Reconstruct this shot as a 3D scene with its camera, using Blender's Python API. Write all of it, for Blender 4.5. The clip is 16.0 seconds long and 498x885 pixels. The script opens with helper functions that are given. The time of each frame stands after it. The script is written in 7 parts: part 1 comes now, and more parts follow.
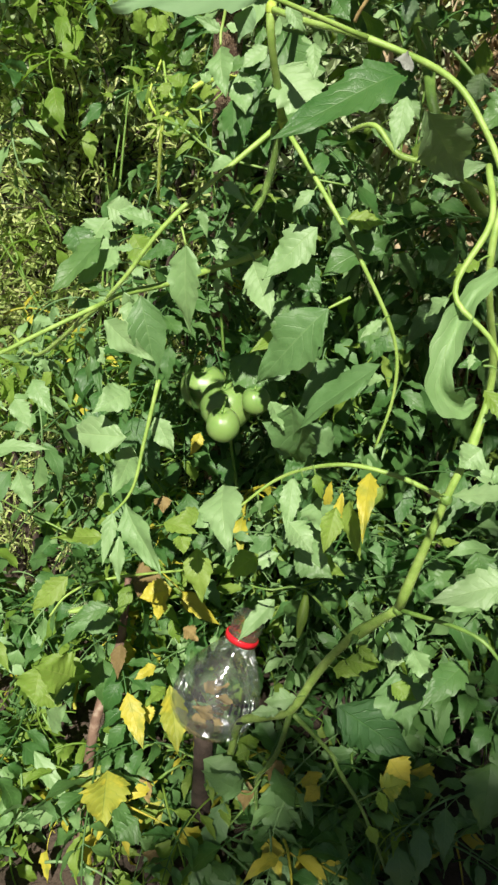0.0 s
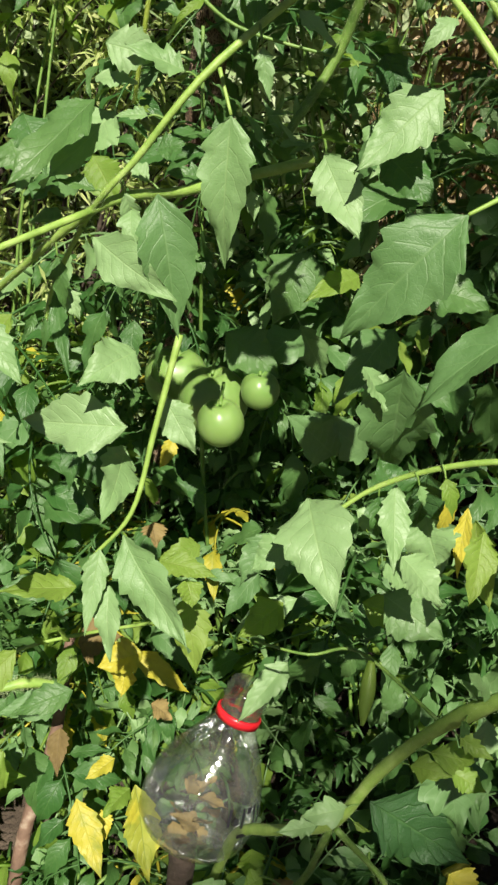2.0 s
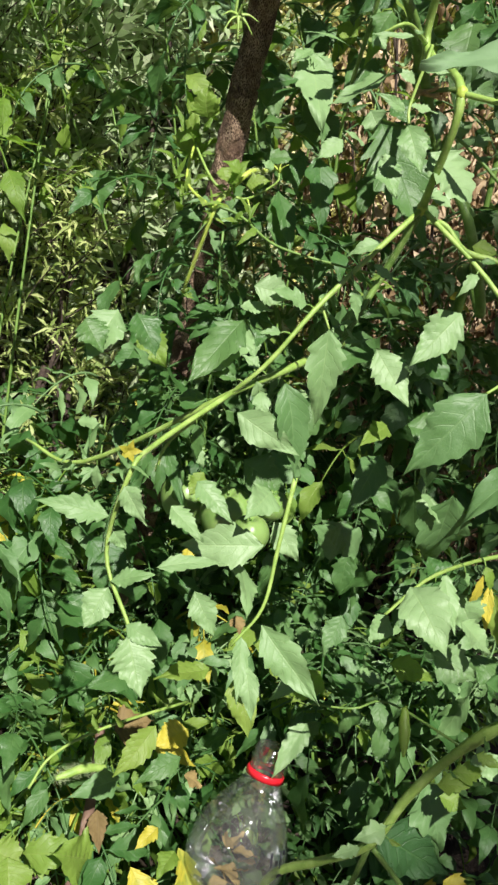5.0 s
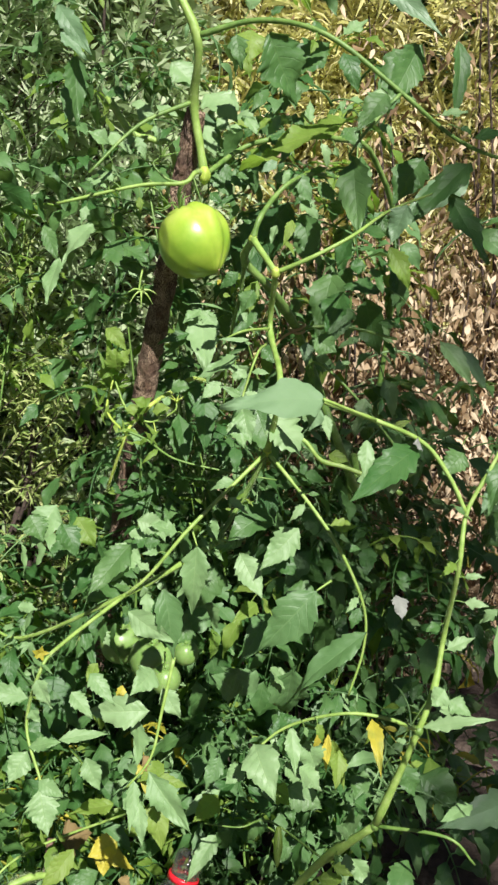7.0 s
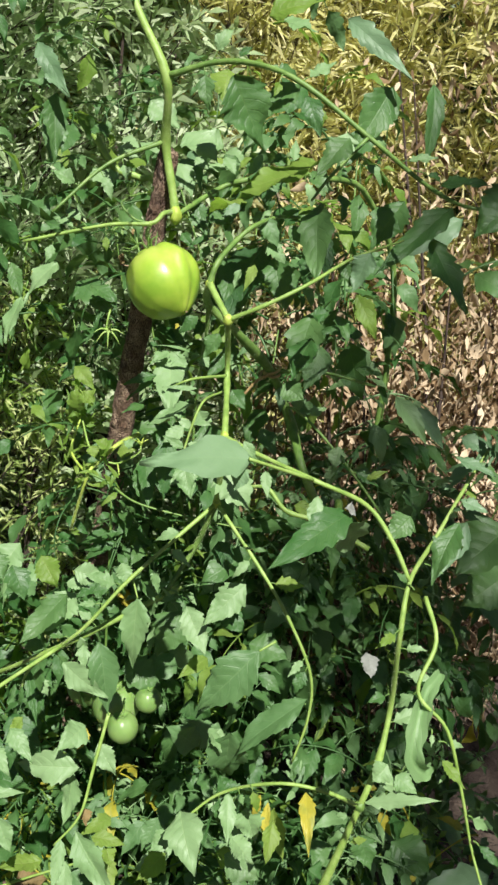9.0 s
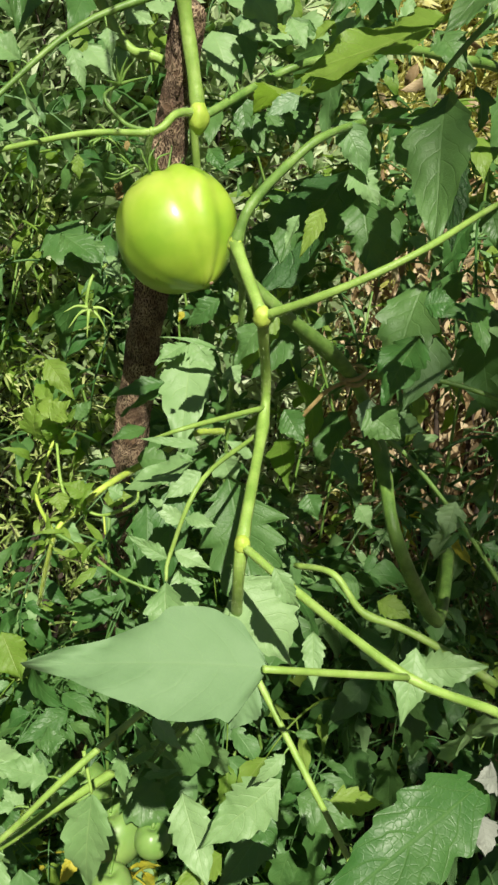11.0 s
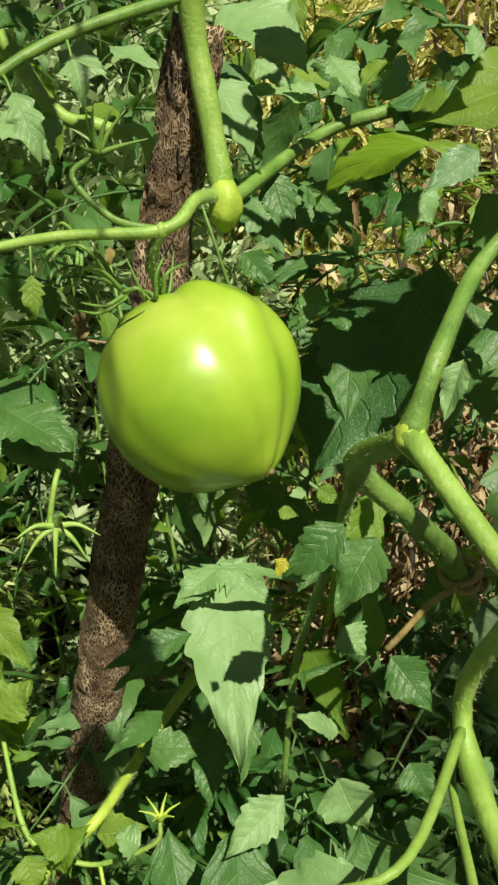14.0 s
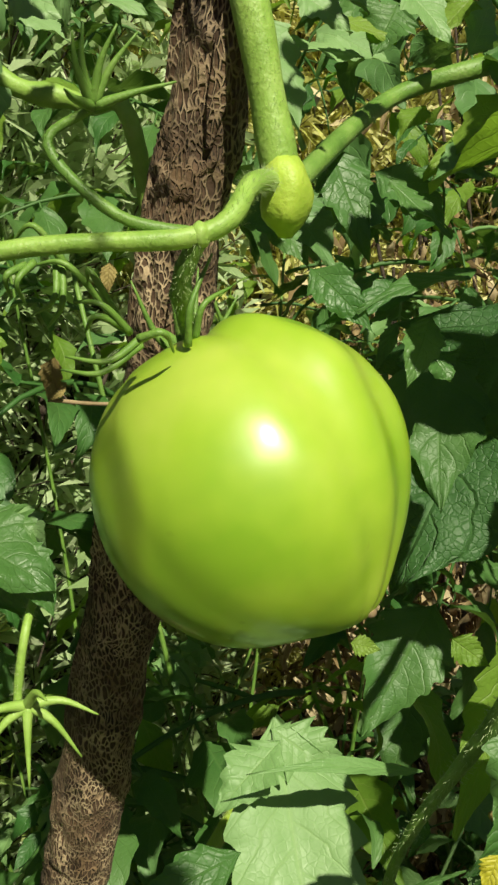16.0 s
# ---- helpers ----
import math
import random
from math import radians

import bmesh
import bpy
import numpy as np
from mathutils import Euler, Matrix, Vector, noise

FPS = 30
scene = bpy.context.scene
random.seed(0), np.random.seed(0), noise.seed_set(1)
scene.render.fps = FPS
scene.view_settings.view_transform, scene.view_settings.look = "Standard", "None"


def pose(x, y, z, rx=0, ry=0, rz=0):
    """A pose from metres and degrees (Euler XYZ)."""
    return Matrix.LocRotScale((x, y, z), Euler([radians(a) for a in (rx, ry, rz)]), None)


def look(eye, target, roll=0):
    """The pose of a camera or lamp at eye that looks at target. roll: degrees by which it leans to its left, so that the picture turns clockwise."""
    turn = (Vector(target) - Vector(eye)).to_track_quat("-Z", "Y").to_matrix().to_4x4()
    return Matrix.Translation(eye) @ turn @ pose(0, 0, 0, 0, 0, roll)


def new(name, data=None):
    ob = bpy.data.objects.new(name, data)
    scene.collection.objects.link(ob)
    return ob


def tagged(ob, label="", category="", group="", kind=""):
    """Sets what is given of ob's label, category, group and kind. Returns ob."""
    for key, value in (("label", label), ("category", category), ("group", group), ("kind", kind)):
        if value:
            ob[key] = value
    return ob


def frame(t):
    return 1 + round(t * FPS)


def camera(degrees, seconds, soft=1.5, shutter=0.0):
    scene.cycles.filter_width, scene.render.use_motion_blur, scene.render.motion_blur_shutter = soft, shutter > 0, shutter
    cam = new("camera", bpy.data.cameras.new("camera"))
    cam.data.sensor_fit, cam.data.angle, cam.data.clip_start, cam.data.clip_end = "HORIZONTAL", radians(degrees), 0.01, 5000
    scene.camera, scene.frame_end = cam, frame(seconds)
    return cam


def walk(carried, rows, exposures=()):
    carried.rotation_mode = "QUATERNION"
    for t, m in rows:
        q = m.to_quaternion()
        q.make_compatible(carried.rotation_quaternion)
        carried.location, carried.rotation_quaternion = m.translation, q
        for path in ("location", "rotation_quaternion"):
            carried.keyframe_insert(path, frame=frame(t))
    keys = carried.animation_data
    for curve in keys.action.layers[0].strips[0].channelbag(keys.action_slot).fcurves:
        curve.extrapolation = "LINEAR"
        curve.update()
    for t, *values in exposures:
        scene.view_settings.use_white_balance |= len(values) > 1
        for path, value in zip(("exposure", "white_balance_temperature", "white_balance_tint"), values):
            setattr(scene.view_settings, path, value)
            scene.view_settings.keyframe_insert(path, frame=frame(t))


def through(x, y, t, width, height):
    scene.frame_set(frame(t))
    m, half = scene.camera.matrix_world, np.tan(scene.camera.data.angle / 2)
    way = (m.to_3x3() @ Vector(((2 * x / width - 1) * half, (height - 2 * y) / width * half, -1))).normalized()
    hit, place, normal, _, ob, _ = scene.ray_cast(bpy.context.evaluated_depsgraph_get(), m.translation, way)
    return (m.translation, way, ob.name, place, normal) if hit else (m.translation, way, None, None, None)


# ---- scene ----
cam = camera(32.6, 16.0, 2.6)
PATH = [
    (0, (0.06, 0.034, 1.015), (-0.079, 1.754, 0.004), -4.6),
    (0.5, (0.067, 0.131, 0.96), (-0.096, 1.83, -0.082), -5.2),
    (1, (0.033, 0.16, 0.934), (-0.101, 1.845, -0.137), -3.9),
    (1.5, (-0.022, 0.18, 0.913), (-0.04, 1.905, -0.098), -1.8),
    (2, (-0.049, 0.221, 0.889), (0.11, 1.968, -0.071), -0.4),
    (2.5, (-0.084, 0.27, 0.876), (0.316, 2.012, -0.022), 1.0),
    (3, (-0.13, 0.289, 0.862), (0.407, 2.018, 0.012), 1.2),
    (3.2, (-0.143, 0.291, 0.859), (0.409, 2.014, 0.008), 1.1),
    (5.3, (-0.247, 0.08, 1.019), (0.361, 1.846, 0.303), 2.5),
    (5.5, (-0.248, 0.054, 1.05), (0.362, 1.833, 0.368), 2.0),
    (6, (-0.214, 0.022, 1.104), (0.389, 1.82, 0.469), 1.6),
    (6.5, (-0.2, -0.012, 1.134), (0.412, 1.785, 0.505), 1.6),
    (7, (-0.192, -0.041, 1.155), (0.406, 1.762, 0.529), 1.3),
    (7.5, (-0.179, -0.06, 1.171), (0.359, 1.774, 0.578), 0.7),
    (8, (-0.155, -0.094, 1.182), (0.364, 1.746, 0.594), 1.3),
    (8.5, (-0.126, -0.082, 1.173), (0.385, 1.761, 0.585), 1.6),
    (9, (-0.094, -0.035, 1.176), (0.378, 1.818, 0.59), 2.3),
    (9.2, (-0.088, -0.016, 1.177), (0.336, 1.85, 0.595), 2.2),
    (11.3, (0.013, 0.321, 1.148), (0.251, 2.146, 0.364), 2.3),
    (11.5, (0.005, 0.33, 1.143), (0.305, 2.145, 0.356), 2.4),
    (12, (-0.006, 0.331, 1.152), (0.451, 2.143, 0.437), 1.9),
    (12.5, (-0.033, 0.345, 1.159), (0.496, 2.157, 0.497), 1.0),
    (13, (-0.043, 0.42, 1.16), (0.481, 2.24, 0.515), 0.6),
    (13.5, (-0.047, 0.476, 1.151), (0.468, 2.306, 0.531), 0.1),
    (14, (-0.041, 0.519, 1.146), (0.507, 2.358, 0.58), -0.3),
    (14.5, (-0.033, 0.557, 1.143), (0.566, 2.394, 0.628), -1.2),
    (15, (-0.032, 0.588, 1.145), (0.606, 2.413, 0.635), -1.3),
    (15.5, (-0.038, 0.612, 1.14), (0.634, 2.419, 0.606), -1.1),
    (16, (-0.039, 0.637, 1.14), (0.646, 2.436, 0.597), -0.7),
]
EXPOSURES = [(0, 0.65, 6250, 14), (3.2, 0.63, 6450, 12), (5.3, 0.70, 5950, 20), (9.2, 0.58, 5850, 18), (11.3, 0.48, 6500, 6), (14, 0.31, 6800, -1), (16, 0.27, 6950, -3)]
walk(cam, [(t, look(eye, target, roll)) for t, eye, target, roll in PATH], EXPOSURES)

# ---- light ----
world = bpy.data.worlds.new("sky")
scene.world = world
world.use_nodes = True
wn = world.node_tree.nodes
wl = world.node_tree.links
sky = wn.new("ShaderNodeTexSky")
sky.sky_type, sky.sun_disc = "NISHITA", False
sky.sun_elevation, sky.sun_rotation = radians(50), radians(180)
wl.new(sky.outputs[0], wn["Background"].inputs[0])
wn["Background"].inputs[1].default_value = 0.017
sun = new("sun", bpy.data.lights.new("sun", "SUN"))
sun.data.energy, sun.data.angle, sun.data.color = 5.0, radians(0.55), (1.0, 0.93, 0.78)
SUN = Vector((0.02, -0.66, 0.75)).normalized()
sun.matrix_world = look(SUN * 10, (0, 0, 0))


# ---- materials ----
class Mat:
    """A small wrapper round one node material."""

    def __init__(self, name):
        self.m = bpy.data.materials.new(name)
        self.m.use_nodes = True
        self.t = self.m.node_tree
        self.b = self.t.nodes["Principled BSDF"]
        self.out = self.t.nodes["Material Output"]

    def node(self, kind, operation="", feature="", mode=""):
        n = self.t.nodes.new(kind)
        if operation:
            n.operation = operation
        if feature:
            n.feature = feature
        if mode:
            n.data_type, n.blend_type = "RGBA", mode
        return n

    def link(self, a, b):
        self.t.links.new(a, b)

    def math(self, op, a, b=None):
        n = self.node("ShaderNodeMath", operation=op)
        for i, v in enumerate((a, b)):
            if v is None:
                continue
            if isinstance(v, (int, float)):
                n.inputs[i].default_value = v
            else:
                self.link(v, n.inputs[i])
        return n.outputs[0]

    def noise(self, scale, detail=3.0, coord="Object", rough=0.55):
        c = self.node("ShaderNodeTexCoord")
        n = self.node("ShaderNodeTexNoise")
        n.inputs["Scale"].default_value, n.inputs["Detail"].default_value = scale, detail
        n.inputs["Roughness"].default_value = rough
        self.link(c.outputs[coord], n.inputs["Vector"])
        return n.outputs[0]

    def ramp(self, fac, *stops):
        n = self.node("ShaderNodeValToRGB")
        el = n.color_ramp.elements
        while len(el) < len(stops):
            el.new(0.5)
        for e, (p, c) in zip(el, stops):
            e.position, e.color = p, (*c, 1)
        self.link(fac, n.inputs[0])
        return n.outputs[0]

    def mix(self, fac, a, b, mode="MIX"):
        n = self.node("ShaderNodeMix", mode=mode)
        for i, v in ((0, fac), (6, a), (7, b)):
            if isinstance(v, (int, float)):
                n.inputs[i].default_value = v
            elif isinstance(v, tuple):
                n.inputs[i].default_value = (*v, 1)
            else:
                self.link(v, n.inputs[i])
        return n.outputs[2]

    def bump(self, height, strength, distance=0.002):
        n = self.node("ShaderNodeBump")
        n.inputs["Strength"].default_value, n.inputs["Distance"].default_value = strength, distance
        self.link(height, n.inputs["Height"])
        self.link(n.outputs[0], self.b.inputs["Normal"])
        return n.outputs[0]


def leaf_material(name, dark, mid, pale, vein, through=0.3, glow=(0.25, 0.42, 0.04), rough=0.5, island=False, spots=None, veins=1.0, relief=0.42):
    """A leaf with midrib, curved side veins and a fine net laid out by its UVs, quilted between them, with blotches and light that shines through."""
    m = Mat(name)
    uv = m.node("ShaderNodeUVMap")
    sep = m.node("ShaderNodeSeparateXYZ")
    m.link(uv.outputs[0], sep.inputs[0])
    au = m.math("ABSOLUTE", m.math("MULTIPLY", m.math("SUBTRACT", sep.outputs[0], 0.5), 2.0))
    wob = m.math("MULTIPLY", m.noise(55.0, 3.0), 0.09)
    bow = m.math("MULTIPLY", m.math("POWER", au, 1.35), 0.24)
    half = m.math("MULTIPLY", m.math("GREATER_THAN", sep.outputs[0], 0.5), 0.065)
    run = m.math("ADD", m.math("ADD", m.math("SUBTRACT", sep.outputs[1], bow), wob), half)
    saw = m.math("ABSOLUTE", m.math("SUBTRACT", m.math("FRACT", m.math("MULTIPLY", run, 7.0)), 0.5))
    side = m.math("SUBTRACT", 1.0, m.math("MULTIPLY", m.math("MINIMUM", saw, 0.07), 14.0))
    rib = m.math("SUBTRACT", 1.0, m.math("MULTIPLY", m.math("MINIMUM", au, 0.06), 16.0))
    cells = m.node("ShaderNodeTexVoronoi", feature="DISTANCE_TO_EDGE")
    cells.inputs["Scale"].default_value = 430.0
    m.link(m.node("ShaderNodeTexCoord").outputs["Object"], cells.inputs["Vector"])
    net = m.math("SUBTRACT", 1.0, m.math("MINIMUM", m.math("MULTIPLY", cells.outputs[0], 7.0), 1.0))
    veinv = m.math("MULTIPLY", m.math("MAXIMUM", rib, m.math("MAXIMUM", m.math("MULTIPLY", side, 0.7), m.math("MULTIPLY", net, 0.14))), veins)
    if island:
        rnd = m.node("ShaderNodeNewGeometry").outputs["Random Per Island"]
    else:
        rnd = m.node("ShaderNodeObjectInfo").outputs["Random"]
    geo = m.node("ShaderNodeNewGeometry").outputs["Random Per Island"]
    mixr = m.math("ADD", m.math("MULTIPLY", rnd, 0.5), m.math("MULTIPLY", geo, 0.5))
    tone = m.math("ADD", m.math("MULTIPLY", mixr, 0.62), m.math("ADD", m.math("MULTIPLY", m.noise(35.0, 4.0), 0.42), m.math("MULTIPLY", m.noise(190.0, 4.0), 0.2)))
    col = m.ramp(tone, (0.15, dark), (0.5, mid), (0.9, pale))
    if spots:
        s = m.ramp(m.noise(55.0, 5.0), (0.52, (0, 0, 0)), (0.66, (1, 1, 1)))
        col = m.mix(m.math("MULTIPLY", s, 0.8), col, spots)
    col = m.mix(m.math("MULTIPLY", veinv, 0.45), col, vein)
    m.link(col, m.b.inputs["Base Color"])
    m.link(m.math("ADD", m.math("MULTIPLY", m.noise(50.0, 3.0), 0.35), rough - 0.17), m.b.inputs["Roughness"])
    m.b.inputs["Specular IOR Level"].default_value = 0.5
    dome = m.math("MULTIPLY", m.math("SQRT", saw), 0.45)
    h = m.math("ADD", m.math("MULTIPLY", veinv, -0.6), m.math("ADD", dome, m.math("ADD", m.math("MULTIPLY", net, -0.07), m.math("MULTIPLY", m.noise(320.0, 2.0), 0.4))))
    nor = m.bump(h, relief, 0.0011)
    tr = m.node("ShaderNodeBsdfTranslucent")
    m.link(m.mix(0.5, col, glow), tr.inputs[0])
    m.link(nor, tr.inputs["Normal"])
    mx = m.node("ShaderNodeMixShader")
    mx.inputs[0].default_value = through
    m.link(m.b.outputs[0], mx.inputs[1])
    m.link(tr.outputs[0], mx.inputs[2])
    m.link(mx.outputs[0], m.out.inputs[0])
    return m.m


# the leaf green in steps, darkened for shaded leaves and paled for sunlit ones
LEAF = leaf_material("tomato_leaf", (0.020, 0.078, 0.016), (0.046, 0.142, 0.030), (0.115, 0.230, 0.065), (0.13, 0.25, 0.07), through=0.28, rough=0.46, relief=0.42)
# deeply veined leaf with its greens about halved, as shade in the colour
LEAF_QUILTED = leaf_material("shaded_quilted_leaf", (0.012, 0.05, 0.014), (0.028, 0.095, 0.024), (0.06, 0.15, 0.045), (0.10, 0.22, 0.07), veins=1.3, relief=1.0)
LEAF_PALE_LIT = leaf_material("tomato_leaf_pale_lit", (0.100, 0.218, 0.064), (0.168, 0.312, 0.106), (0.265, 0.415, 0.180), (0.29, 0.44, 0.17), through=0.22, rough=0.50, relief=0.32)
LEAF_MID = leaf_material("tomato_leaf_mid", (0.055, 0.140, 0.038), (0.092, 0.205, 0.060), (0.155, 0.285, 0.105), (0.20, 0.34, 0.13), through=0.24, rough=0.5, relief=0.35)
LEAF_SOFT = leaf_material("soft_leaf", (0.110, 0.215, 0.090), (0.140, 0.260, 0.112), (0.185, 0.315, 0.145), (0.21, 0.34, 0.15), through=0.22, rough=0.68, veins=0.8, relief=0.14)
LEAF_BLUE = leaf_material("tomato_leaf_bluish", (0.065, 0.145, 0.062), (0.11, 0.215, 0.092), (0.17, 0.29, 0.14), (0.2, 0.32, 0.16), through=0.2, rough=0.45, relief=0.3)
# bright green of young leaves, also used for leaves with sun behind them
LEAF_YOUNG = leaf_material("young_and_backlit_leaf", (0.10, 0.22, 0.025), (0.18, 0.32, 0.04), (0.27, 0.40, 0.07), (0.34, 0.45, 0.11), glow=(0.38, 0.70, 0.03), through=0.45)
LEAF_YELLOW = leaf_material("yellowed_leaf", (0.22, 0.28, 0.03), (0.46, 0.43, 0.035), (0.66, 0.58, 0.07), (0.40, 0.42, 0.07), glow=(0.7, 0.62, 0.05), spots=(0.26, 0.32, 0.05))
LEAF_MOTTLED = leaf_material("mottled_leaf", (0.12, 0.22, 0.03), (0.24, 0.32, 0.04), (0.40, 0.42, 0.05), (0.10, 0.20, 0.04), spots=(0.62, 0.55, 0.05))
LEAF_ASH = leaf_material("ashen_leaf", (0.15, 0.17, 0.14), (0.23, 0.25, 0.21), (0.30, 0.32, 0.27), (0.2, 0.22, 0.18), through=0.1, glow=(0.5, 0.5, 0.45), rough=0.7)
LEAF_DRY = leaf_material("dry_leaf", (0.075, 0.045, 0.018), (0.26, 0.178, 0.082), (0.70, 0.575, 0.37), (0.20, 0.135, 0.06), through=0.12, glow=(0.5, 0.3, 0.12), rough=0.75, island=True, veins=0.6)
LEAF_BROWN = leaf_material("withered_leaf", (0.06, 0.045, 0.015), (0.16, 0.115, 0.04), (0.33, 0.25, 0.09), (0.10, 0.075, 0.03), through=0.15, glow=(0.4, 0.22, 0.06), rough=0.75)
NEEDLE = leaf_material("needle_leaf", (0.14, 0.23, 0.09), (0.36, 0.50, 0.22), (0.66, 0.77, 0.48), (0.25, 0.35, 0.15), through=0.42, glow=(0.42, 0.55, 0.22), rough=0.5, island=True, veins=0.3)
NEEDLE_GOLD = leaf_material("golden_needle_leaf", (0.25, 0.29, 0.06), (0.58, 0.58, 0.18), (0.90, 0.86, 0.46), (0.5, 0.5, 0.2), through=0.35, glow=(0.6, 0.58, 0.16), rough=0.55, island=True, veins=0.3)
NEEDLE_LIME = leaf_material("lime_needle_leaf", (0.12, 0.22, 0.05), (0.36, 0.50, 0.13), (0.70, 0.78, 0.32), (0.3, 0.4, 0.1), through=0.42, glow=(0.5, 0.6, 0.10), rough=0.5, island=True, veins=0.3)
HEDGE_LEAF = leaf_material("hedge_leaf", (0.02, 0.06, 0.012), (0.045, 0.11, 0.022), (0.12, 0.2, 0.05), (0.1, 0.18, 0.05), island=True, veins=0.5)


def stem_material(name, a, b, c, rough=0.5):
    m = Mat(name)
    col = m.ramp(m.noise(90.0, 4.0), (0.3, a), (0.55, b), (0.8, c))
    m.link(col, m.b.inputs["Base Color"])
    m.b.inputs["Roughness"].default_value = rough
    m.b.inputs["Subsurface Weight"].default_value = 0.12
    m.b.inputs["Subsurface Radius"].default_value = (0.004, 0.006, 0.002)
    m.bump(m.noise(700.0, 3.0), 0.35, 0.0008)
    return m.m


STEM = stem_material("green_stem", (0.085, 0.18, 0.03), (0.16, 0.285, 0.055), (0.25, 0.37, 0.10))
# the green stem again, brightened for stems that the sun reaches
STEM_LIT = stem_material("green_stem_lit", (0.19, 0.325, 0.055), (0.285, 0.44, 0.09), (0.40, 0.54, 0.17))
STEM_JOINT = stem_material("stem_joint", (0.30, 0.43, 0.05), (0.42, 0.55, 0.08), (0.52, 0.62, 0.14))
STEM_DRY = stem_material("dry_stem", (0.20, 0.13, 0.07), (0.34, 0.25, 0.15), (0.48, 0.38, 0.26), 0.8)

m = Mat("hair")
m.b.inputs["Base Color"].default_value = (0.42, 0.52, 0.26, 1)
m.b.inputs["Roughness"].default_value = 0.5
HAIR = m.m

m = Mat("green_tomato_skin")
blot = m.noise(18.0, 4.0)
fine = m.noise(160.0, 2.0)
col = m.ramp(blot, (0.38, (0.225, 0.40, 0.026)), (0.52, (0.33, 0.49, 0.043)), (0.66, (0.45, 0.56, 0.090)))
spk = m.ramp(m.noise(110.0, 2.0), (0.70, (0, 0, 0)), (0.76, (1, 1, 1)))
col = m.mix(m.math("MULTIPLY", spk, 0.45), col, (0.13, 0.19, 0.02))
m.link(col, m.b.inputs["Base Color"])
m.b.inputs["Roughness"].default_value = 0.36
m.b.inputs["Coat Weight"].default_value = 0.55
m.b.inputs["Coat Roughness"].default_value = 0.16
m.b.inputs["Specular IOR Level"].default_value = 0.55
m.b.inputs["Subsurface Weight"].default_value = 0.12
m.b.inputs["Subsurface Radius"].default_value = (0.006, 0.009, 0.002)
m.bump(fine, 0.05, 0.0006)
TOMATO = m.m

m = Mat("small_tomato_skin")
m.link(m.ramp(m.noise(25.0, 3.0), (0.3, (0.14, 0.27, 0.06)), (0.7, (0.25, 0.38, 0.11))), m.b.inputs["Base Color"])
m.b.inputs["Roughness"].default_value = 0.35
m.b.inputs["Subsurface Weight"].default_value = 0.25
m.b.inputs["Subsurface Radius"].default_value = (0.005, 0.008, 0.002)
TOMATO_SMALL = m.m

m = Mat("stake_bark")
vor = m.node("ShaderNodeTexVoronoi", feature="DISTANCE_TO_EDGE")
tc = m.node("ShaderNodeTexCoord")
mp = m.node("ShaderNodeMapping")
mp.inputs["Scale"].default_value = (150.0, 150.0, 55.0)
m.link(tc.outputs["Object"], mp.inputs[0])
wv = m.node("ShaderNodeVectorMath", operation="MULTIPLY_ADD")
m.link(mp.outputs[0], wv.inputs[2])
wn3 = m.node("ShaderNodeTexNoise")
wn3.inputs["Scale"].default_value = 70.0
m.link(tc.outputs["Object"], wn3.inputs["Vector"])
m.link(wn3.outputs[1], wv.inputs[0])
wv.inputs[1].default_value = (0.9, 0.9, 0.9)
warp = wv.outputs[0]
m.link(warp, vor.inputs["Vector"])
ridge = m.ramp(vor.outputs[0], (0.07, (1, 1, 1)), (0.20, (0, 0, 0)))
wood = m.ramp(m.noise(55.0, 6.0), (0.3, (0.025, 0.014, 0.009)), (0.5, (0.085, 0.048, 0.030)), (0.72, (0.20, 0.12, 0.07)))
pale = m.ramp(m.noise(90.0, 5.0), (0.32, (0.26, 0.165, 0.095)), (0.66, (0.66, 0.50, 0.33)))
worn = m.ramp(m.noise(34.0, 4.0), (0.36, (0.15, 0.15, 0.15)), (0.56, (1, 1, 1)))
m.link(m.mix(m.math("MULTIPLY", ridge, worn), wood, pale), m.b.inputs["Base Color"])
m.b.inputs["Roughness"].default_value = 0.85
m.bump(m.math("ADD", ridge, m.math("MULTIPLY", m.noise(300.0, 4.0), 0.3)), 1.0, 0.003)
BARK = m.m

m = Mat("dark_branch_bark")
m.link(m.ramp(m.noise(40.0, 5.0), (0.3, (0.03, 0.022, 0.016)), (0.7, (0.11, 0.08, 0.06))), m.b.inputs["Base Color"])
m.b.inputs["Roughness"].default_value = 0.9
m.bump(m.noise(200.0, 4.0), 0.7, 0.003)
BRANCH = m.m

m = Mat("red_branch_bark")
m.link(m.ramp(m.noise(50.0, 5.0), (0.3, (0.10, 0.06, 0.04)), (0.55, (0.20, 0.125, 0.085)), (0.75, (0.44, 0.36, 0.27))), m.b.inputs["Base Color"])
m.b.inputs["Roughness"].default_value = 0.8
m.bump(m.noise(160.0, 4.0), 0.6, 0.003)
RED_BARK = m.m

m = Mat("soil")
big = m.noise(7.0, 6.0)
col = m.ramp(big, (0.3, (0.030, 0.021, 0.014)), (0.55, (0.075, 0.055, 0.038)), (0.8, (0.17, 0.13, 0.095)))
m.link(col, m.b.inputs["Base Color"])
m.b.inputs["Roughness"].default_value = 0.95
m.bump(m.math("ADD", big, m.math("MULTIPLY", m.noise(90.0, 6.0), 0.5)), 1.0, 0.02)
SOIL = m.m

m = Mat("concrete")
m.link(m.ramp(m.noise(3.0, 6.0), (0.3, (0.40, 0.38, 0.35)), (0.7, (0.56, 0.54, 0.50))), m.b.inputs["Base Color"])
m.b.inputs["Roughness"].default_value = 0.9
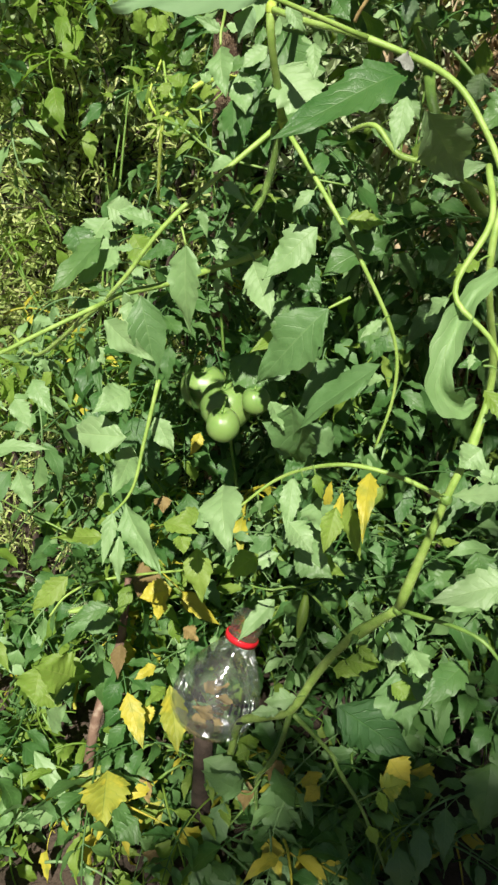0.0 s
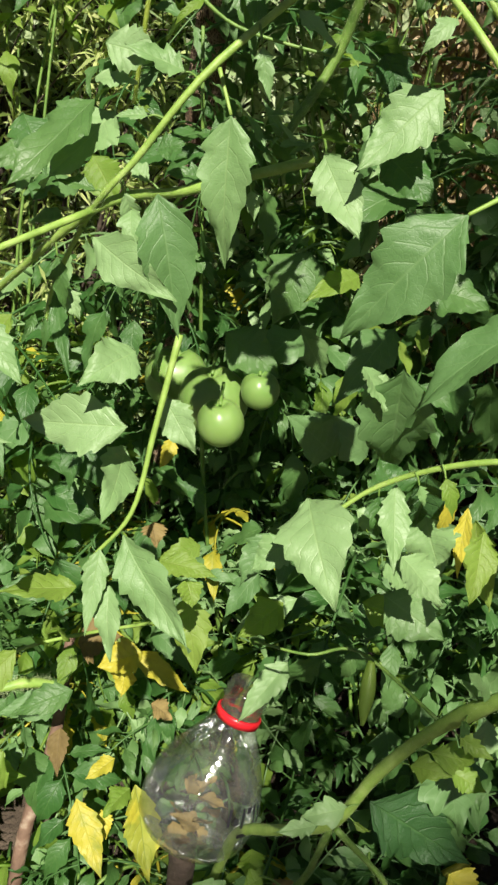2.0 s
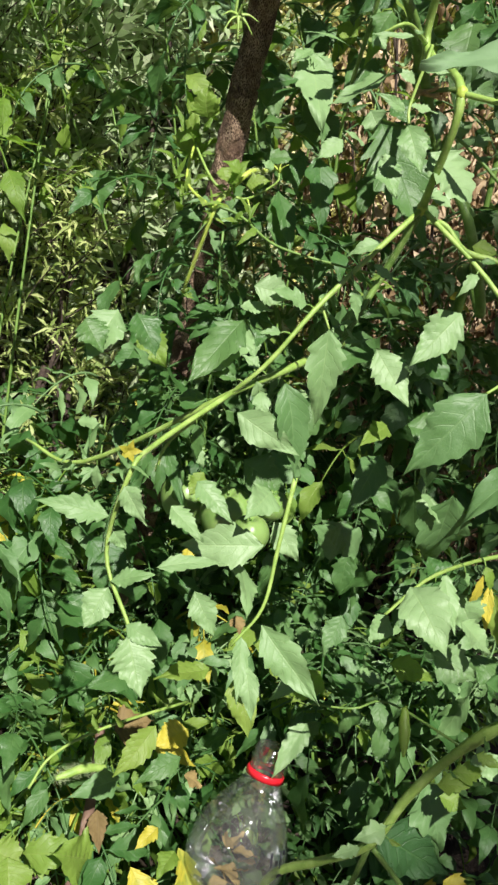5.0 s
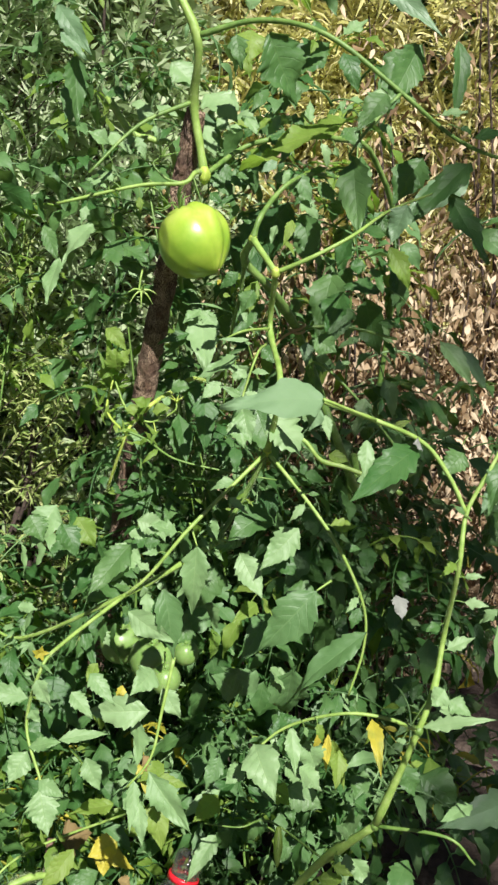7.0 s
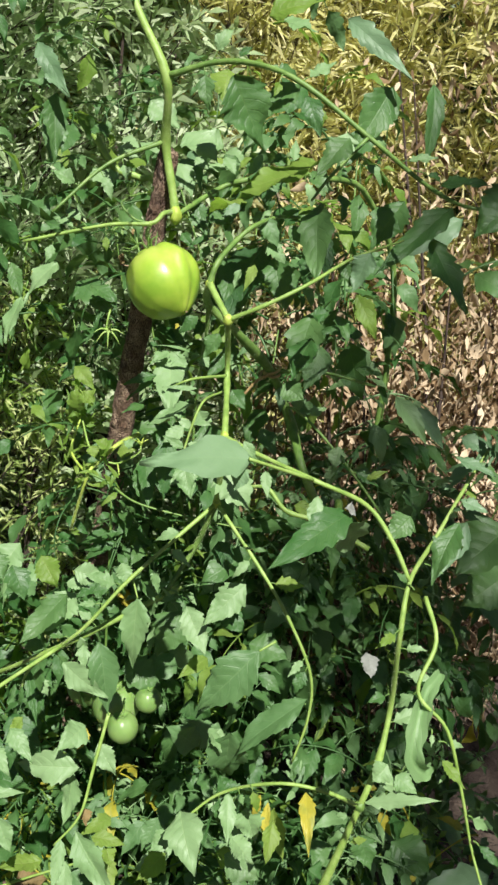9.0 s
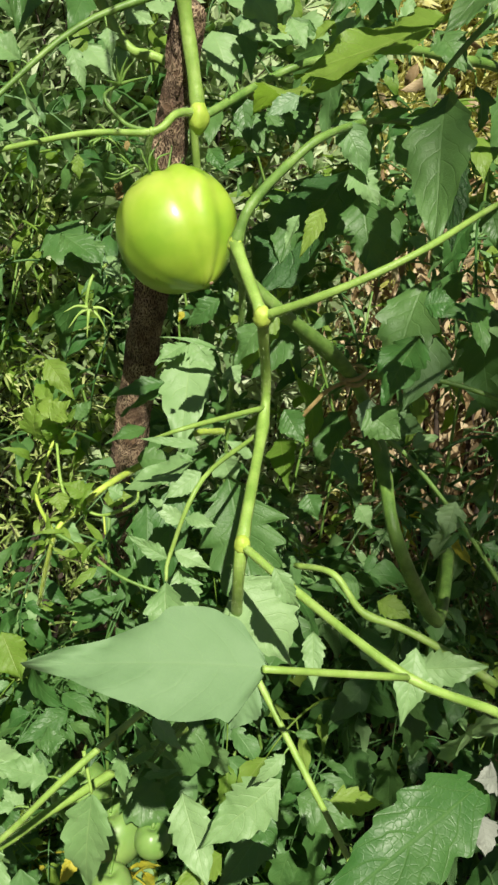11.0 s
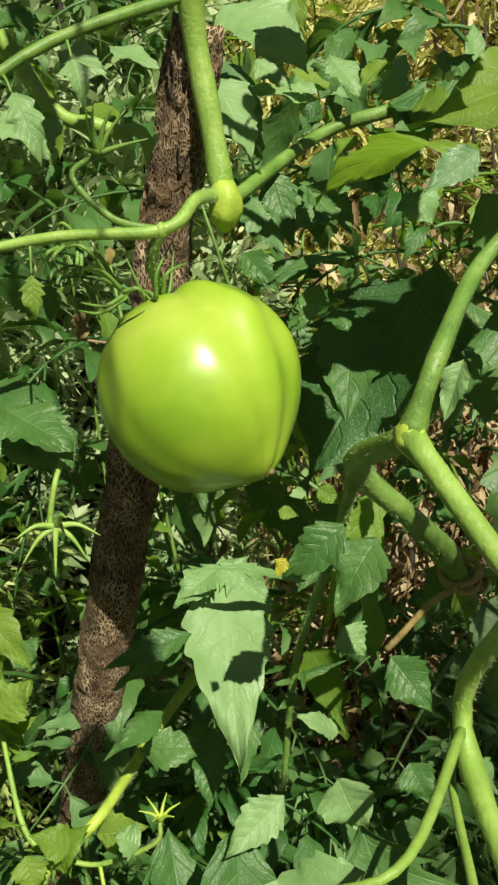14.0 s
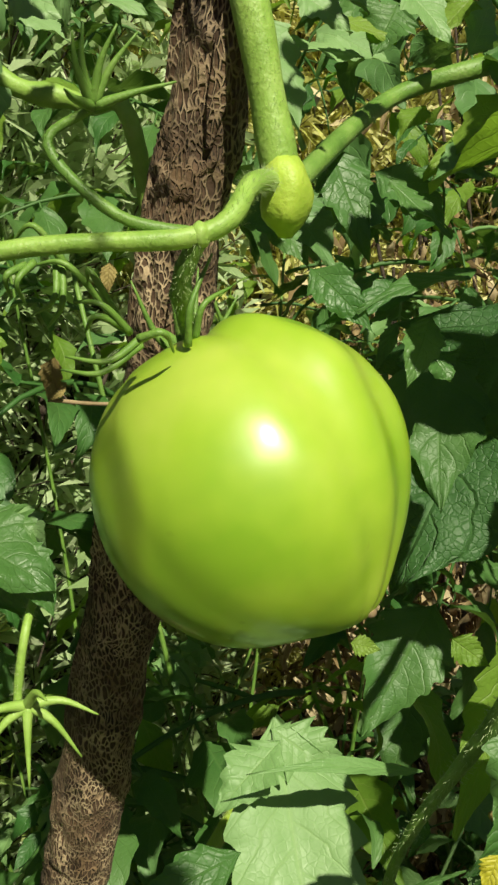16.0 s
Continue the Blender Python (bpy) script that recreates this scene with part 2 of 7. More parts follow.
m.bump(m.noise(60.0, 5.0), 0.4, 0.003)
CONCRETE = m.m

m = Mat("clear_plastic")
gloss = m.node("ShaderNodeBsdfGlossy")
gloss.inputs["Color"].default_value = (0.95, 0.97, 0.97, 1)
gloss.inputs["Roughness"].default_value = 0.09
wrinkle = m.bump(m.noise(30.0, 3.0), 0.6, 0.005)
m.link(wrinkle, gloss.inputs["Normal"])
lw = m.node("ShaderNodeLayerWeight")
lw.inputs[0].default_value = 0.3
clear = m.node("ShaderNodeBsdfTransparent")
clear.inputs[0].default_value = (0.95, 0.96, 0.95, 1)
dust = m.node("ShaderNodeBsdfDiffuse")
dust.inputs[0].default_value = (0.62, 0.62, 0.55, 1)
film = m.node("ShaderNodeMixShader")
m.link(m.ramp(m.noise(30.0, 5.0), (0.35, (0.0, 0.0, 0.0)), (0.75, (0.11, 0.11, 0.11))), film.inputs[0])
m.link(clear.outputs[0], film.inputs[1])
m.link(dust.outputs[0], film.inputs[2])
mx = m.node("ShaderNodeMixShader")
m.link(m.math("ADD", m.math("MULTIPLY", lw.outputs[0], 0.5), 0.05), mx.inputs[0])
m.link(film.outputs[0], mx.inputs[1])
m.link(gloss.outputs[0], mx.inputs[2])
m.link(mx.outputs[0], m.out.inputs[0])
PLASTIC = m.m

m = Mat("red_plastic")
m.b.inputs["Base Color"].default_value = (0.75, 0.02, 0.03, 1)
m.b.inputs["Roughness"].default_value = 0.3
RED = m.m

m = Mat("black_print")
m.b.inputs["Base Color"].default_value = (0.02, 0.02, 0.025, 1)
m.b.inputs["Roughness"].default_value = 0.4
BLACK = m.m

m = Mat("twine")
m.link(m.ramp(m.noise(150.0, 4.0), (0.3, (0.26, 0.18, 0.06)), (0.7, (0.52, 0.39, 0.17))), m.b.inputs["Base Color"])
m.b.inputs["Roughness"].default_value = 0.8
m.bump(m.noise(500.0, 3.0), 0.6, 0.001)
TWINE = m.m


# ---- builders ----
def finish(name, bm, material, parent=None, label="", smooth=True):
    me = bpy.data.meshes.new(name)
    bm.to_mesh(me)
    bm.free()
    for mt in material if isinstance(material, (list, tuple)) else [material]:
        me.materials.append(mt)
    me.polygons.foreach_set("use_smooth", [smooth] * len(me.polygons))
    ob = new(name, me)
    if parent is not None:
        ob.parent = parent
        ob.matrix_parent_inverse = parent.matrix_basis.inverted()
    return tagged(ob, label)


def part(name, bm, material, parent, label=""):
    return finish(name, bm, material, parent, label)


def place(name, me, m, parent, label=""):
    """One more object on a shared mesh, at the pose m in the world."""
    ob = new(name, me)
    ob.parent = parent
    ob.matrix_basis = parent.matrix_basis.inverted() @ m
    return tagged(ob, label)


def thing(name, at, label, category, group="", kind=""):
    ob = new(name)
    ob.empty_display_size = 0.05
    ob.matrix_basis = Matrix.Translation(at)
    return tagged(ob, label, category, group, kind)


def smooth_path(points, steps=6):
    """A Catmull-Rom line through the points."""
    p = [Vector(q) for q in points]
    if len(p) < 3:
        return [p[0].lerp(p[-1], i / steps) for i in range(steps + 1)]
    p = [p[0] * 2 - p[1], *p, p[-1] * 2 - p[-2]]
    out = []
    for a, b, c, d in zip(p, p[1:], p[2:], p[3:]):
        for i in range(steps):
            t = i / steps
            out.append(0.5 * (2 * b + (c - a) * t + (2 * a - 5 * b + 4 * c - d) * t * t + (3 * b - a - 3 * c + d) * t ** 3))
    return out + [p[-2]]


def tube(bm, line, radius, sides=8, cap=True, uneven=0.0):
    """A tube along a line; radius(s) for s from 0 to 1."""
    rings, up = [], Vector((0.31, 0.22, 0.93))
    n = len(line)
    for i, p in enumerate(line):
        d = (line[min(i + 1, n - 1)] - line[max(i - 1, 0)]).normalized()
        a = d.cross(up)
        if a.length < 0.05:
            a = d.cross(Vector((1, 0, 0)))
        a.normalize()
        b = d.cross(a)
        up = a.cross(d)
        r = radius(i / (n - 1))
        ring = []
        for k in range(sides):
            w = 2 * math.pi * k / sides
            rr = r * (1 + uneven * noise.noise((p + a * math.cos(w) * r + b * math.sin(w) * r) * 90))
            ring.append(bm.verts.new(p + a * (math.cos(w) * rr) + b * (math.sin(w) * rr)))
        rings.append(ring)
    for q, r in zip(rings, rings[1:]):
        for k in range(sides):
            bm.faces.new((q[k], q[(k + 1) % sides], r[(k + 1) % sides], r[k]))
    if cap:
        bm.faces.new(rings[0][::-1])
        bm.faces.new(rings[-1])


def stem(name, points, r0, r1, parent, material=None, nodes=(), hairs=0, sides=8, label="", blunt=0.0):
    """A tapering stem with swollen nodes (places 0..1 along it) and fine hairs."""
    line = smooth_path(points)

    def radius(s):
        r = (r0 + (r1 - r0) * s) * (0.86 if r0 < 0.0037 else 1.0)
        for q in nodes:
            r *= 1 + 0.3 * math.exp(-((s - q) / 0.035) ** 2)
        if s < blunt:
            r *= math.sqrt(max(0.02, 1 - (1 - s / blunt) ** 2))
        return r * (1 + 0.05 * math.sin(37 * s))
    bm = bmesh.new()
    tube(bm, line, radius, sides)
    ob = part(name, bm, material or STEM, parent, label)
    if hairs:
        rng = random.Random(len(points) * 31 + int(r0 * 1e6))
        bm = bmesh.new()
        for _ in range(hairs * 13):
            i = rng.randrange(len(line) - 1)
            p = line[i].lerp(line[i + 1], rng.random())
            d = (line[i + 1] - line[i]).normalized()
            o = d.cross(Vector([rng.gauss(0, 1) for _ in range(3)])).normalized()
            s = i / len(line)
            q = p + o * radius(s) * 0.95
            tipp = q + (o + d * rng.uniform(-0.4, 0.4)).normalized() * rng.uniform(0.0007, 0.0018)
            w = d.cross(o) * 0.000042
            bm.faces.new([bm.verts.new(v) for v in (q - w, q + w, tipp)])
        tagged(part("stem_hairs", bm, HAIR, ob, "fine pale stem hairs"), kind="stuff")
    return ob


def lump(at, size, parent, material):
    """A swollen stem joint."""
    bm = bmesh.new()
    bmesh.ops.create_icosphere(bm, subdivisions=3, radius=1)
    for v in bm.verts:
        k = 1 + 0.16 * noise.noise(v.co * 1.7 + Vector(at) * 40)
        v.co = Vector(at) + Vector((v.co.x * size[0], v.co.y * size[1], v.co.z * size[2])) * k
    part("stem_node", bm, material, parent)


def leaf_shape(bm, m, length, width, rng, rows=20, cols=3, droop=0.3, fold=0.25, teeth=5, lobe=0.22, twist=0.0, curl=0.0, wide=0.0):
    """A tomato leaflet from the origin along y, its face to z, laid by m: broad near its base, drawn out to a tip, with forward-pointing teeth that shrink towards it."""
    uvl = bm.loops.layers.uv.verify()
    ph = rng.random() * 6.28
    wide = wide or rng.uniform(0.24, 0.40)
    skew = [rng.uniform(-0.12, 0.12) for _ in range(2 * teeth + 4)]
    grid = []
    y = z = 0.0
    for i in range(rows + 1):
        s = i / rows
        a = 0.35 * droop - droop * s - curl * s * s + 0.12 * math.sin(ph + 6 * s)
        if i:
            y += math.cos(a) * length / rows
            z += math.sin(a) * length / rows
        if s < wide:
            base = math.sin(0.5 * math.pi * s / wide) ** 0.8
        else:
            t = (s - wide) / (1 - wide)
            base = (1 - t) ** 1.08 * (1 + 0.85 * t * (1 - t))
        row = []
        for k in range(-cols, cols + 1):
            u = k / cols
            side = 1 if u >= 0 else -1
            run = s * teeth + (0.28 if side > 0 else 0.0) + 0.18 * math.sin(ph + 7 * s + side)
            saw = run % 1.0
            big = 1 + 2.2 * skew[int(run) % len(skew) if side > 0 else -1 - int(run) % len(skew)]
            notch = saw / 0.72 if saw < 0.72 else (1 - saw) / 0.28
            depth = lobe * (1.7 * (1 - s) ** 1.6 + 0.25) * big
            w = width * 0.53 * base * (1 + depth * (0.95 * notch - 0.55) + 0.05 * math.sin(ph * side + 5 * s))
            if i == 0:
                w = width * 0.02
            if i == rows:
                w = 0.0
            x = u * w
            ahead = depth * notch * abs(u) ** 3 * 0.16 * width * min(1, 3 * (1 - s))
            lift = fold * abs(u) * w + 0.075 * width * math.sin(ph + s * 13 + 2.2 * u) * u * u + 0.05 * width * math.sin(ph * 3 + s * 5) * u + 0.013 * width * math.cos(6.2832 * (7 * s - 1.7 * abs(u) ** 1.35)) * min(1, 3 * abs(u)) * min(1, 5 * (1 - s))
            lift -= 0.45 * fold * w * u * u
            t = twist * s
            row.append(bm.verts.new(m @ Vector((x * math.cos(t) - lift * math.sin(t), y + ahead * math.cos(a) - math.sin(a) * lift, z + ahead * math.sin(a) + lift * math.cos(t) + x * math.sin(t)))))
        grid.append(row)
    for i in range(rows):
        for k in range(2 * cols):
            f = bm.faces.new((grid[i][k], grid[i][k + 1], grid[i + 1][k + 1], grid[i + 1][k]))
            for lp, (kk, ii) in zip(f.loops, ((k, i), (k + 1, i), (k + 1, i + 1), (k, i + 1))):
                lp[uvl].uv = (kk / (2 * cols), ii / rows)


def facing(base, tip, face):
    """A pose with its y from base to tip and its z as near to face as can be."""
    b, t, f = Vector(base), Vector(tip), Vector(face)
    y = (t - b).normalized()
    x = y.cross(f).normalized()
    z = x.cross(y)
    return Matrix.Translation(b) @ Matrix((x, y, z)).transposed().to_4x4(), (t - b).length


LEAF_COUNT = [0]


def leaf(parent, base, tip, width, face=(-0.2, -0.75, 0.62), material=None, droop=0.35, fold=0.24, teeth=7, lobe=0.22, twist=0.0, curl=0.0, label="", wide=0.0):
    """One leaf, fitted between its base and its tip."""
    LEAF_COUNT[0] += 1
    rng = random.Random(LEAF_COUNT[0])
    m, length = facing(base, tip, face)
    bm = bmesh.new()
    leaf_shape(bm, m, length * (1 + 0.04 * droop + 0.1 * abs(curl)), width, rng, 48, 5, droop, fold, teeth, lobe, twist, curl, wide)
    return part("leaf", bm, material or LEAF, parent, label)


def frond_mesh(name, seed, material, length=0.16, pairs=3, size=0.05, rows=9, cols=2, sag=1.0, slim=0.5):
    """A whole compound leaf: a drooping stalk along y with pairs of leaflets and one at its end."""
    rng = random.Random(seed)
    bm = bmesh.new()
    line = []
    y = z = 0.0
    bend = rng.uniform(-0.3, 0.3)
    n = 10
    for i in range(n + 1):
        a = 0.5 - sag * 1.5 * (i / n)
        line.append(Vector((bend * y * y / length, y, z)))
        y += math.cos(a) * length / n
        z += math.sin(a) * length / n
    tube(bm, line, lambda s: 0.0017 * (1 - 0.6 * s), 5)
    spots = [0.3 + 0.6 * i / pairs for i in range(pairs)]
    for s in spots:
        i = int(s * n)
        p = line[i]
        d = (line[i + 1] - line[i]).normalized()
        for side in (-1, 1):
            out = (Vector((side, 0, 0)) + d * rng.uniform(0.2, 0.8) + Vector((0, 0, rng.uniform(-0.6, 0.15)))).normalized()
            fc = Vector((rng.uniform(-0.4, 0.4), rng.uniform(-0.5, 0.3), 1))
            q = p + out * rng.uniform(0.004, 0.012)
            tube(bm, [p, q], lambda s: 0.0008, 4, False)
            m, _ = facing(q, q + out, fc)
            ln = size * rng.uniform(0.6, 1.1)
            leaf_shape(bm, m, ln, ln * rng.uniform(slim * 0.85, slim * 1.2), rng, rows, cols, rng.uniform(0.1, 1.5), rng.uniform(0.1, 0.7), 4, 0.30, rng.uniform(-0.9, 0.9), rng.uniform(-0.6, 1.2))
    p, d = line[-1], (line[-1] - line[-2]).normalized()
    m, _ = facing(p, p + d, (rng.uniform(-0.4, 0.4), 0.1, 1))
    leaf_shape(bm, m, size * rng.uniform(1.1, 1.5), size * 1.5 * slim, rng, rows + 3, cols, rng.uniform(0.3, 1.2), 0.3, 4, 0.32, rng.uniform(-0.6, 0.6))
    me = bpy.data.meshes.new(name)
    bm.to_mesh(me)
    bm.free()
    me.materials.append(material)
    me.polygons.foreach_set("use_smooth", [True] * len(me.polygons))
    return me


# ---- ground ----
bm = bmesh.new()
edges = [-40, -15, -6, -3] + [-2 + 0.1 * i for i in range(51)] + [4, 6, 15, 40]
gv = {}
for i, x in enumerate(edges):
    for j, y in enumerate(edges):
        near = math.exp(-((x - 0.1) ** 2 + (y - 0.9) ** 2) / 0.8)
        z = 0.11 * near + 0.025 * noise.noise((x * 4, y * 4, 0)) * (1 if abs(x) < 5 and abs(y) < 5 else 0)
        gv[i, j] = bm.verts.new((x, y, z))
for i in range(len(edges) - 1):
    for j in range(len(edges) - 1):
        bm.faces.new((gv[i, j], gv[i + 1, j], gv[i + 1, j + 1], gv[i, j + 1]))
tagged(finish("ground", bm, SOIL), "dark crumbly garden soil under the plants", "ground", kind="structure")

bm = bmesh.new()
bmesh.ops.create_cube(bm, size=1, matrix=Matrix.Translation((1.5, 5.0, 0.02)) @ Matrix.Diagonal((9, 4.6, 0.12, 1)))
bmesh.ops.bevel(bm, geom=bm.edges[:], offset=0.01, segments=2, affect="EDGES")
tagged(finish("pavement", bm, CONCRETE, smooth=False), "pale sunlit concrete path behind the shrubs", "pavement", kind="structure")

# made-up wall that only closes the sky gaps in the hedge
bm = bmesh.new()
bmesh.ops.create_cube(bm, size=1, matrix=Matrix.Translation((0.5, 3.8, 1.25)) @ Matrix.Diagonal((12, 0.2, 2.4, 1)))
bmesh.ops.bevel(bm, geom=bm.edges[:], offset=0.008, segments=2, affect="EDGES")
tagged(finish("wall_north", bm, CONCRETE, smooth=False), "plain grey concrete wall added behind the hedge to block the sky", "wall", kind="structure")

# ---- the wooden stake ----
top, foot = Vector((0.0358, 0.838, 1.198)), Vector((-0.1155, 1.123, 0.08))
down = (foot - top).normalized()
ax = down.cross(Vector((0, 1, 0))).normalized()
ay = down.cross(ax)


def bark_height(p):
    """Raised, net-like ridges of bark that run along the stake."""
    q = Vector((p.x * 150, p.y * 150, p.z * 60)) + 0.7 * noise.noise_vector(p * 70)
    d = noise.voronoi(q)[0]
    ridge = max(0.0, 1 - (d[1] - d[0]) / 0.30)
    worn = min(1.0, max(0.0, 0.62 + 1.6 * noise.noise(p * 38)))
    return 0.0021 * ridge * worn + 0.0006 * noise.noise(p * 240)


bm = bmesh.new()
rings, sides = [], 56
for i in range(421):
    f = (i / 420) ** 1.15
    c = top.lerp(foot, f) + Vector((0.0012 * noise.noise((i * 0.04, 0, 0)), 0.001 * noise.noise((0, i * 0.04, 0)), 0))
    r = min(0.0116, 0.0084 + 0.014 * f)
    ring = []
    for k in range(sides):
        w = 2 * math.pi * k / sides
        o = ax * math.cos(w) + ay * math.sin(w)
        rr = r * (1 + 0.05 * math.sin(2 * w + 5 * f)) + bark_height(c + o * r)
        ring.append(bm.verts.new(c + o * rr + (down * (-0.006 * noise.noise(o * 1.6) - 0.004) if i == 0 else Vector())))
    rings.append(ring)
for p, q in zip(rings, rings[1:]):
    for k in range(sides):
        bm.faces.new((p[k], p[(k + 1) % sides], q[(k + 1) % sides], q[k]))
bm.faces.new(rings[0][::-1])
stake = thing("stake", foot, "rough brown wooden stake with net-like cracked bark, stuck in the soil", "stake")
part("pole", bm, BARK, stake)
rng = random.Random(8)
for k in range(14):
    s0, ln, w0, wd = rng.uniform(0.0, 0.4) if k else 0.0, rng.uniform(0.02, 0.06), rng.uniform(0, 6.28) if k else 3.6, rng.uniform(0.3, 0.6)
    bm = bmesh.new()
    rows = []
    for i in range(9):
        t = i / 8
        f = min(1, s0 + ln * t)
        c = top.lerp(foot, f)
        half = wd * 0.5 * math.sin(math.pi * (0.08 + 0.84 * t)) * (1 + 0.3 * rng.random())
        r0 = min(0.0116, 0.0084 + 0.014 * f)
        r = r0 + 0.0018 + 0.0007 * math.sin(3.1 * t) + 0.0003 * rng.random()
        rows.append([[bm.verts.new(c + ax * (rr * math.cos(w0 + half * u)) + ay * (rr * math.sin(w0 + half * u))) for u in (-1, -0.5, 0, 0.5, 1)] for rr in (r, r0 - 0.0006)])
    for p, q in zip(rows, rows[1:]):
        for i in range(4):
            bm.faces.new((p[0][i], p[0][i + 1], q[0][i + 1], q[0][i]))
        bm.faces.new((p[1][0], p[0][0], q[0][0], q[1][0]))
        bm.faces.new((p[0][4], p[1][4], q[1][4], q[0][4]))
    part("bark_strip", bm, BARK, stake)

# ---- the main tomato plant ----
plant = thing("tomato_plant", (0.17, 0.85, 0.10), "green tomato plant with hairy stems, tied up to the stake", "plant")
stem("main_stem", [(0.30, 1.00, 0.08), (0.29, 0.98, 0.5), (0.27, 0.92, 0.78), (0.227, 0.816, 0.788), (0.175, 0.777, 0.881), (0.173, 0.830, 0.923), (0.146, 0.822, 0.982), (0.091, 0.761, 1.037), (0.061, 0.747, 1.065), (0.051, 0.694, 1.090)], 0.0058, 0.0036, plant, nodes=(0.55, 0.72), hairs=160)
stem("main_stem", [(0.051, 0.694, 1.090), (0.058, 0.696, 1.108), (0.079, 0.716, 1.126), (0.099, 0.727, 1.139), (0.139, 0.775, 1.145), (0.19, 0.80, 1.14)], 0.0032, 0.0018, plant, nodes=(0.02,), hairs=120)
stem("side_stem", [(0.061, 0.747, 1.065), (0.063, 0.766, 1.031), (0.061, 0.797, 0.971), (0.06, 0.81, 0.90)], 0.0026, 0.0014, plant, nodes=(0.02,), hairs=100)
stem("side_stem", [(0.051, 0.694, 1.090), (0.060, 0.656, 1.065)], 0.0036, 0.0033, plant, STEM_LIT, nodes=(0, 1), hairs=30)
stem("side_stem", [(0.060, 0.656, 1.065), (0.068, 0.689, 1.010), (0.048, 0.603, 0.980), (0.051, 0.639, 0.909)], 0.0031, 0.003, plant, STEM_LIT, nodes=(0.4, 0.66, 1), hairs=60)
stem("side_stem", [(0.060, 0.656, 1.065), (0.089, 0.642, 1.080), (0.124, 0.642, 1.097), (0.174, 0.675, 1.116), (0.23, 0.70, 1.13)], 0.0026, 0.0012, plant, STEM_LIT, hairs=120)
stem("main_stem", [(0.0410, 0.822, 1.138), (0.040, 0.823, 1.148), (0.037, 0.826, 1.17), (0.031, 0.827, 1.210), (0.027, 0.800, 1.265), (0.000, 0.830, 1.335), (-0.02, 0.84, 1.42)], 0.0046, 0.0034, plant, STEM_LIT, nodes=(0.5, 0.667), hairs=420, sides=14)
lump((0.0405, 0.821, 1.1415), (0.0060, 0.0060, 0.0092), plant, STEM_JOINT)
for at, size, mat in (((0.060, 0.656, 1.065), 0.0040, STEM_JOINT), ((0.051, 0.694, 1.090), 0.0039, STEM_JOINT), ((0.048, 0.603, 0.980), 0.0036, STEM_JOINT), ((0.149, 0.503, 0.690), 0.0041, STEM), ((0.121, 0.515, 0.585), 0.0041, STEM), ((0.027, 0.800, 1.265), 0.0043, STEM_LIT), ((0.013, 0.799, 1.134), 0.0021, STEM_LIT), ((0.051, 0.639, 0.909), 0.0038, STEM_JOINT)):
    lump(at, (size, size, size * 1.25), plant, mat)
stem("side_stem", [(0.027, 0.800, 1.265), (0.077, 0.768, 1.277), (0.123, 0.718, 1.262), (0.186, 0.692, 1.216), (0.235, 0.682, 1.181), (0.250, 0.628, 1.163), (0.290, 0.617, 1.162)], 0.0034, 0.0016, plant, hairs=120)
stem("side_stem", [(0.186, 0.692, 1.216), (0.153, 0.691, 1.182), (0.137, 0.689, 1.162)], 0.002, 0.0012, plant)
stem("side_stem", [(0.040, 0.825, 1.140), (0.095, 0.873, 1.168), (0.125, 0.868, 1.178), (0.163, 0.881, 1.185), (0.214, 0.910, 1.183), (0.30, 0.97, 1.16), (0.37, 1.03, 1.0), (0.33, 1.05, 0.5), (0.30, 1.04, 0.1)], 0.0030, 0.0050, plant, hairs=120)
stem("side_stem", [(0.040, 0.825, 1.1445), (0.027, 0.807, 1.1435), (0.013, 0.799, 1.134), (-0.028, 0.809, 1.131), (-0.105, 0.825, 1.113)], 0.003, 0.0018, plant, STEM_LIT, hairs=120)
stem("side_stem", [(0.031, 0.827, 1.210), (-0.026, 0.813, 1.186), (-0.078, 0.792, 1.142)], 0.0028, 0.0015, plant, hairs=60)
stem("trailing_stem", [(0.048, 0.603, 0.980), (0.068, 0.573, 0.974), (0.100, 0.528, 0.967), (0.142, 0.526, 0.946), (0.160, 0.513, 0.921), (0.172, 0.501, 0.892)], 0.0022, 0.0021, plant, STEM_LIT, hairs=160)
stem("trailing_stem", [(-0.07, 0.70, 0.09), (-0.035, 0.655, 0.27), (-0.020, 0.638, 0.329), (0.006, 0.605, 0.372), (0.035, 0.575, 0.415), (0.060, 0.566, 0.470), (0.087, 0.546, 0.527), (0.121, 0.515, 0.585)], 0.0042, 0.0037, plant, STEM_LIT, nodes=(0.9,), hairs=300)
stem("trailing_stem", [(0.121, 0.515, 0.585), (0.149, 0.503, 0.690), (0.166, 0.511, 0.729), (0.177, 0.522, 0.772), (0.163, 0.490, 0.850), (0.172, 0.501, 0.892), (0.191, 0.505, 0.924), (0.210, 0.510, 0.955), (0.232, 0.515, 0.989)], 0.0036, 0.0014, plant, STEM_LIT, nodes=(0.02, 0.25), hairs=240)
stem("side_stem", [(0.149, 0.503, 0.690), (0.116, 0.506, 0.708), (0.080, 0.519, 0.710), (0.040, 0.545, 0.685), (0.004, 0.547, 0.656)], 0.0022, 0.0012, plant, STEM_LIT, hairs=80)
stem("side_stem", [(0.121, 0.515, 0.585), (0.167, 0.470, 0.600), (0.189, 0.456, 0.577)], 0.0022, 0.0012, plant)
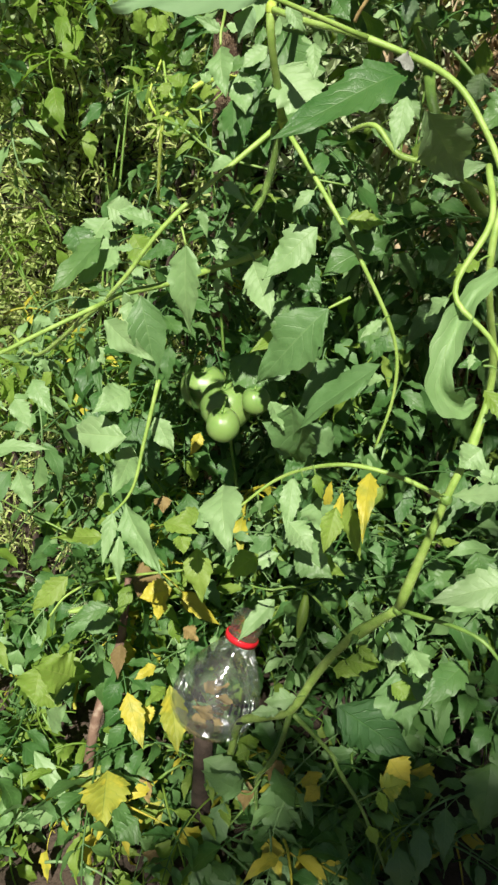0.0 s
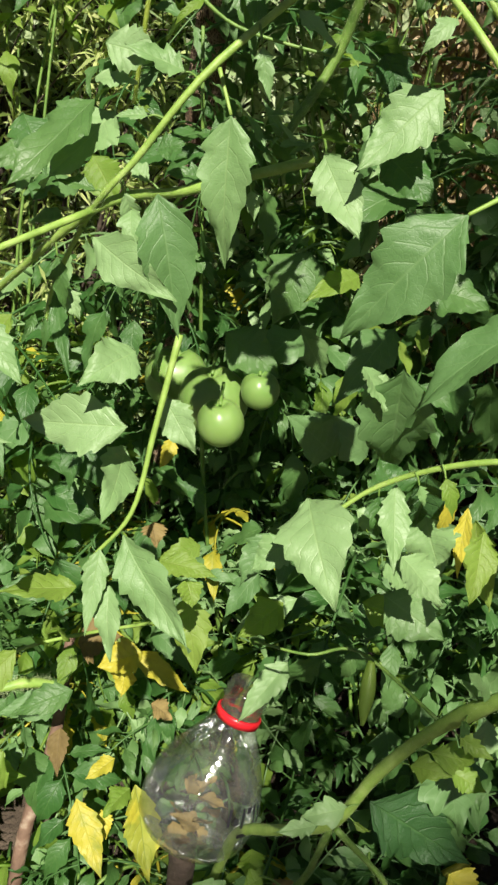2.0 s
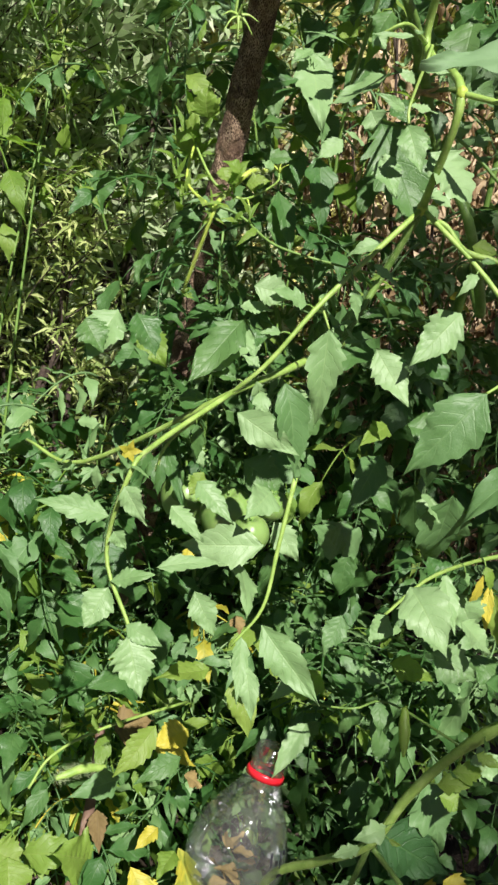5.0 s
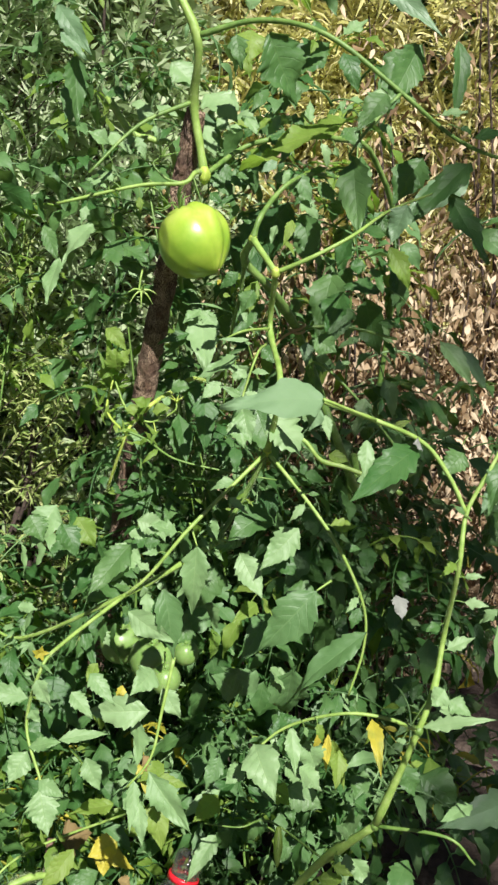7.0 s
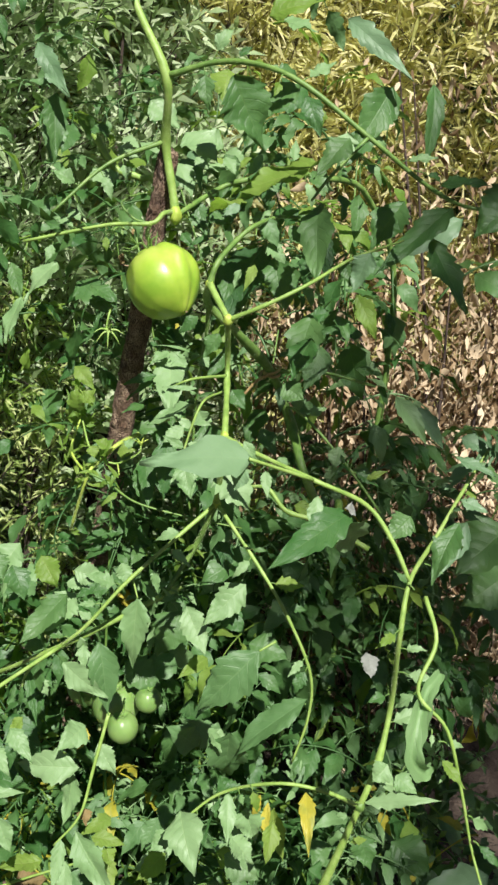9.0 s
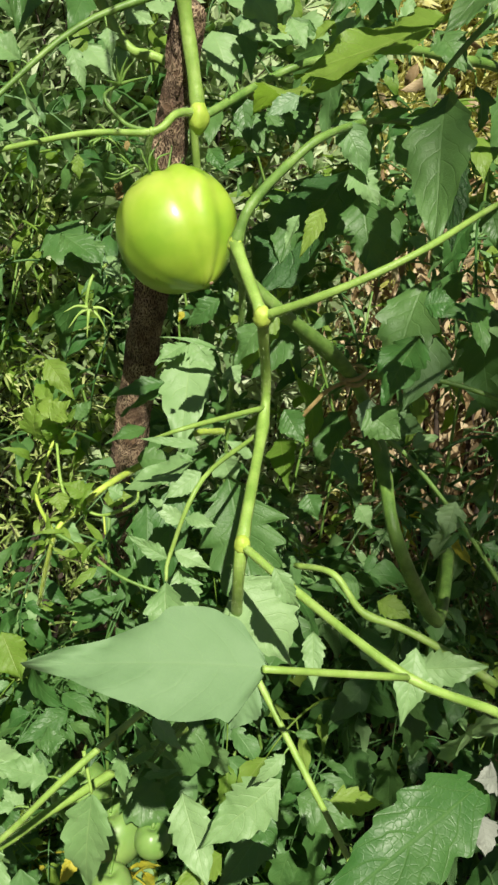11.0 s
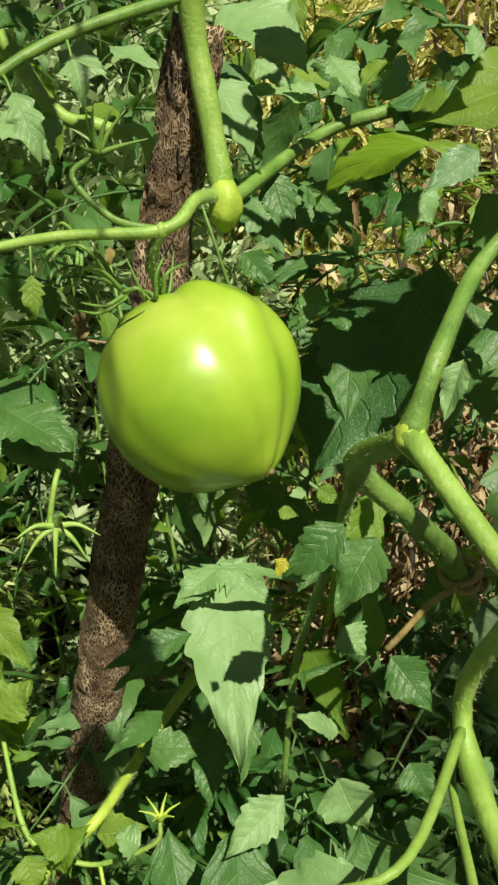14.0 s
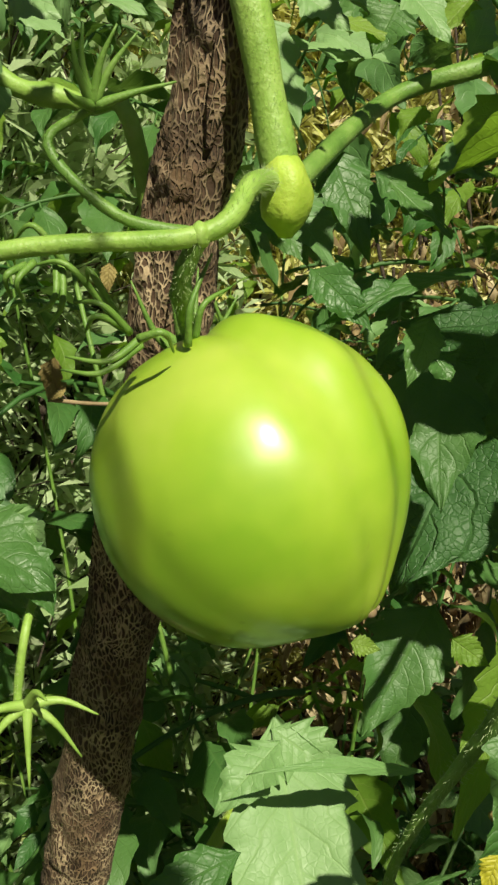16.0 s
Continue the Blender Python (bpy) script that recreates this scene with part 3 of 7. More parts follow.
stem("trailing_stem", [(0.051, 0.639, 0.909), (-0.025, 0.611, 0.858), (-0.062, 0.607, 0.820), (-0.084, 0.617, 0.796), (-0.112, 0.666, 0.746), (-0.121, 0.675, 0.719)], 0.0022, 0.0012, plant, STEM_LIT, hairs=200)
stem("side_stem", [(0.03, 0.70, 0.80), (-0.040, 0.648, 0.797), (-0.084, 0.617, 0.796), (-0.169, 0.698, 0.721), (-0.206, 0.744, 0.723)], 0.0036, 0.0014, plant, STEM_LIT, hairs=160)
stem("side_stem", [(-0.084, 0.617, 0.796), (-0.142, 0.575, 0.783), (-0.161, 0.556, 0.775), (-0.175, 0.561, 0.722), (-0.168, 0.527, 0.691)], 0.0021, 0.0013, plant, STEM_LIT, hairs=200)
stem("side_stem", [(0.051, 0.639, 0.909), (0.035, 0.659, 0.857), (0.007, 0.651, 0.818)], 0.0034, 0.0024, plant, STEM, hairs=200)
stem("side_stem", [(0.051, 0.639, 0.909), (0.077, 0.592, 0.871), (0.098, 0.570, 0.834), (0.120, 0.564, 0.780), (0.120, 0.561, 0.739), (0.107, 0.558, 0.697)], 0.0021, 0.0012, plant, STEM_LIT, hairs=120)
stem("leaf_stalk", [(-0.047, 0.589, 0.745), (-0.061, 0.576, 0.703), (-0.074, 0.564, 0.666), (-0.096, 0.561, 0.642)], 0.002, 0.001, plant, STEM_LIT)
# the bright joint green stands in for sunlight on these shoots
stem("hairy_shoot", [(0.075, 0.93, 0.90), (0.045, 0.89, 0.915), (0.016, 0.855, 0.912), (-0.018, 0.798, 0.916), (-0.036, 0.800, 0.899), (-0.051, 0.782, 0.889), (-0.068, 0.812, 0.818)], 0.0034, 0.0018, plant, STEM_JOINT, hairs=500, sides=10)
stem("curled_shoot", [(-0.051, 0.782, 0.889), (-0.065, 0.813, 0.906), (-0.053, 0.839, 0.935)], 0.0017, 0.0012, plant, STEM_JOINT, hairs=80)
stem("curled_shoot", [(-0.036, 0.800, 0.899), (-0.047, 0.807, 0.910), (-0.053, 0.839, 0.935)], 0.0016, 0.0011, plant, STEM_LIT, hairs=80)
stem("flower_stalk", [(-0.036, 0.800, 0.899), (-0.020, 0.795, 0.896), (0.000, 0.785, 0.909), (0.003, 0.787, 0.917)], 0.0013, 0.0010, plant, STEM_LIT, hairs=60)
stem("flower_stalk", [(-0.020, 0.795, 0.896), (-0.019, 0.787, 0.886)], 0.0010, 0.0008, plant, STEM_JOINT, hairs=40)
stem("leaf_stalk", [(0.087, 0.546, 0.527), (0.052, 0.602, 0.532), (0.02, 0.60, 0.535), (-0.01, 0.62, 0.53)], 0.0014, 0.0009, plant)
stem("side_stem", [(0.035, 0.575, 0.415), (0.021, 0.580, 0.358), (0.008, 0.592, 0.318), (-0.005, 0.596, 0.290), (-0.012, 0.62, 0.20), (-0.02, 0.65, 0.09)], 0.0030, 0.0020, plant, STEM, nodes=(0.35,), hairs=140)
stem("side_stem", [(0.037, 0.572, 0.412), (0.069, 0.573, 0.359), (0.076, 0.568, 0.341), (0.095, 0.560, 0.301), (0.108, 0.550, 0.264), (0.12, 0.56, 0.20)], 0.0026, 0.0014, plant, STEM, nodes=(0.45,), hairs=140)
stem("leaf_stalk", [(0.074, 0.570, 0.345), (0.066, 0.563, 0.336), (0.056, 0.561, 0.328)], 0.0011, 0.0008, plant)
stem("leaf_stalk", [(0.093, 0.561, 0.305), (0.106, 0.553, 0.326), (0.118, 0.550, 0.339)], 0.0011, 0.0008, plant)
stem("leaf_stalk", [(0.010, 0.590, 0.325), (-0.002, 0.592, 0.338), (-0.010, 0.590, 0.346)], 0.0011, 0.0008, plant)
stem("leaf_stalk", [(0.000, 0.594, 0.296), (-0.012, 0.585, 0.286), (-0.026, 0.580, 0.298)], 0.0013, 0.0009, plant)
stem("leaf_stalk", [(0.043, 0.500, 0.995), (0.100, 0.528, 0.967)], 0.0014, 0.0018, plant, STEM_LIT)

CAMFACE = (-0.25, -0.85, 0.45)
leaf(plant, (0.045, 0.502, 0.994), (-0.031, 0.511, 0.993), 0.034, (-0.2, -0.6, 0.75), LEAF_SOFT, droop=0.15, teeth=4, lobe=0.13, fold=0.12, wide=0.22)
leaf(plant, (0.041, 0.502, 0.988), (0.033, 0.500, 0.972), 0.012, (-0.2, -0.6, 0.75), LEAF_SOFT, droop=0.2, lobe=0.1, fold=0.1)
leaf(plant, (0.058, 0.561, 0.329), (0.042, 0.556, 0.309), 0.015, (-0.2, -0.7, 0.6), LEAF_YELLOW, label="yellow withered leaf")
leaf(plant, (0.115, 0.551, 0.335), (0.137, 0.545, 0.352), 0.024, (-0.2, -0.6, 0.7), LEAF_MOTTLED, label="half yellowed leaf")
leaf(plant, (0.112, 0.552, 0.332), (0.119, 0.545, 0.306), 0.011, (-0.2, -0.6, 0.7), LEAF_YOUNG)
leaf(plant, (-0.008, 0.590, 0.344), (-0.022, 0.585, 0.342), 0.016, (-0.2, -0.6, 0.7), LEAF_YOUNG)
leaf(plant, (-0.020, 0.582, 0.294), (-0.052, 0.572, 0.333), 0.026, (-0.2, -0.6, 0.7), LEAF_MID)
leaf(plant, (0.014, 0.587, 0.322), (0.033, 0.575, 0.272), 0.021, (-0.2, -0.6, 0.7), LEAF)
leaf(plant, (0.078, 0.640, 0.348), (0.158, 0.620, 0.288), 0.052, (-0.2, -0.6, 0.7), LEAF_QUILTED)
leaf(plant, (0.104, 0.551, 0.283), (0.110, 0.543, 0.262), 0.013, (-0.2, -0.6, 0.7), LEAF_YOUNG)
leaf(plant, (0.117, 0.492, 0.955), (0.048, 0.452, 0.938), 0.026, (0.3, -0.5, 0.8), LEAF, droop=0.5)
leaf(plant, (0.133, 0.541, 0.927), (0.172, 0.611, 0.864), 0.035, CAMFACE, LEAF_PALE_LIT)
bm = bmesh.new()
uvl = bm.loops.layers.uv.verify()
line = smooth_path([(0.145, 0.392, 0.884), (0.132, 0.382, 0.877), (0.121, 0.370, 0.862), (0.117, 0.362, 0.846), (0.125, 0.363, 0.834), (0.134, 0.370, 0.833)], 10)
rows = []
for i, p in enumerate(line):
    s = i / (len(line) - 1)
    d = (line[min(i + 1, len(line) - 1)] - line[max(i - 1, 0)]).normalized()
    across = d.cross(Vector((-0.2, -0.8, 0.55))).normalized()
    lift = across.cross(d)
    half = 0.0060 * math.sin(math.pi * (0.1 + 0.86 * s)) ** 0.7 * (1 + 0.10 * math.sin(21 * s) + 0.10 * math.sin(47 * s))
    rows.append([bm.verts.new(p + across * (half * u) + lift * (half * (0.95 * abs(u) + 0.18 * math.sin(17 * s + 3 * u)))) for u in (-1, -0.66, -0.33, 0, 0.33, 0.66, 1)])
for i, (p, q) in enumerate(zip(rows, rows[1:])):
    for k in range(6):
        f = bm.faces.new((p[k], p[k + 1], q[k + 1], q[k]))
        for lp, (kk, ii) in zip(f.loops, ((k, i), (k + 1, i), (k + 1, i + 1), (k, i + 1))):
            lp[uvl].uv = (kk / 6, ii / (len(line) - 1))
part("curled_leaf", bm, LEAF_PALE_LIT, plant, "pale green leaf rolled up along its length")
# two tones set this pair apart, for their difference in light
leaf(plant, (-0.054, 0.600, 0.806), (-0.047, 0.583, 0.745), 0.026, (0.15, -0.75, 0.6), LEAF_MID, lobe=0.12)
leaf(plant, (-0.083, 0.605, 0.787), (-0.049, 0.580, 0.764), 0.021, (-0.5, -0.7, 0.4), LEAF_PALE_LIT, lobe=0.12)
leaf(plant, (-0.020, 0.615, 0.836), (-0.025, 0.616, 0.765), 0.0225, CAMFACE, LEAF_PALE_LIT, fold=0.35)
leaf(plant, (0.072, 0.608, 0.845), (0.032, 0.596, 0.815), 0.026, CAMFACE, LEAF_PALE_LIT, fold=0.15)
leaf(plant, (0.025, 0.634, 0.815), (0.036, 0.599, 0.785), 0.024, CAMFACE, LEAF_PALE_LIT)
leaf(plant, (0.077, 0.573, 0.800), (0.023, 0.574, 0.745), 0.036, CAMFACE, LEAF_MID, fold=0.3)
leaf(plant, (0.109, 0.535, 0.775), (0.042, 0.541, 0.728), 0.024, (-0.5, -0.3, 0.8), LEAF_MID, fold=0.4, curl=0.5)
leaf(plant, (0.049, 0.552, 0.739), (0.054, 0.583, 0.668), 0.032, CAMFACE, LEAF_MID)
leaf(plant, (0.002, 0.513, 0.701), (0.004, 0.467, 0.682), 0.029, CAMFACE, LEAF_PALE_LIT, droop=0.5)
leaf(plant, (-0.067, 0.579, 0.742), (-0.092, 0.556, 0.737), 0.022, CAMFACE, LEAF_PALE_LIT)
leaf(plant, (-0.073, 0.571, 0.708), (-0.125, 0.590, 0.705), 0.026, CAMFACE, LEAF_PALE_LIT)
leaf(plant, (-0.056, 0.600, 0.708), (-0.042, 0.586, 0.683), 0.018, CAMFACE, LEAF_PALE_LIT)
leaf(plant, (-0.078, 0.554, 0.660), (-0.052, 0.514, 0.621), 0.024, (-0.5, -0.6, 0.5), LEAF_PALE_LIT, fold=0.5)
leaf(plant, (-0.077, 0.605, 0.678), (-0.087, 0.554, 0.668), 0.022, (0.4, -0.8, 0.4), LEAF_PALE_LIT)
leaf(plant, (0.038, 0.823, 1.006), (0.028, 0.763, 0.952), 0.033, (-0.2, -0.8, 0.5), LEAF_PALE_LIT, fold=0.3)
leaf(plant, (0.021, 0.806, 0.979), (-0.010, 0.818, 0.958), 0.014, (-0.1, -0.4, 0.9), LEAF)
leaf(plant, (0.033, 0.670, 0.990), (-0.005, 0.679, 0.971), 0.018, (-0.2, -0.4, 0.9), LEAF_PALE_LIT)
leaf(plant, (0.053, 0.717, 0.960), (0.071, 0.661, 0.881), 0.045, CAMFACE, LEAF, lobe=0.4)
leaf(plant, (0.099, 0.495, 0.718), (0.090, 0.455, 0.692), 0.012, CAMFACE, LEAF_YELLOW, fold=0.5, label="bright yellow withered leaf")
bm = bmesh.new()
tube(bm, smooth_path([(0.053, 0.580, 0.545), (0.051, 0.575, 0.536), (0.048, 0.567, 0.526), (0.045, 0.560, 0.516)], 6), lambda s: 0.0042 * math.sin(math.pi * (0.1 + 0.87 * s)) ** 0.8 + 0.0003, 12, uneven=0.15)
part("flower_bud", bm, LEAF_YOUNG, plant, "closed yellow-green bud")
leaf(plant, (0.083, 0.725, 1.156), (0.070, 0.809, 1.148), 0.024, (0.0, 0.3, 0.9), LEAF_YOUNG)
# turned from the sun, with its shade also put into the green
leaf(plant, (0.144, 0.857, 1.115), (0.072, 0.826, 1.034), 0.080, (-0.87, -0.45, -0.2), LEAF_QUILTED, fold=0.15, lobe=0.3)
# placed sunward of the quilted leaf to shade it
leaf(plant, (0.075, 0.735, 1.262), (0.105, 0.735, 1.205), 0.050, (-0.2, -0.6, 0.75), LEAF)
leaf(plant, (0.165, 0.745, 1.195), (0.088, 0.775, 1.168), 0.046, (0.0, -0.45, 0.9), LEAF_YOUNG)
leaf(plant, (0.150, 0.704, 1.160), (0.129, 0.646, 1.098), 0.030, (-0.6, -0.7, 0.2), LEAF, fold=0.4)
leaf(plant, (0.149, 0.702, 1.154), (0.138, 0.693, 1.119), 0.018, (-0.6, -0.7, 0.2), LEAF_PALE_LIT, fold=0.6)
stem("side_stem", [(0.102, 0.755, 0.878), (0.121, 0.730, 0.886), (0.138, 0.718, 0.866), (0.162, 0.709, 0.859), (0.191, 0.696, 0.847), (0.215, 0.684, 0.834)], 0.0022, 0.0034, plant, STEM_LIT, nodes=(0.45,), hairs=120)
stem("side_stem", [(0.173, 0.830, 0.923), (0.161, 0.805, 0.948), (0.181, 0.795, 0.936), (0.218, 0.769, 0.893), (0.250, 0.743, 0.847)], 0.002, 0.0018, plant)
stem("side_stem", [(0.146, 0.822, 0.982), (0.171, 0.816, 0.985), (0.205, 0.806, 0.984), (0.252, 0.788, 0.973)], 0.0026, 0.0018, plant)
stem("side_stem", [(-0.050, 0.778, 0.893), (-0.032, 0.770, 0.885), (-0.005, 0.766, 0.864), (0.042, 0.757, 0.850), (0.101, 0.747, 0.837)], 0.0016, 0.001, plant)
stem("leaf_stalk", [(0.068, 0.689, 1.010), (0.064, 0.686, 0.997), (0.032, 0.616, 1.005), (0.018, 0.609, 0.973), (0.016, 0.605, 0.962)], 0.0016, 0.0009, plant, STEM_LIT)
stem("leaf_stalk", [(0.068, 0.689, 1.010), (0.029, 0.644, 1.018), (0.012, 0.647, 1.011)], 0.0018, 0.0009, plant, STEM_LIT)
stem("side_stem", [(-0.026, 0.995, 1.221), (-0.003, 0.976, 1.184), (0.023, 0.966, 1.175), (0.041, 0.955, 1.157), (0.06, 1.0, 1.0)], 0.0042, 0.003, plant, STEM_LIT, nodes=(0.4,))
stem("side_stem", [(0.143, 0.418, 0.924), (0.140, 0.392, 0.907), (0.124, 0.378, 0.882), (0.140, 0.366, 0.861), (0.152, 0.361, 0.819), (0.161, 0.356, 0.779), (0.167, 0.346, 0.753)], 0.0018, 0.0009, plant, STEM_LIT)
stem("leaf_stalk", [(-0.024, 0.625, 0.854), (-0.020, 0.615, 0.836)], 0.0012, 0.0009, plant, STEM_LIT)
stem("leaf_stalk", [(0.092, 0.576, 0.806), (0.077, 0.573, 0.800)], 0.0014, 0.001, plant, STEM_LIT)
stem("side_stem", [(-0.224, 0.716, 0.408), (-0.202, 0.728, 0.428), (-0.156, 0.736, 0.441), (-0.06, 0.80, 0.40)], 0.0014, 0.0018, plant, STEM_LIT)
stem("dead_stem", [(-0.150, 0.785, 0.40), (-0.168, 0.759, 0.322), (-0.184, 0.736, 0.280), (-0.203, 0.709, 0.236), (-0.24, 0.66, 0.08)], 0.0045, 0.0065, plant, RED_BARK, nodes=(0.3, 0.6), sides=12, label="dead dry brown stem")

# a spent flower: a star of thin green sepals on its stalk
stem("flower_stalk", [(-0.016, 0.843, 1.051), (-0.024, 0.822, 1.047), (-0.028, 0.818, 1.030), (-0.026, 0.817, 1.029)], 0.0012, 0.0013, plant, STEM_LIT, hairs=60)
for i in range(6):
    c = Vector((0.003, 0.787, 0.917))
    w = i * 1.047
    o = Vector((0.6 * math.cos(w), 0.6 * math.sin(w), 0.75)).normalized()
    bm = bmesh.new()
    tube(bm, smooth_path([c, c + o * 0.005, c + o * 0.0095 + Vector((0.002 * math.cos(w), 0.002 * math.sin(w), -0.001))], 5), lambda s: 0.0008 * (1 - s) + 0.0002, 6)
    part("sepal", bm, STEM_JOINT, plant)
c = Vector((-0.026, 0.817, 1.029))
for i in range(6):
    w = 0.4 + i * 1.047
    o = Vector((math.cos(w), -0.35 * abs(math.sin(w)) - 0.1, 0.75 * math.sin(w) - 0.35)).normalized()
    bm = bmesh.new()
    tube(bm, smooth_path([c, c + o * 0.008 + Vector((0, 0, 0.001)), c + o * 0.016 + Vector((0, 0, -0.003))], 5), lambda s: 0.0013 * (1 - s) + 0.00025, 6)
    part("sepal", bm, STEM_LIT, plant)
# flower buds beside the fruit stalk
stem("flower_stalk", [(0.013, 0.799, 1.134), (-0.002, 0.804, 1.138), (-0.013, 0.812, 1.151), (-0.004, 0.811, 1.158)], 0.0016, 0.0011, plant, STEM, hairs=60)
for i in range(6):
    c = Vector((-0.004, 0.811, 1.158))
    o = Vector((0.5 * math.cos(i * 1.9), -0.3 + 0.2 * math.sin(i * 2.3), 0.5 + 0.5 * math.cos(i * 1.3))).normalized()
    bm = bmesh.new()
    tube(bm, smooth_path([c, c + o * 0.008, c + o * 0.015 + Vector((0.002, 0, 0))], 4), lambda s: 0.0010 * (1 - s) + 0.0002, 6)
    part("sepal", bm, STEM, plant)

for pts in (
        [(0.0022, 0.8060, 1.1136), (-0.0056, 0.8030, 1.1100), (-0.0131, 0.8080, 1.1107)],
        [(0.0021, 0.8060, 1.1124), (-0.0069, 0.8030, 1.1078), (-0.0141, 0.8080, 1.1081)],
        [(0.0001, 0.8000, 1.1145), (0.0045, 0.7970, 1.1158), (0.0078, 0.8020, 1.1109)],
        [(0.0120, 0.8060, 1.1115), (0.0120, 0.8030, 1.1202), (0.0184, 0.8080, 1.1298)],
        [(0.0154, 0.8120, 1.1118), (0.0166, 0.8090, 1.1193), (0.0248, 0.8140, 1.1224)],
        [(0.0013, 0.8120, 1.1140), (-0.0049, 0.8090, 1.1205), (-0.0097, 0.8140, 1.1208)],
        [(0.0001, 0.8120, 1.1152), (-0.0062, 0.8090, 1.1183), (-0.0078, 0.8140, 1.1143)],
        [(-0.0004, 0.8200, 1.1167), (-0.0099, 0.8170, 1.1280), (-0.0166, 0.8220, 1.1279)],
        [(-0.0094, 0.8200, 1.1272), (-0.0161, 0.8170, 1.1360), (-0.0202, 0.8220, 1.1326)],
        [(-0.0117, 0.8200, 1.1279), (-0.0132, 0.8170, 1.1212), (-0.0175, 0.8220, 1.1174)],
        [(-0.0105, 0.8200, 1.1278), (-0.0116, 0.8170, 1.1200), (-0.0141, 0.8220, 1.1148)],
        [(-0.0163, 0.8200, 1.1286), (-0.0203, 0.8170, 1.1250), (-0.0184, 0.8220, 1.1198)],
        [(-0.0180, 0.8200, 1.1281), (-0.0224, 0.8170, 1.1262), (-0.0212, 0.8220, 1.1212)],
        [(0.0002, 0.8150, 1.1154), (-0.0062, 0.8120, 1.1270), (-0.0060, 0.8170, 1.1244)]):
    bm = bmesh.new()
    tube(bm, smooth_path(pts, 6), lambda s: 0.00075 * (1 - s) ** 0.7 + 0.0002, 6)
    part("sepal", bm, STEM, plant)
leaf(plant, (-0.0005, 0.820, 1.128), (-0.002, 0.818, 1.122), 0.0035, CAMFACE, LEAF_BROWN, curl=1.0, label="dried brown flower")
leaf(plant, (-0.0065, 0.870, 1.100), (-0.0095, 0.868, 1.089), 0.006, CAMFACE, LEAF_BROWN, curl=1.2, fold=0.6, label="dried brown flower")
leaf(plant, (-0.0095, 0.868, 1.089), (-0.0045, 0.868, 1.094), 0.005, CAMFACE, LEAF_BROWN, curl=1.2, fold=0.6, label="dried brown flower")
stem("flower_stalk", [(-0.0092, 0.870, 1.0885), (0.004, 0.868, 1.0865), (0.018, 0.866, 1.086)], 0.0008, 0.0006, plant, STEM_DRY, sides=6, label="dry brown flower stalk")


def tuft(at, n, size, aim, seed, material=None):
    """A young shoot tip: a bunch of small narrow folded leaves."""
    rng = random.Random(seed)
    bm = bmesh.new()
    for k in range(n):
        o = (Vector(aim) + Vector((rng.gauss(0, 0.7), rng.gauss(0, 0.7), rng.gauss(0, 0.7)))).normalized()
        p = Vector(at) + Vector((rng.gauss(0, 1), rng.gauss(0, 1), rng.gauss(0, 1))) * size * 0.35
        m, _ = facing(p, p + o, (rng.gauss(0, 0.4), -0.7 + rng.gauss(0, 0.3), 0.6))
        ln = size * rng.uniform(0.5, 1.2)
        leaf_shape(bm, m, ln, ln * rng.uniform(0.16, 0.34), rng, 8, 2, rng.uniform(-0.6, 1.4), 0.6, 3, 0.4, rng.uniform(-0.6, 0.6), rng.uniform(-0.5, 1.2))
    part("shoot_tip", bm, material or LEAF_YOUNG, plant)


tuft((0.007, 0.651, 0.818), 14, 0.020, (-0.3, -0.2, 0.4), 1, LEAF_PALE_LIT)
tuft((0.035, 0.659, 0.857), 6, 0.014, (0, -0.2, 0.3), 2)
tuft((-0.169, 0.698, 0.721), 14, 0.020, (-0.6, -0.2, 0.1), 3, LEAF_PALE_LIT)
tuft((-0.161, 0.556, 0.775), 8, 0.016, (-0.5, -0.2, 0.1), 4, LEAF_PALE_LIT)
tuft((-0.053, 0.839, 0.935), 12, 0.022, (0, 0, 0.6), 5)
tuft((-0.068, 0.812, 0.818), 8, 0.010, (0, -0.2, -0.4), 6)
tuft((0.232, 0.515, 0.989), 12, 0.030, (0.3, 0, 0.7), 7, LEAF_BLUE)
tuft((0.210, 0.510, 0.955), 6, 0.022, (0.4, 0, 0.5), 8, LEAF_BLUE)
tuft((-0.032, 0.770, 0.885), 10, 0.022, (-0.3, -0.2, 0.5), 9)
tuft((-0.065, 0.813, 0.906), 12, 0.018, (0.1, -0.2, 0.5), 18)
tuft((-0.036, 0.800, 0.899), 6, 0.012, (0.2, -0.2, -0.3), 19)
tuft((-0.055, 0.778, 0.889), 9, 0.014, (0.3, -0.2, 0.4), 10)
tuft((0.000, 0.830, 1.335), 6, 0.03, (0.4, 0, 0.5), 11, LEAF)
tuft((-0.121, 0.675, 0.719), 6, 0.02, (0, -0.1, -0.8), 12, LEAF)
tuft((0.107, 0.558, 0.697), 6, 0.016, (0, -0.1, -0.6), 13, LEAF_PALE_LIT)
tuft((-0.156, 0.736, 0.441), 6, 0.018, (-0.3, -0.3, 0.3), 14)
tuft((0.139, 0.775, 1.145), 6, 0.02, (0.5, -0.1, 0.3), 15, LEAF)
tuft((0.218, 0.769, 0.893), 6, 0.022, (0.2, -0.2, 0.4), 16, LEAF)
tuft((0.061, 0.797, 0.971), 6, 0.02, (0.1, -0.2, -0.3), 17, LEAF)
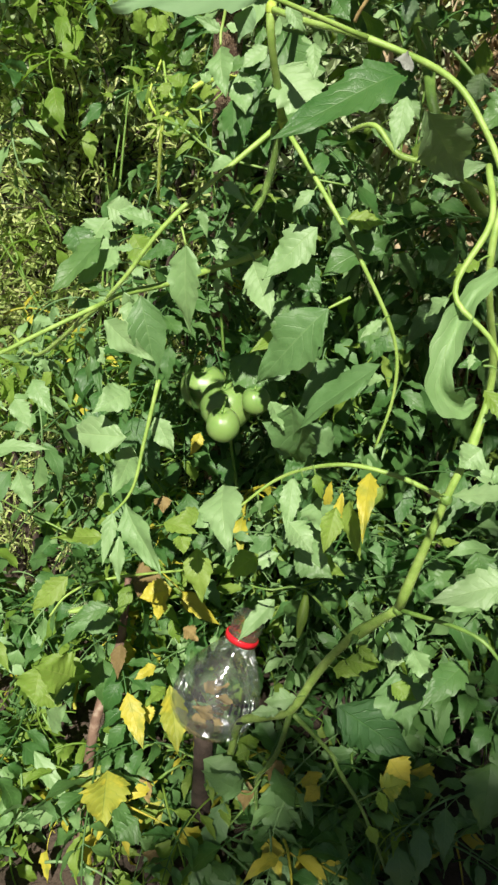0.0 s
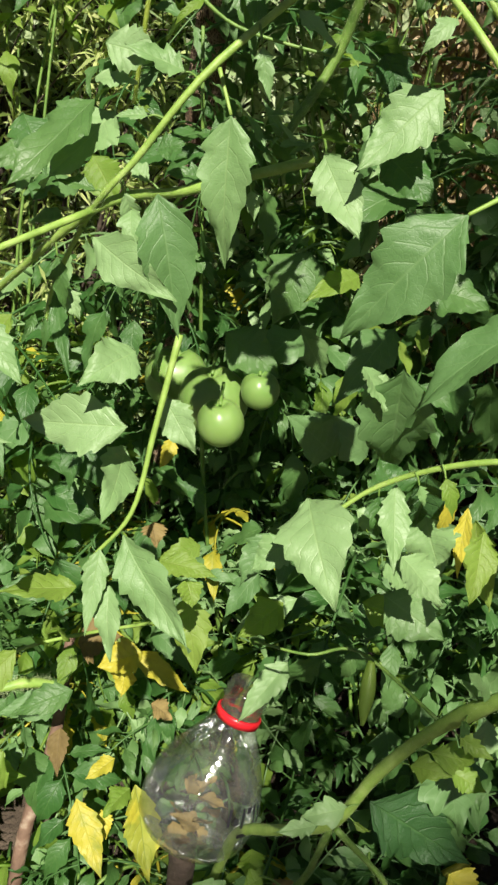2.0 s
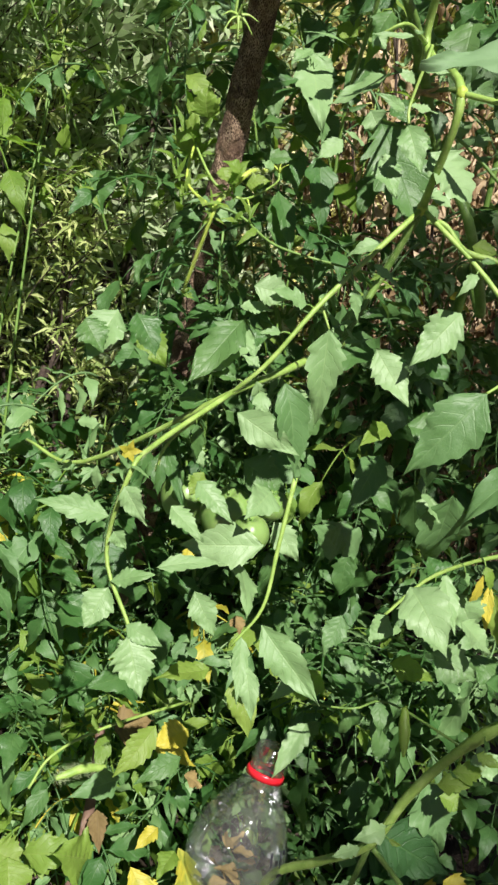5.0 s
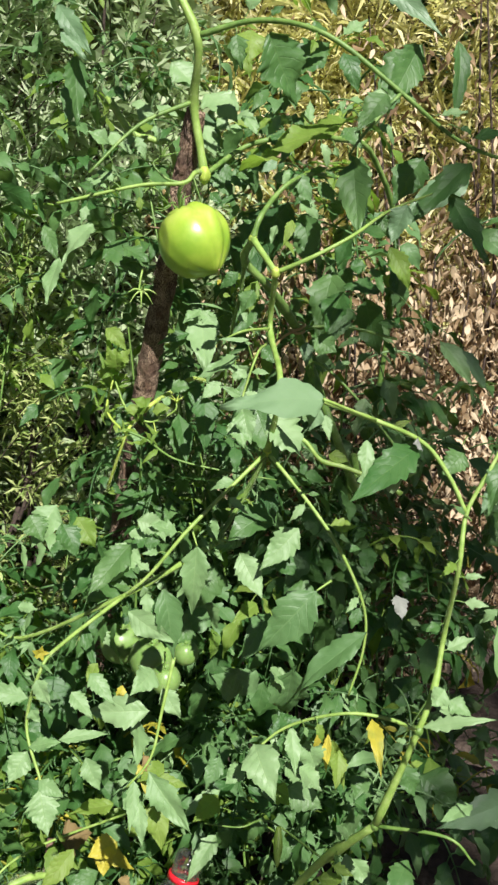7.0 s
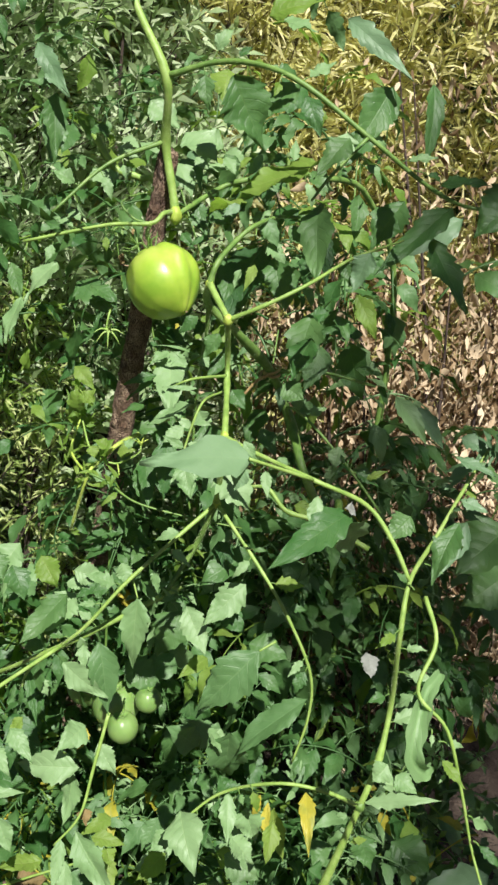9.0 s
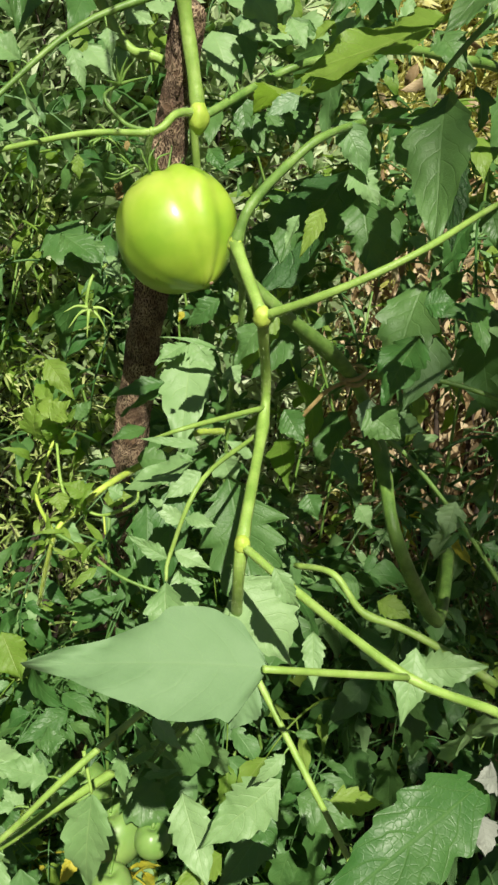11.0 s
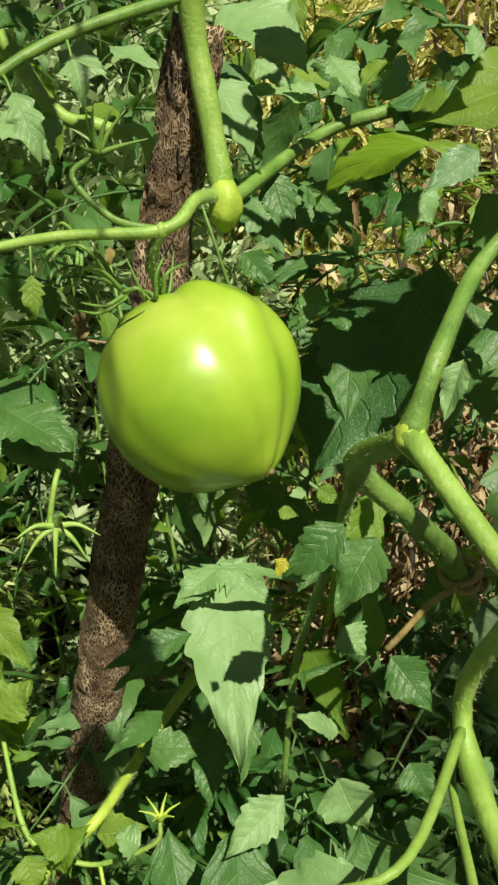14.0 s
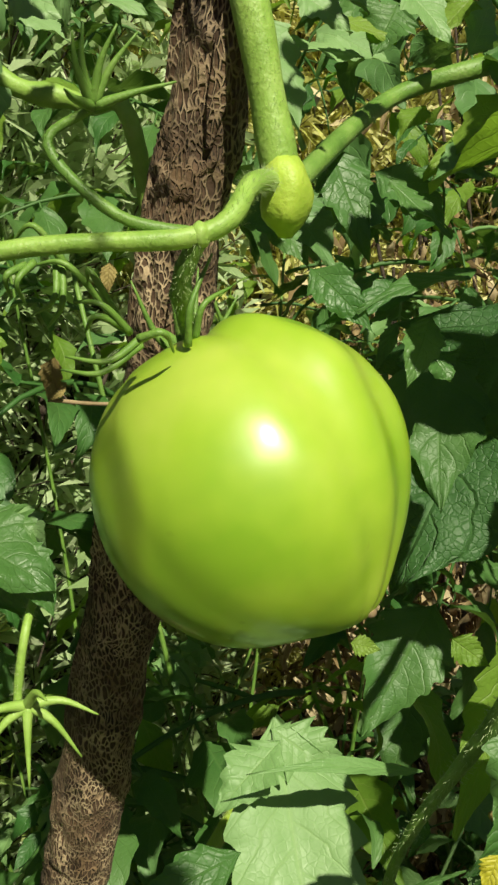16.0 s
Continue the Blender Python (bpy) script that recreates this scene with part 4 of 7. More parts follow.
def dress(points, n, seed, size=0.018, start=0.12):
    """Small leaflets on short stalks along a stem."""
    rng = random.Random(seed)
    line = smooth_path(points, 8)
    for k in range(n):
        i = int((start + (0.97 - start) * (k + rng.random()) / n) * (len(line) - 2))
        p, d = line[i], (line[i + 1] - line[i]).normalized()
        o = (d.cross(Vector((rng.gauss(0, 0.4), -0.9, 0.4))).normalized() * rng.choice((-1, 1)) + d * rng.uniform(0.1, 0.7) + Vector((0, -0.15, rng.uniform(-0.8, 0.2)))).normalized()
        q = p + o * size * rng.uniform(0.2, 0.6)
        ln = size * rng.uniform(0.6, 1.5)
        stem("leaf_stalk", [p, p.lerp(q, 0.6) + Vector((0, 0, 0.0008)), q], 0.0008, 0.0005, plant, STEM, sides=5)
        leaf(plant, q, q + o * ln, ln * rng.uniform(0.35, 0.6), (rng.gauss(-0.1, 0.3), -0.6, 0.7), rng.choice((LEAF_PALE_LIT, LEAF_PALE_LIT, LEAF, LEAF_YOUNG)), droop=rng.uniform(0, 0.9), fold=rng.uniform(0.1, 0.6), teeth=4, lobe=0.4, twist=rng.uniform(-0.6, 0.6), curl=rng.uniform(0, 0.6))


dress([(0.121, 0.515, 0.585), (0.149, 0.503, 0.690), (0.177, 0.522, 0.772), (0.163, 0.490, 0.850), (0.191, 0.505, 0.924), (0.232, 0.515, 0.989)], 12, 1)
dress([(-0.020, 0.638, 0.329), (0.035, 0.575, 0.415), (0.087, 0.546, 0.527), (0.121, 0.515, 0.585)], 9, 2, 0.02, 0.3)
dress([(0.051, 0.639, 0.909), (-0.025, 0.611, 0.858), (-0.084, 0.617, 0.796), (-0.121, 0.675, 0.719)], 8, 3)
dress([(0.03, 0.70, 0.80), (-0.040, 0.648, 0.797), (-0.084, 0.617, 0.796), (-0.169, 0.698, 0.721), (-0.206, 0.744, 0.723)], 9, 4)
dress([(0.051, 0.639, 0.909), (0.077, 0.592, 0.871), (0.098, 0.570, 0.834), (0.120, 0.564, 0.780), (0.107, 0.558, 0.697)], 7, 5)
dress([(0.027, 0.800, 1.265), (0.077, 0.768, 1.277), (0.123, 0.718, 1.262), (0.186, 0.692, 1.216), (0.250, 0.628, 1.163)], 12, 6, 0.022)
dress([(0.095, 0.873, 1.168), (0.163, 0.881, 1.185), (0.214, 0.910, 1.183), (0.30, 0.97, 1.16)], 8, 7, 0.024)
dress([(0.013, 0.799, 1.134), (-0.028, 0.809, 1.131), (-0.105, 0.825, 1.113)], 5, 8, 0.018, 0.55)
dress([(0.031, 0.827, 1.210), (-0.026, 0.813, 1.186), (-0.078, 0.792, 1.142)], 4, 9, 0.018, 0.4)
dress([(0.149, 0.503, 0.690), (0.080, 0.519, 0.710), (0.040, 0.545, 0.685), (0.004, 0.547, 0.656)], 6, 10, 0.015)
dress([(0.143, 0.418, 0.924), (0.124, 0.378, 0.882), (0.152, 0.361, 0.819), (0.167, 0.346, 0.753)], 6, 11, 0.012, 0.3)
dress([(0.173, 0.830, 0.923), (0.181, 0.795, 0.936), (0.218, 0.769, 0.893), (0.250, 0.743, 0.847)], 5, 12, 0.022)
# one open yellow flower
c = Vector((-0.161, 0.561, 0.786))
for i in range(5):
    o = Vector((math.cos(i * 1.257), -0.35, math.sin(i * 1.257))).normalized()
    bm = bmesh.new()
    m, _ = facing(c, c + o, (0, -1, 0.2))
    leaf_shape(bm, m, 0.008, 0.004, random.Random(i), 6, 2, 0.3, 0.3, 1, 0.0)
    part("petal", bm, LEAF_YELLOW, plant, "yellow flower petal")

# a stem and leaf added out of view, only to shade the stake
stem("side_stem", [(-0.02, 0.84, 1.42), (-0.005, 0.66, 1.475), (0.006, 0.46, 1.402)], 0.0024, 0.0012, plant)
leaf(plant, (0.006, 0.455, 1.400), (-0.003, 0.452, 1.330), 0.030, (0.0, -0.66, 0.75), LEAF, droop=0.1)
leaf(plant, (0.119, 0.738, 1.309), (0.144, 0.719, 1.300), 0.025, (0.12, -0.52, 0.85), LEAF_PALE_LIT)
leaf(plant, (0.175, 0.734, 1.313), (0.216, 0.679, 1.266), 0.020, (-0.63, -0.45, 0.63), LEAF_BLUE, droop=0.8)
leaf(plant, (0.213, 0.714, 1.259), (0.172, 0.689, 1.204), 0.033, (0.24, -0.83, 0.50), LEAF)
leaf(plant, (0.146, 0.765, 1.263), (0.093, 0.762, 1.227), 0.030, (-0.14, -0.62, 0.77), LEAF)
leaf(plant, (0.130, 0.695, 1.246), (0.139, 0.678, 1.212), 0.017, (-0.35, -0.41, 0.84), LEAF)
leaf(plant, (0.251, 0.713, 1.264), (0.240, 0.686, 1.187), 0.017, (0.13, -0.83, 0.54), LEAF, fold=0.6)
leaf(plant, (0.231, 0.642, 1.178), (0.273, 0.630, 1.182), 0.018, (-0.57, -0.33, 0.76), LEAF)
leaf(plant, (0.290, 0.611, 1.174), (0.250, 0.607, 1.140), 0.044, (0.28, -0.55, 0.78), LEAF)
leaf(plant, (0.303, 0.757, 1.159), (0.214, 0.722, 1.101), 0.030, (-0.13, -0.58, 0.81), LEAF, fold=0.3)
leaf(plant, (0.289, 0.768, 1.126), (0.308, 0.711, 1.065), 0.037, (0.03, -0.50, 0.87), LEAF)
leaf(plant, (0.267, 0.791, 1.163), (0.230, 0.779, 1.116), 0.036, (-0.39, -0.73, 0.57), LEAF)
leaf(plant, (0.184, 0.662, 1.122), (0.166, 0.655, 1.089), 0.023, (-0.38, -0.53, 0.76), LEAF_BLUE)
leaf(plant, (0.187, 0.696, 1.082), (0.199, 0.669, 1.048), 0.018, (-0.39, -0.66, 0.64), LEAF_YOUNG, curl=0.8)
leaf(plant, (0.195, 0.841, 1.043), (0.166, 0.809, 0.969), 0.039, (-0.39, -0.58, 0.71), LEAF)
leaf(plant, (-0.069, 0.931, 1.255), (-0.071, 0.909, 1.188), 0.028, (0.31, -0.85, 0.43), LEAF)
leaf(plant, (-0.085, 0.930, 1.302), (-0.059, 0.886, 1.253), 0.020, (-0.57, -0.35, 0.74), LEAF_BLUE)
leaf(plant, (-0.074, 0.805, 1.095), (-0.108, 0.791, 1.060), 0.025, (-0.72, -0.56, 0.41), LEAF_PALE_LIT)
leaf(plant, (-0.108, 0.798, 1.064), (-0.125, 0.772, 1.026), 0.019, (-0.45, -0.43, 0.78), LEAF_PALE_LIT)
leaf(plant, (-0.117, 0.838, 1.092), (-0.108, 0.809, 1.059), 0.015, (-0.38, -0.64, 0.66), LEAF)
leaf(plant, (-0.083, 1.182, 0.882), (-0.082, 1.149, 0.836), 0.051, (-0.52, -0.40, 0.75), LEAF, lobe=0.1)
leaf(plant, (-0.052, 0.871, 1.071), (-0.018, 0.832, 1.040), 0.031, (-0.53, -0.32, 0.79), LEAF)
leaf(plant, (0.049, 0.637, 0.944), (0.076, 0.611, 0.910), 0.036, (-0.05, -0.50, 0.86), LEAF_PALE_LIT, lobe=0.4)
leaf(plant, (0.023, 0.651, 0.940), (0.027, 0.631, 0.917), 0.020, (-0.16, -0.73, 0.66), LEAF_PALE_LIT)
leaf(plant, (-0.072, 0.617, 0.865), (-0.048, 0.607, 0.860), 0.019, (-0.66, -0.57, 0.49), LEAF_PALE_LIT)
leaf(plant, (-0.070, 0.632, 0.837), (-0.105, 0.612, 0.810), 0.029, (-0.60, -0.65, 0.45), LEAF_PALE_LIT)
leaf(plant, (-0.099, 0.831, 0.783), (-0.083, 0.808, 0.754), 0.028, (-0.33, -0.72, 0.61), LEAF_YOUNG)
leaf(plant, (-0.120, 0.826, 0.801), (-0.152, 0.804, 0.765), 0.034, (-0.25, -0.66, 0.71), LEAF_PALE_LIT)
leaf(plant, (-0.057, 0.783, 0.955), (-0.061, 0.782, 0.980), 0.023, (-0.63, -0.44, 0.64), LEAF_YOUNG, curl=0.6)
leaf(plant, (-0.052, 0.812, 0.956), (-0.040, 0.812, 0.971), 0.016, (0.07, -0.51, 0.86), LEAF_YOUNG)
leaf(plant, (0.211, 0.507, 0.935), (0.181, 0.486, 0.896), 0.020, (-0.58, -0.50, 0.64), LEAF, fold=0.4)
leaf(plant, (0.346, 0.648, 0.867), (0.280, 0.628, 0.830), 0.059, (-0.42, -0.58, 0.70), LEAF)
leaf(plant, (0.387, 0.700, 0.790), (0.324, 0.685, 0.761), 0.062, (0.29, -0.70, 0.65), LEAF)
leaf(plant, (0.186, 0.589, 1.014), (0.204, 0.559, 0.981), 0.016, (-0.24, -0.72, 0.65), LEAF_PALE_LIT, fold=0.5)
leaf(plant, (0.199, 0.581, 1.007), (0.224, 0.560, 0.971), 0.013, (-0.26, -0.42, 0.87), LEAF_BLUE, fold=0.5)
leaf(plant, (0.219, 0.534, 0.994), (0.244, 0.514, 0.983), 0.013, (-0.21, -0.71, 0.67), LEAF_BLUE)
leaf(plant, (0.202, 0.510, 0.987), (0.230, 0.495, 0.976), 0.011, (0.11, -0.54, 0.83), LEAF_BLUE)
leaf(plant, (0.223, 0.511, 0.981), (0.237, 0.493, 0.966), 0.012, (0.11, -0.61, 0.79), LEAF)
leaf(plant, (0.204, 0.520, 0.964), (0.223, 0.511, 0.981), 0.010, (-0.31, -0.51, 0.80), LEAF_BLUE)
leaf(plant, (0.207, 0.504, 0.955), (0.226, 0.492, 0.948), 0.011, (0.10, -0.61, 0.79), LEAF_BLUE)
leaf(plant, (0.180, 0.527, 0.934), (0.157, 0.518, 0.919), 0.021, (-0.02, -0.64, 0.77), LEAF)
leaf(plant, (0.152, 0.339, 0.756), (0.111, 0.338, 0.748), 0.017, (-0.42, -0.48, 0.77), LEAF_PALE_LIT, fold=0.3)
leaf(plant, (0.152, 0.503, 0.693), (0.206, 0.471, 0.713), 0.012, (-0.02, -0.55, 0.83), LEAF_PALE_LIT, lobe=0.4)
leaf(plant, (0.135, 0.359, 0.845), (0.146, 0.346, 0.833), 0.008, (0.07, -0.55, 0.83), LEAF_YOUNG)
leaf(plant, (0.236, 0.715, 0.699), (0.237, 0.697, 0.677), 0.021, (0.19, -0.62, 0.76), LEAF_ASH, label="pale ashen dead leaf")
leaf(plant, (0.259, 0.556, 0.728), (0.269, 0.551, 0.748), 0.021, (-0.17, -0.63, 0.76), LEAF)
leaf(plant, (0.169, 0.500, 0.730), (0.154, 0.494, 0.720), 0.020, (0.26, -0.70, 0.67), LEAF_PALE_LIT)
leaf(plant, (0.180, 0.508, 0.711), (0.195, 0.493, 0.702), 0.016, (0.05, -0.82, 0.57), LEAF_PALE_LIT)
leaf(plant, (0.149, 0.726, 0.868), (0.169, 0.713, 0.863), 0.014, (-0.01, -0.71, 0.70), LEAF_YOUNG)
leaf(plant, (0.138, 0.725, 0.872), (0.117, 0.727, 0.886), 0.014, (-0.03, -0.58, 0.81), LEAF)
leaf(plant, (0.194, 0.598, 0.571), (0.203, 0.582, 0.539), 0.026, (-0.24, -0.56, 0.79), LEAF)
leaf(plant, (0.283, 0.704, 0.453), (0.319, 0.666, 0.428), 0.046, (-0.07, -0.86, 0.50), LEAF)
leaf(plant, (0.088, 0.545, 0.663), (0.092, 0.526, 0.622), 0.019, (-0.68, -0.56, 0.47), LEAF_YOUNG)
leaf(plant, (0.083, 0.544, 0.671), (0.077, 0.532, 0.639), 0.008, (-0.58, -0.68, 0.45), LEAF_YELLOW, label="yellow withered leaf")
leaf(plant, (0.054, 0.557, 0.667), (0.044, 0.563, 0.689), 0.023, (-0.06, -0.63, 0.77), LEAF)
leaf(plant, (0.066, 0.553, 0.661), (0.069, 0.533, 0.640), 0.029, (-0.66, -0.45, 0.59), LEAF_PALE_LIT)
leaf(plant, (0.047, 0.547, 0.620), (0.074, 0.528, 0.605), 0.027, (-0.50, -0.38, 0.78), LEAF_PALE_LIT)
leaf(plant, (0.063, 0.548, 0.688), (0.064, 0.559, 0.634), 0.030, (0.16, -0.69, 0.71), LEAF_QUILTED, fold=0.15, label="dark leaf with a pale net of veins")
leaf(plant, (0.075, 0.542, 0.682), (0.070, 0.550, 0.642), 0.006, (0.10, -0.27, 0.96), LEAF_YELLOW, label="yellow withered leaf")
leaf(plant, (0.077, 0.509, 0.683), (0.067, 0.489, 0.659), 0.015, (0.34, -0.39, 0.86), LEAF_YOUNG, fold=0.5)
leaf(plant, (0.044, 0.515, 0.667), (0.061, 0.502, 0.649), 0.021, (0.13, -0.45, 0.89), LEAF_PALE_LIT)
leaf(plant, (0.048, 0.548, 0.683), (0.042, 0.515, 0.658), 0.015, (0.15, -0.55, 0.82), LEAF_PALE_LIT)
leaf(plant, (0.034, 0.562, 0.661), (0.053, 0.556, 0.650), 0.013, (-0.38, -0.41, 0.83), LEAF_PALE_LIT)
leaf(plant, (0.021, 0.685, 0.450), (-0.020, 0.661, 0.417), 0.021, (0.15, -0.29, 0.94), LEAF_PALE_LIT, fold=0.5)
leaf(plant, (0.028, 0.695, 0.500), (-0.020, 0.679, 0.491), 0.017, (-0.30, -0.56, 0.77), LEAF_PALE_LIT, curl=0.5)
leaf(plant, (0.075, 0.703, 0.482), (0.109, 0.689, 0.470), 0.019, (0.43, -0.26, 0.86), LEAF_PALE_LIT)
leaf(plant, (-0.005, 0.522, 0.675), (-0.022, 0.514, 0.665), 0.015, (0.50, -0.42, 0.75), LEAF_PALE_LIT)
leaf(plant, (0.034, 0.566, 0.735), (0.044, 0.554, 0.719), 0.015, (0.50, -0.43, 0.75), LEAF_PALE_LIT)
leaf(plant, (-0.063, 0.608, 0.604), (-0.032, 0.598, 0.598), 0.014, (-0.36, -0.38, 0.85), LEAF_YOUNG)
leaf(plant, (-0.050, 0.606, 0.592), (-0.047, 0.595, 0.579), 0.015, (0.30, -0.31, 0.90), LEAF_YOUNG)
leaf(plant, (-0.106, 0.574, 0.616), (-0.145, 0.567, 0.622), 0.018, (-0.19, -0.27, 0.94), LEAF_YOUNG)
leaf(plant, (-0.087, 0.554, 0.631), (-0.089, 0.533, 0.601), 0.013, (-0.27, -0.64, 0.72), LEAF_PALE_LIT)
leaf(plant, (-0.090, 0.558, 0.650), (-0.099, 0.533, 0.618), 0.012, (0.14, -0.49, 0.86), LEAF_PALE_LIT)
leaf(plant, (-0.142, 0.576, 0.575), (-0.172, 0.554, 0.558), 0.019, (0.31, -0.66, 0.69), LEAF_YOUNG, curl=0.6)
leaf(plant, (-0.119, 0.596, 0.524), (-0.157, 0.586, 0.517), 0.016, (0.06, -0.57, 0.82), LEAF)
leaf(plant, (-0.085, 0.705, 0.451), (-0.118, 0.695, 0.449), 0.028, (-0.02, -0.55, 0.83), LEAF_YELLOW, fold=0.5, label="yellow withered leaf")
leaf(plant, (-0.097, 0.710, 0.435), (-0.104, 0.694, 0.419), 0.020, (-0.48, -0.53, 0.70), LEAF_YELLOW, label="yellow withered leaf")
leaf(plant, (-0.068, 0.639, 0.609), (-0.066, 0.627, 0.600), 0.016, (0.42, -0.42, 0.80), LEAF_BROWN, label="curled dry brown leaf")
leaf(plant, (-0.143, 0.675, 0.335), (-0.125, 0.630, 0.298), 0.024, (-0.06, -0.44, 0.90), LEAF_YELLOW, label="yellow withered leaf")
leaf(plant, (-0.127, 0.684, 0.309), (-0.124, 0.668, 0.293), 0.016, (0.01, -0.29, 0.96), LEAF_YELLOW, label="yellow withered leaf")
leaf(plant, (-0.098, 0.681, 0.338), (-0.089, 0.635, 0.284), 0.030, (0.42, -0.59, 0.69), LEAF_MOTTLED, label="half yellowed leaf")
leaf(plant, (-0.102, 0.678, 0.338), (-0.123, 0.661, 0.330), 0.021, (-0.38, -0.29, 0.88), LEAF_YOUNG)
leaf(plant, (-0.113, 0.698, 0.350), (-0.137, 0.687, 0.342), 0.016, (-0.19, -0.33, 0.92), LEAF_YELLOW, label="yellow withered leaf")
leaf(plant, (-0.186, 0.668, 0.230), (-0.192, 0.641, 0.190), 0.046, (-0.00, -0.45, 0.89), LEAF_MOTTLED, label="half yellowed leaf")
leaf(plant, (-0.158, 0.660, 0.240), (-0.121, 0.639, 0.217), 0.033, (-0.34, -0.41, 0.85), LEAF, lobe=0.4)
leaf(plant, (-0.260, 0.688, 0.212), (-0.268, 0.683, 0.203), 0.023, (-0.24, -0.31, 0.92), LEAF_YELLOW, label="yellow withered leaf")
leaf(plant, (-0.227, 0.784, 0.275), (-0.212, 0.769, 0.263), 0.024, (-0.43, -0.33, 0.84), LEAF_YOUNG)
leaf(plant, (-0.263, 0.788, 0.272), (-0.225, 0.764, 0.262), 0.037, (0.27, -0.70, 0.66), LEAF_YOUNG)
leaf(plant, (-0.278, 0.754, 0.263), (-0.245, 0.738, 0.241), 0.030, (0.16, -0.27, 0.95), LEAF_YOUNG)
leaf(plant, (-0.053, 0.686, 0.182), (0.005, 0.668, 0.156), 0.033, (-0.17, -0.28, 0.94), LEAF_PALE_LIT)
leaf(plant, (0.008, 0.687, 0.217), (-0.003, 0.676, 0.208), 0.018, (-0.09, -0.66, 0.75), LEAF_YOUNG)
leaf(plant, (0.072, 0.680, 0.174), (0.098, 0.661, 0.143), 0.041, (-0.40, -0.49, 0.77), LEAF)
leaf(plant, (0.159, 0.676, 0.202), (0.187, 0.658, 0.173), 0.041, (0.10, -0.36, 0.93), LEAF_YELLOW, label="yellow withered leaf")
leaf(plant, (0.109, 0.688, 0.380), (0.098, 0.710, 0.422), 0.020, (-0.06, -0.58, 0.82), LEAF)
leaf(plant, (0.128, 0.581, 0.490), (0.122, 0.562, 0.470), 0.020, (0.48, -0.49, 0.73), LEAF_PALE_LIT)
leaf(plant, (0.130, 0.624, 0.393), (0.152, 0.610, 0.386), 0.019, (-0.33, -0.38, 0.86), LEAF_YOUNG)
leaf(plant, (0.184, 0.554, 0.492), (0.139, 0.517, 0.476), 0.024, (0.14, -0.41, 0.90), LEAF)
leaf(plant, (0.175, 0.452, 0.648), (0.139, 0.441, 0.650), 0.013, (-0.17, -0.35, 0.92), LEAF_PALE_LIT)
leaf(plant, (0.126, 0.593, 0.324), (0.144, 0.579, 0.301), 0.032, (-0.23, -0.53, 0.82), LEAF_YELLOW, label="yellow withered leaf")
leaf(plant, (0.047, 0.589, 0.314), (0.052, 0.579, 0.298), 0.022, (0.30, -0.38, 0.87), LEAF_YELLOW, label="yellow withered leaf")
leaf(plant, (0.006, 0.584, 0.221), (0.013, 0.553, 0.193), 0.023, (-0.39, -0.62, 0.68), LEAF_YELLOW, label="yellow withered leaf")
leaf(plant, (0.034, 0.589, 0.190), (0.050, 0.569, 0.162), 0.039, (0.47, -0.43, 0.77), LEAF_YELLOW, label="yellow withered leaf")
leaf(plant, (-0.062, 0.626, 0.287), (-0.015, 0.600, 0.271), 0.033, (-0.37, -0.35, 0.86), LEAF_PALE_LIT)
leaf(plant, (-0.012, 0.628, 0.322), (-0.016, 0.617, 0.306), 0.026, (0.51, -0.33, 0.80), LEAF_YOUNG)
leaf(plant, (-0.161, 0.614, 0.287), (-0.169, 0.582, 0.239), 0.052, (0.52, -0.33, 0.79), LEAF_MOTTLED, label="half yellowed leaf")
leaf(plant, (-0.133, 0.597, 0.232), (-0.160, 0.584, 0.217), 0.039, (0.23, -0.54, 0.81), LEAF)
leaf(plant, (0.213, 0.556, 0.365), (0.199, 0.517, 0.319), 0.045, (0.21, -0.55, 0.81), LEAF)
leaf(plant, (0.151, 0.600, 0.440), (0.158, 0.592, 0.427), 0.028, (0.41, -0.36, 0.84), LEAF)
leaf(plant, (0.150, 0.614, 0.522), (0.164, 0.604, 0.510), 0.027, (0.44, -0.42, 0.79), LEAF)
leaf(plant, (0.110, 0.587, 0.138), (0.105, 0.594, 0.158), 0.033, (0.35, -0.50, 0.79), LEAF_YELLOW, label="yellow withered leaf")
leaf(plant, (-0.118, 0.584, 0.199), (-0.124, 0.573, 0.182), 0.020, (-0.29, -0.69, 0.67), LEAF_BROWN, curl=1.5, label="curled dry brown leaf")
leaf(plant, (-0.268, 0.685, 0.234), (-0.221, 0.640, 0.183), 0.018, (0.39, -0.69, 0.61), LEAF_PALE_LIT)
leaf(plant, (-0.246, 0.709, 0.342), (-0.249, 0.676, 0.317), 0.041, (0.22, -0.50, 0.84), LEAF_YOUNG)
leaf(plant, (-0.228, 0.710, 0.341), (-0.190, 0.704, 0.329), 0.034, (-0.33, -0.62, 0.71), LEAF_YOUNG)
leaf(plant, (-0.172, 0.565, 0.744), (-0.214, 0.576, 0.755), 0.015, (0.17, -0.81, 0.57), LEAF_PALE_LIT, lobe=0.4)
leaf(plant, (-0.171, 0.559, 0.737), (-0.165, 0.552, 0.728), 0.011, (-0.59, -0.51, 0.62), LEAF_PALE_LIT)
leaf(plant, (-0.175, 0.549, 0.710), (-0.149, 0.537, 0.718), 0.011, (-0.55, -0.25, 0.80), LEAF_PALE_LIT)
leaf(plant, (-0.176, 0.551, 0.705), (-0.193, 0.538, 0.688), 0.019, (-0.01, -0.57, 0.82), LEAF_PALE_LIT)
leaf(plant, (-0.170, 0.528, 0.693), (-0.153, 0.510, 0.688), 0.012, (-0.55, -0.36, 0.76), LEAF_PALE_LIT)
